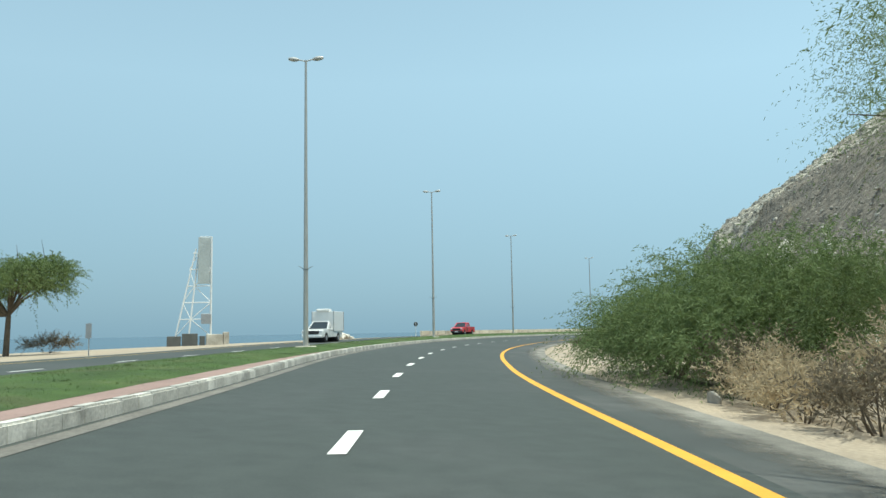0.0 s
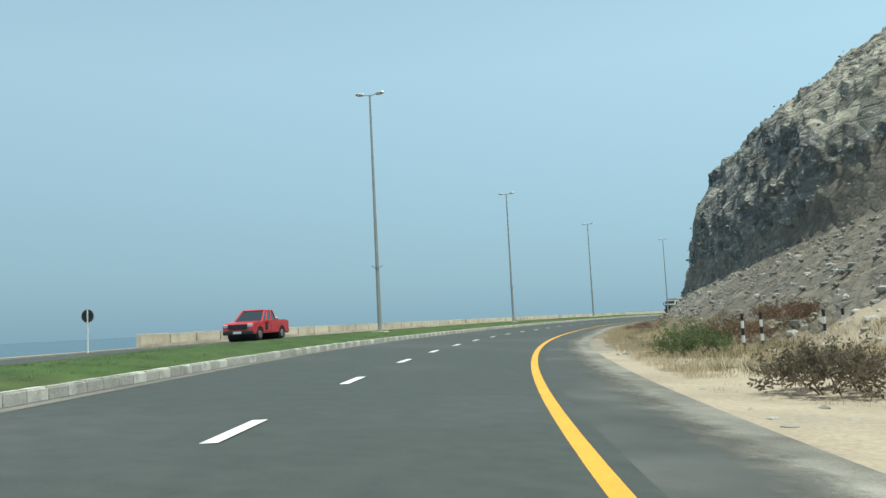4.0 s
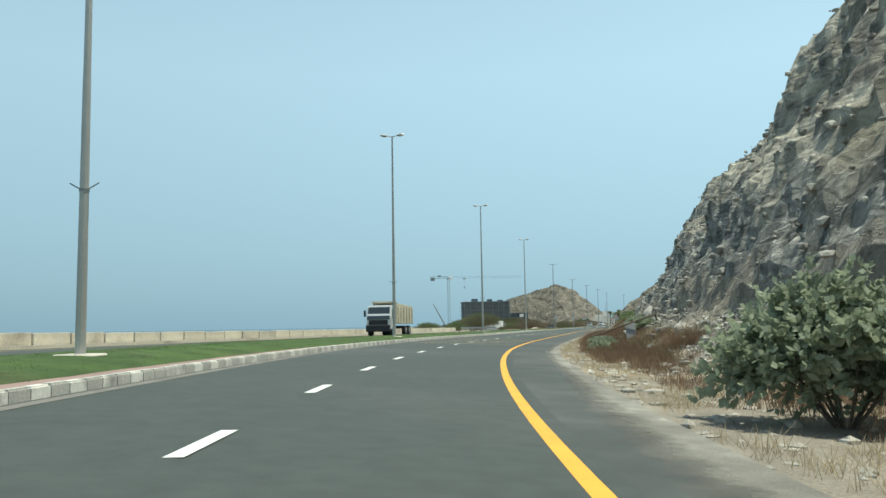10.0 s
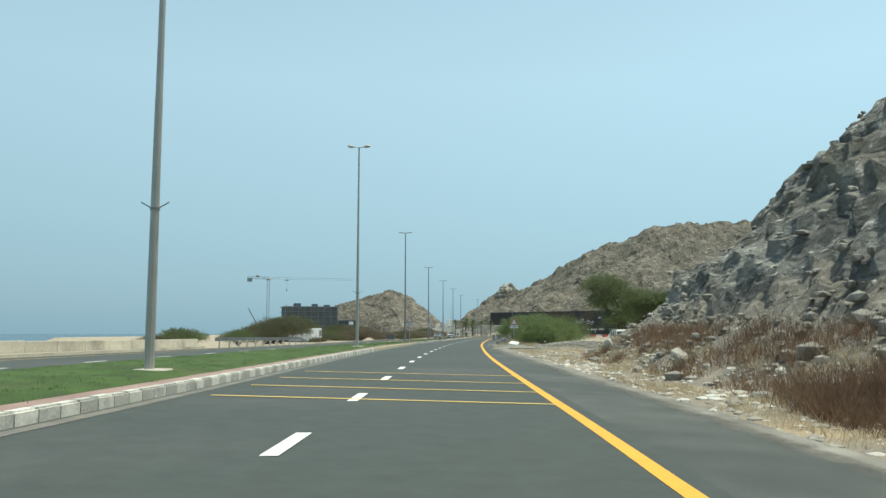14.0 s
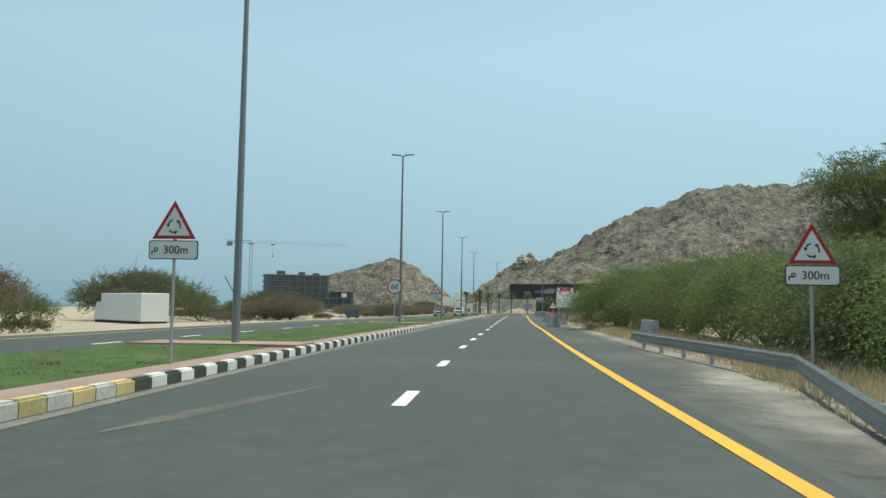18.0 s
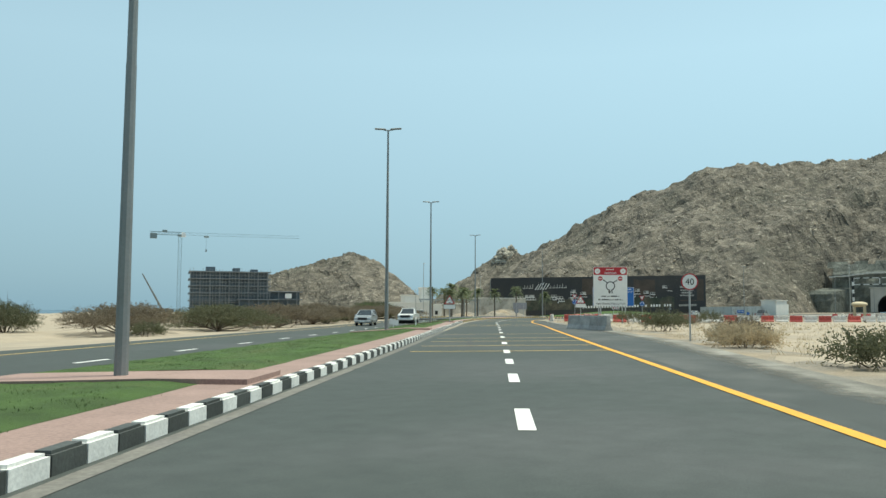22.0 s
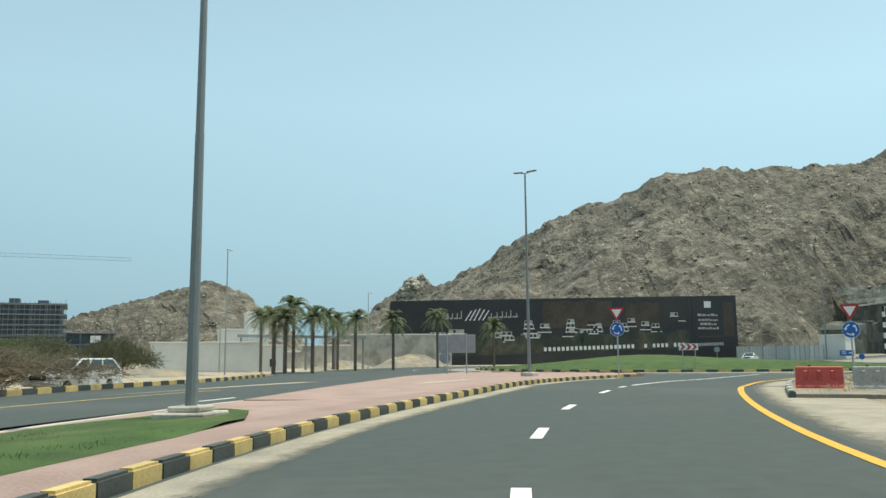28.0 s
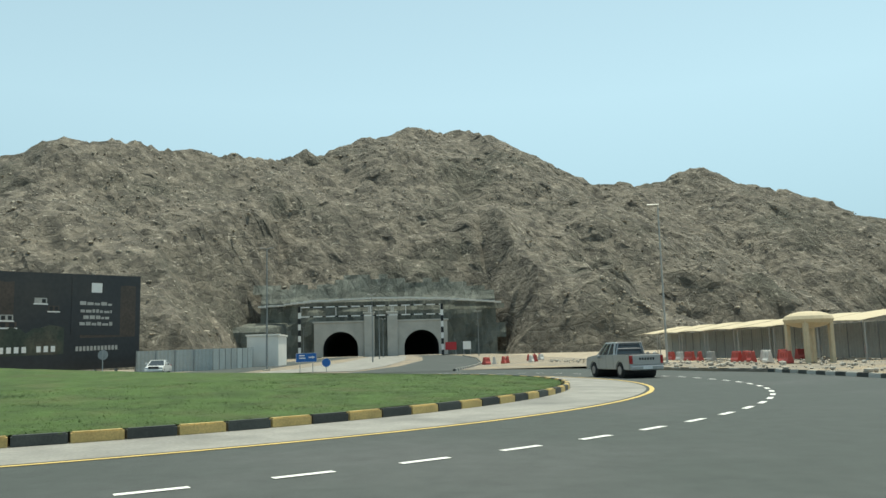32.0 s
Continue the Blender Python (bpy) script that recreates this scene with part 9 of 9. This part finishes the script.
def side_body(bm, prof, w, bevel=0.06):
    """A body from its side outline of (y, z), w wide."""
    tmp = bmesh.new()
    poly(tmp, [(-w / 2, y, z) for y, z in prof], (w, 0, 0))
    bmesh.ops.recalc_face_normals(tmp, faces=tmp.faces)
    bmesh.ops.bevel(tmp, geom=[e for e in tmp.edges], offset=bevel, segments=2, affect='EDGES', clamp_overlap=True)
    me = bpy.data.meshes.new("tmp")
    tmp.to_mesh(me)
    tmp.free()
    bm.from_mesh(me)
    bpy.data.meshes.remove(me)


def greenhouse(ob, prof_lo, prof_hi, w0, w1, paint):
    """Glass cabin from belt line to roof with painted pillars and roof: (y_rear, y_front) at each level."""
    (y0, y1, z0), (y2, y3, z1) = prof_lo, prof_hi
    bm = bmesh.new()
    lo = [bm.verts.new(v) for v in ((-w0 / 2, y0, z0), (w0 / 2, y0, z0), (w0 / 2, y1, z0), (-w0 / 2, y1, z0))]
    hi = [bm.verts.new(v) for v in ((-w1 / 2, y2, z1), (w1 / 2, y2, z1), (w1 / 2, y3, z1), (-w1 / 2, y3, z1))]
    for k in range(4):
        bm.faces.new((lo[k], lo[(k + 1) % 4], hi[(k + 1) % 4], hi[k]))
    bm.faces.new(hi)
    part("glazing", bm, M_GLASS, ob)
    bm = bmesh.new()
    box(bm, -w1 / 2 - 0.02, y2 - 0.03, z1 - 0.03, w1 / 2 + 0.02, y3 + 0.03, z1 + 0.07, 0.04)
    part("roof", bm, paint, ob)
    for f in (0.0, 0.36, 0.70, 1.0):
        for sx in (-1, 1):
            bm = bmesh.new()
            a = Vector((sx * (w0 / 2 + 0.005), y0 + (y1 - y0) * f, z0 - 0.03))
            b = Vector((sx * (w1 / 2 + 0.005), y2 + (y3 - y2) * f, z1))
            tube(bm, a, b, 0.05 if f in (0, 1) else 0.04, n=6)
            part("pillar", bm, paint, ob)


def lamps(ob, w, yf, yr, zf, zr):
    for sx in (-1, 1):
        bm = bmesh.new()
        box(bm, sx * w / 2 - sx * 0.42 if sx > 0 else -w / 2 + 0.04, yf - 0.06, zf - 0.1, sx * w / 2 - 0.04 if sx > 0 else -w / 2 + 0.42, yf + 0.03, zf + 0.1, 0.03)
        part("headlight", bm, M_HEAD, ob)
        bm = bmesh.new()
        box(bm, min(sx * (w / 2 - 0.2), sx * (w / 2 - 0.02)), yr - 0.03, zr - 0.22, max(sx * (w / 2 - 0.2), sx * (w / 2 - 0.02)), yr + 0.06, zr + 0.2, 0.02)
        part("tail_light", bm, M_TAIL, ob)


def common(ob, w, yf, yr, zb, paint, wheels, r, bumper=None):
    for nm, y in (("front_bumper", yf), ("rear_bumper", yr)):
        bm = bmesh.new()
        box(bm, -w / 2 + 0.03, y - 0.1, zb, w / 2 - 0.03, y + 0.1, zb + 0.24, 0.05)
        part(nm, bm, bumper or paint, ob)
        bm = bmesh.new()
        yy = y + 0.105 if y > 0 else y - 0.105
        box(bm, -0.26, yy - 0.01, zb + 0.06, 0.26, yy + 0.01, zb + 0.2)
        part("blank_plate", bm, M_SIGNW, ob)
    bm = bmesh.new()
    box(bm, -0.5, yf - 0.02, zb + 0.3, 0.5, yf + 0.06, zb + 0.52, 0.02)
    part("grille", bm, M_TRIM, ob)
    for y in wheels:
        for sx in (-1, 1):
            wheel(ob, sx * (w / 2 - 0.13), y, r, 0.26)
    for sx in (-1, 1):
        bm = bmesh.new()
        box(bm, min(sx * (w / 2), sx * (w / 2 + 0.2)), 0.72, 1.02, max(sx * (w / 2), sx * (w / 2 + 0.2)), 0.84, 1.22, 0.03)
        part("door_mirror", bm, paint, ob)


def arched(y0, y1, z, wheels, r):
    """Lower edge of a body from y0 to y1 with round wheel arches."""
    out = [(y0, z)]
    for yc in sorted(wheels, reverse=y1 < y0):
        sg = 1 if y1 > y0 else -1
        for k in range(9):
            a = math.pi * (0.04 + 0.92 * k / 8)
            out.append((yc - sg * r * math.cos(a), max(z, 0.38 + r * math.sin(a))))
    return out + [(y1, z)]


def pickup(m, paint, label, boxed=False, lettered=False, dark=False):
    ob = thing("pickup_truck", m, label, "pickup truck")
    w, yc = 1.92, (1.72, -1.6)
    bm = bmesh.new()
    side_body(bm, arched(-2.75, 2.62, 0.42, yc, 0.46) + [(2.74, 0.62), (2.72, 0.98), (2.55, 1.1), (1.75, 1.17), (1.2, 1.2), (-0.9, 1.22), (-2.75, 1.2)], w, 0.045)
    part("body", bm, paint, ob)
    for y in yc:
        bm = bmesh.new()
        tube(bm, (-w / 2 + 0.05, y, 0.42), (w / 2 - 0.05, y, 0.42), 0.45, n=18)
        part("wheel_well", bm, M_TRIM, ob)
    greenhouse(ob, (0.15 if boxed else -0.85, 1.32, 1.17), (0.25 if boxed else -0.68, 0.5, 1.8), w - 0.14, w - 0.5, paint)
    lamps(ob, w, 2.7, -2.75, 0.92, 0.95)
    common(ob, w, 2.7, -2.78, 0.4, paint, yc, 0.39, M_TRIM if dark else paint)
    bm = bmesh.new()
    box(bm, -0.62, 2.66, 0.74, 0.62, 2.79, 1.02, 0.03)
    part("radiator_grille", bm, M_TRIM, ob)
    for sx in (-1, 1):
        for y in (0.98, 0.05) + (() if boxed else (-0.86,)):
            bm = bmesh.new()
            box(bm, sx * w / 2 - 0.004, y - 0.008, 0.55, sx * w / 2 + 0.004, y + 0.008, 1.18)
            part("door_seam", bm, M_TRIM, ob)
        bm = bmesh.new()
        box(bm, sx * w / 2 - 0.01, 0.2, 1.0, sx * w / 2 + 0.03, 0.38, 1.05, 0.008)
        part("door_handle", bm, M_TRIM if dark else M_RIM, ob)
    if dark:
        for sx in (-1, 1):
            bm = bmesh.new()
            box(bm, sx * w / 2 - 0.003, 0.55, 0.62, sx * w / 2 + 0.003, 0.95, 1.05)
            part("door_decal", bm, M_TRIM, ob, "black decal")
    bm = bmesh.new()
    box(bm, -0.78, -2.79, 0.68, 0.78, -2.73, 1.19, 0.02)
    part("tailgate", bm, paint, ob)
    if lettered:
        for k in range(6):
            plate("letter_bar", rect(-0.42 + 0.15 * k, 0.92, -0.32 + 0.15 * k, 1.04), -2.796, 0.008, M_TRIM, ob)
    if boxed:
        bm = bmesh.new()
        box(bm, -1.02, -2.95, 0.95, 1.02, -0.05, 2.75, 0.03)
        part("box_body", bm, M_CARW, ob)
        for x in (-1.02, 1.02):
            for y in (-2.95, -0.05):
                bm = bmesh.new()
                box(bm, x - 0.025, y - 0.025, 0.95, x + 0.025, y + 0.025, 2.77)
                part("corner_trim", bm, M_RIM, ob)
        bm = bmesh.new()
        box(bm, -0.6, -0.75, 2.75, 0.6, 0.1, 2.98, 0.06)
        part("cooling_unit", bm, M_CARW, ob)
    else:
        bm = bmesh.new()
        box(bm, -0.8, -2.62, 1.205, 0.8, -0.98, 1.23)
        part("bed_cover", bm, M_TRIM, ob)
        if lettered:
            for sx in (-1, 1):
                bm = bmesh.new()
                tube(bm, (sx * 0.82, -0.98, 1.2), (sx * 0.66, -0.93, 1.84), 0.035, n=6)
                part("rack_post", bm, M_RIM, ob)
            for z, hw in ((1.84, 0.66), (1.52, 0.74)):
                bm = bmesh.new()
                tube(bm, (-hw, -0.95, z), (hw, -0.95, z), 0.03, n=6)
                part("rack_bar", bm, M_RIM, ob)
    return ob


def sedan(m, paint, label, tall=0.0, name="car"):
    ob = thing(name, m, label, "car")
    w = 1.8
    bm = bmesh.new()
    side_body(bm, [(-2.25, 0.45), (-2.25, 0.9 + tall), (-1.5, 0.98 + tall), (1.1, 0.95 + tall), (2.1, 0.78 + tall), (2.25, 0.62), (2.25, 0.4), (1.8, 0.3), (-1.9, 0.3)], w, 0.06)
    part("body", bm, paint, ob)
    rear = -2.1 if tall else -1.6
    greenhouse(ob, (rear, 1.2, 0.93 + tall), (rear + (0.35 if tall else 0.7), 0.3, 1.42 + 1.2 * tall), w - 0.1, w - 0.5, paint)
    lamps(ob, w, 2.2, -2.24, 0.68 + tall * 0.6, 0.78 + tall * 0.6)
    common(ob, w, 2.22, -2.24, 0.34, paint, (1.35, -1.35), 0.33)
    return ob


def place(s, l, back=False, z=None):
    p = at(s, l, (opp_z(s, l) if -17.6 < l < -9 else left_z(s, l) if l < -17 else verge_base(s, l)) if z is None else z)
    return pose(p.x, p.y, p.z + 0.005, 0, 0, heading(s) + (180 if back else 0))


pickup(place(70.5, -14.2, True), M_CARW, "white pickup with a white box body on the opposite road", boxed=True)
pickup(place(118.2, -14.3, True), M_CARR, "bright red crew-cab pickup with black decals on the opposite road", dark=True)
sedan(place(123.6, -16.5, True), M_CARW, "white saloon car on the opposite road")
sedan(place(503.5, -14.2, True), M_CARS, "silver sport utility car on the opposite road", 0.18)
pickup(place(517, -11.6, True), M_CARW, "white pickup on the opposite road")
pickup(pose(371.5, 367.7, RZ + 0.01, 0, 0, -79.6), M_CARS, "silver pickup with a bed rack driving round the roundabout", lettered=True)
sedan(pose(411.5, 404.5, -0.02, 0, 0, 95), M_CARW, "white saloon car on the tunnel road")
sedan(place(557, -26.0, True), M_CARW, "dusty white estate car parked on the sand", 0.12)


def minibus():
    ob = thing("minibus", place(373.0, 22.6, True), "white minibus with dark windows parked on the gravel", "bus")
    w = 2.05
    bm = bmesh.new()
    side_body(bm, [(-3.3, 0.45), (-3.3, 1.25), (3.25, 1.25), (3.4, 1.1), (3.4, 0.45)], w, 0.07)
    part("body", bm, M_CARW, ob)
    greenhouse(ob, (-3.25, 3.3, 1.22), (-3.1, 2.9, 2.3), w - 0.06, w - 0.26, M_CARW)
    bm = bmesh.new()
    box(bm, -0.88, -3.1, 2.3, 0.88, 2.9, 2.55, 0.08)
    part("raised_roof", bm, M_CARW, ob)
    lamps(ob, w, 3.38, -3.3, 0.85, 0.95)
    common(ob, w, 3.4, -3.35, 0.42, M_CARW, (2.2, -2.0), 0.38)


minibus()


def dump_truck():
    ob = thing("dump_truck", place(259, -11.9, True), "white-cabbed dump truck with a cream ribbed tipper", "truck")
    w = 2.4
    bm = bmesh.new()
    side_body(bm, [(1.9, 0.7), (1.9, 2.95), (3.4, 2.95), (3.75, 1.9), (3.8, 0.6)], w, 0.08)
    part("cab", bm, M_CARW, ob)
    bm = bmesh.new()
    poly(bm, [(-1.13, 3.83, 1.6), (1.13, 3.83, 1.6), (1.06, 3.48, 2.78), (-1.06, 3.48, 2.78)], (0, -0.05, 0))
    part("windscreen", bm, M_GLASS, ob)
    for sx in (-1, 1):
        bm = bmesh.new()
        box(bm, sx * 1.21 - 0.01, 2.3, 1.7, sx * 1.21 + 0.01, 3.2, 2.6)
        part("side_window", bm, M_GLASS, ob)
        bm = bmesh.new()
        box(bm, sx * 1.45 - 0.1, 3.4, 1.9, sx * 1.45 + 0.1, 3.5, 2.5, 0.03)
        part("door_mirror", bm, M_TRIM, ob)
    bm = bmesh.new()
    box(bm, -1.2, 3.75, 0.45, 1.2, 3.95, 1.1, 0.05)
    part("front_bumper", bm, M_TRIM, ob)
    bm = bmesh.new()
    box(bm, -0.95, 3.78, 1.05, 0.95, 3.87, 1.58, 0.03)
    part("grille", bm, M_TRIM, ob)
    bm = bmesh.new()
    box(bm, -0.5, -3.9, 0.7, 0.5, 1.9, 1.0)
    part("chassis", bm, M_TRIM, ob)
    bm = bmesh.new()
    side_body(bm, [(-4.0, 1.2), (-4.1, 2.95), (1.5, 3.2), (1.75, 3.35), (1.75, 1.2)], 2.4, 0.04)
    box(bm, -1.1, 1.6, 3.2, 1.1, 2.6, 3.36)
    part("tipper", bm, M_TIP, ob)
    for sx in (-1, 1):
        for k in range(6):
            bm = bmesh.new()
            y = -3.9 + 1.02 * k
            box(bm, sx * 1.24 - 0.05, y, 1.15, sx * 1.24 + 0.05, y + 0.14, 2.85, 0.015)
            part("rib", bm, M_TIP, ob)
    for y in (2.9, -1.6, -2.9):
        for sx in (-1, 1):
            wheel(ob, sx * 1.03, y, 0.5, 0.34)


dump_truck()


def box_truck():
    ob = thing("box_truck", pose(161.8, 305.6, -1.05, 0, 0, heading(420) + 50), "white box trailer parked under the acacias", "truck")
    bm = bmesh.new()
    box(bm, -1.2, -4.0, 0.9, 1.2, 4.0, 3.2, 0.04)
    part("box_body", bm, M_CARW, ob)
    bm = bmesh.new()
    box(bm, -1.1, -3.9, 0.65, 1.1, 5.4, 0.9)
    part("chassis", bm, M_TRIM, ob)
    bm = bmesh.new()
    side_body(bm, [(4.2, 0.6), (4.2, 2.5), (5.3, 2.5), (5.8, 1.6), (5.85, 0.6)], 2.1, 0.06)
    part("cab", bm, M_CARW, ob)
    for y in (4.9, -2.4):
        for sx in (-1, 1):
            wheel(ob, sx * 0.95, y, 0.45, 0.3)


box_truck()
# skip and small things by the acacias
p = here(446, -20.6)
ob = thing("skip_bin", pose(p.x, p.y, p.z, 0, 0, heading(448) + 90) @ Matrix.Diagonal((0.75, 0.6, 0.8, 1)), "rusty dark open waste skip on the sand", "skip")
bm = bmesh.new()
poly(bm, [(-0.9, -1.2, 0.25), (-0.9, 1.2, 0.25), (-0.9, 1.7, 1.5), (-0.9, -1.7, 1.5)], (1.8, 0, 0))
part("tub", bm, M_SHED, ob)
for y in (-1, 0.9):
    bm = bmesh.new()
    box(bm, -0.85, y, -0.05, 0.85, y + 0.12, 0.28)
    part("skid", bm, M_TRIM, ob)
# fallen grey panel and pole in the brush
p = here(229.5, 10.4)
ob = thing("leaning_panel", pose(p.x, p.y, p.z, 0, 0, heading(236) + 20), "dull metal sheet leaning on a rusty pole in the brush", "scrap metal")
bm = bmesh.new()
box(bm, -0.3, -0.02, 0.1, 0.35, 0.02, 1.15, 0.01, Matrix.Rotation(-0.25, 4, 'X'))
part("sheet", bm, M_SIGNBACK, ob)
bm = bmesh.new()
tube(bm, (-2.4, 0.3, 0.35), (1.5, 0.0, 1.6), 0.05, n=6)
tube(bm, (1.5, 0.0, 1.6), (1.6, 0.0, 1.25), 0.05, n=6)
part("pole", bm, M_TRUNK, ob)
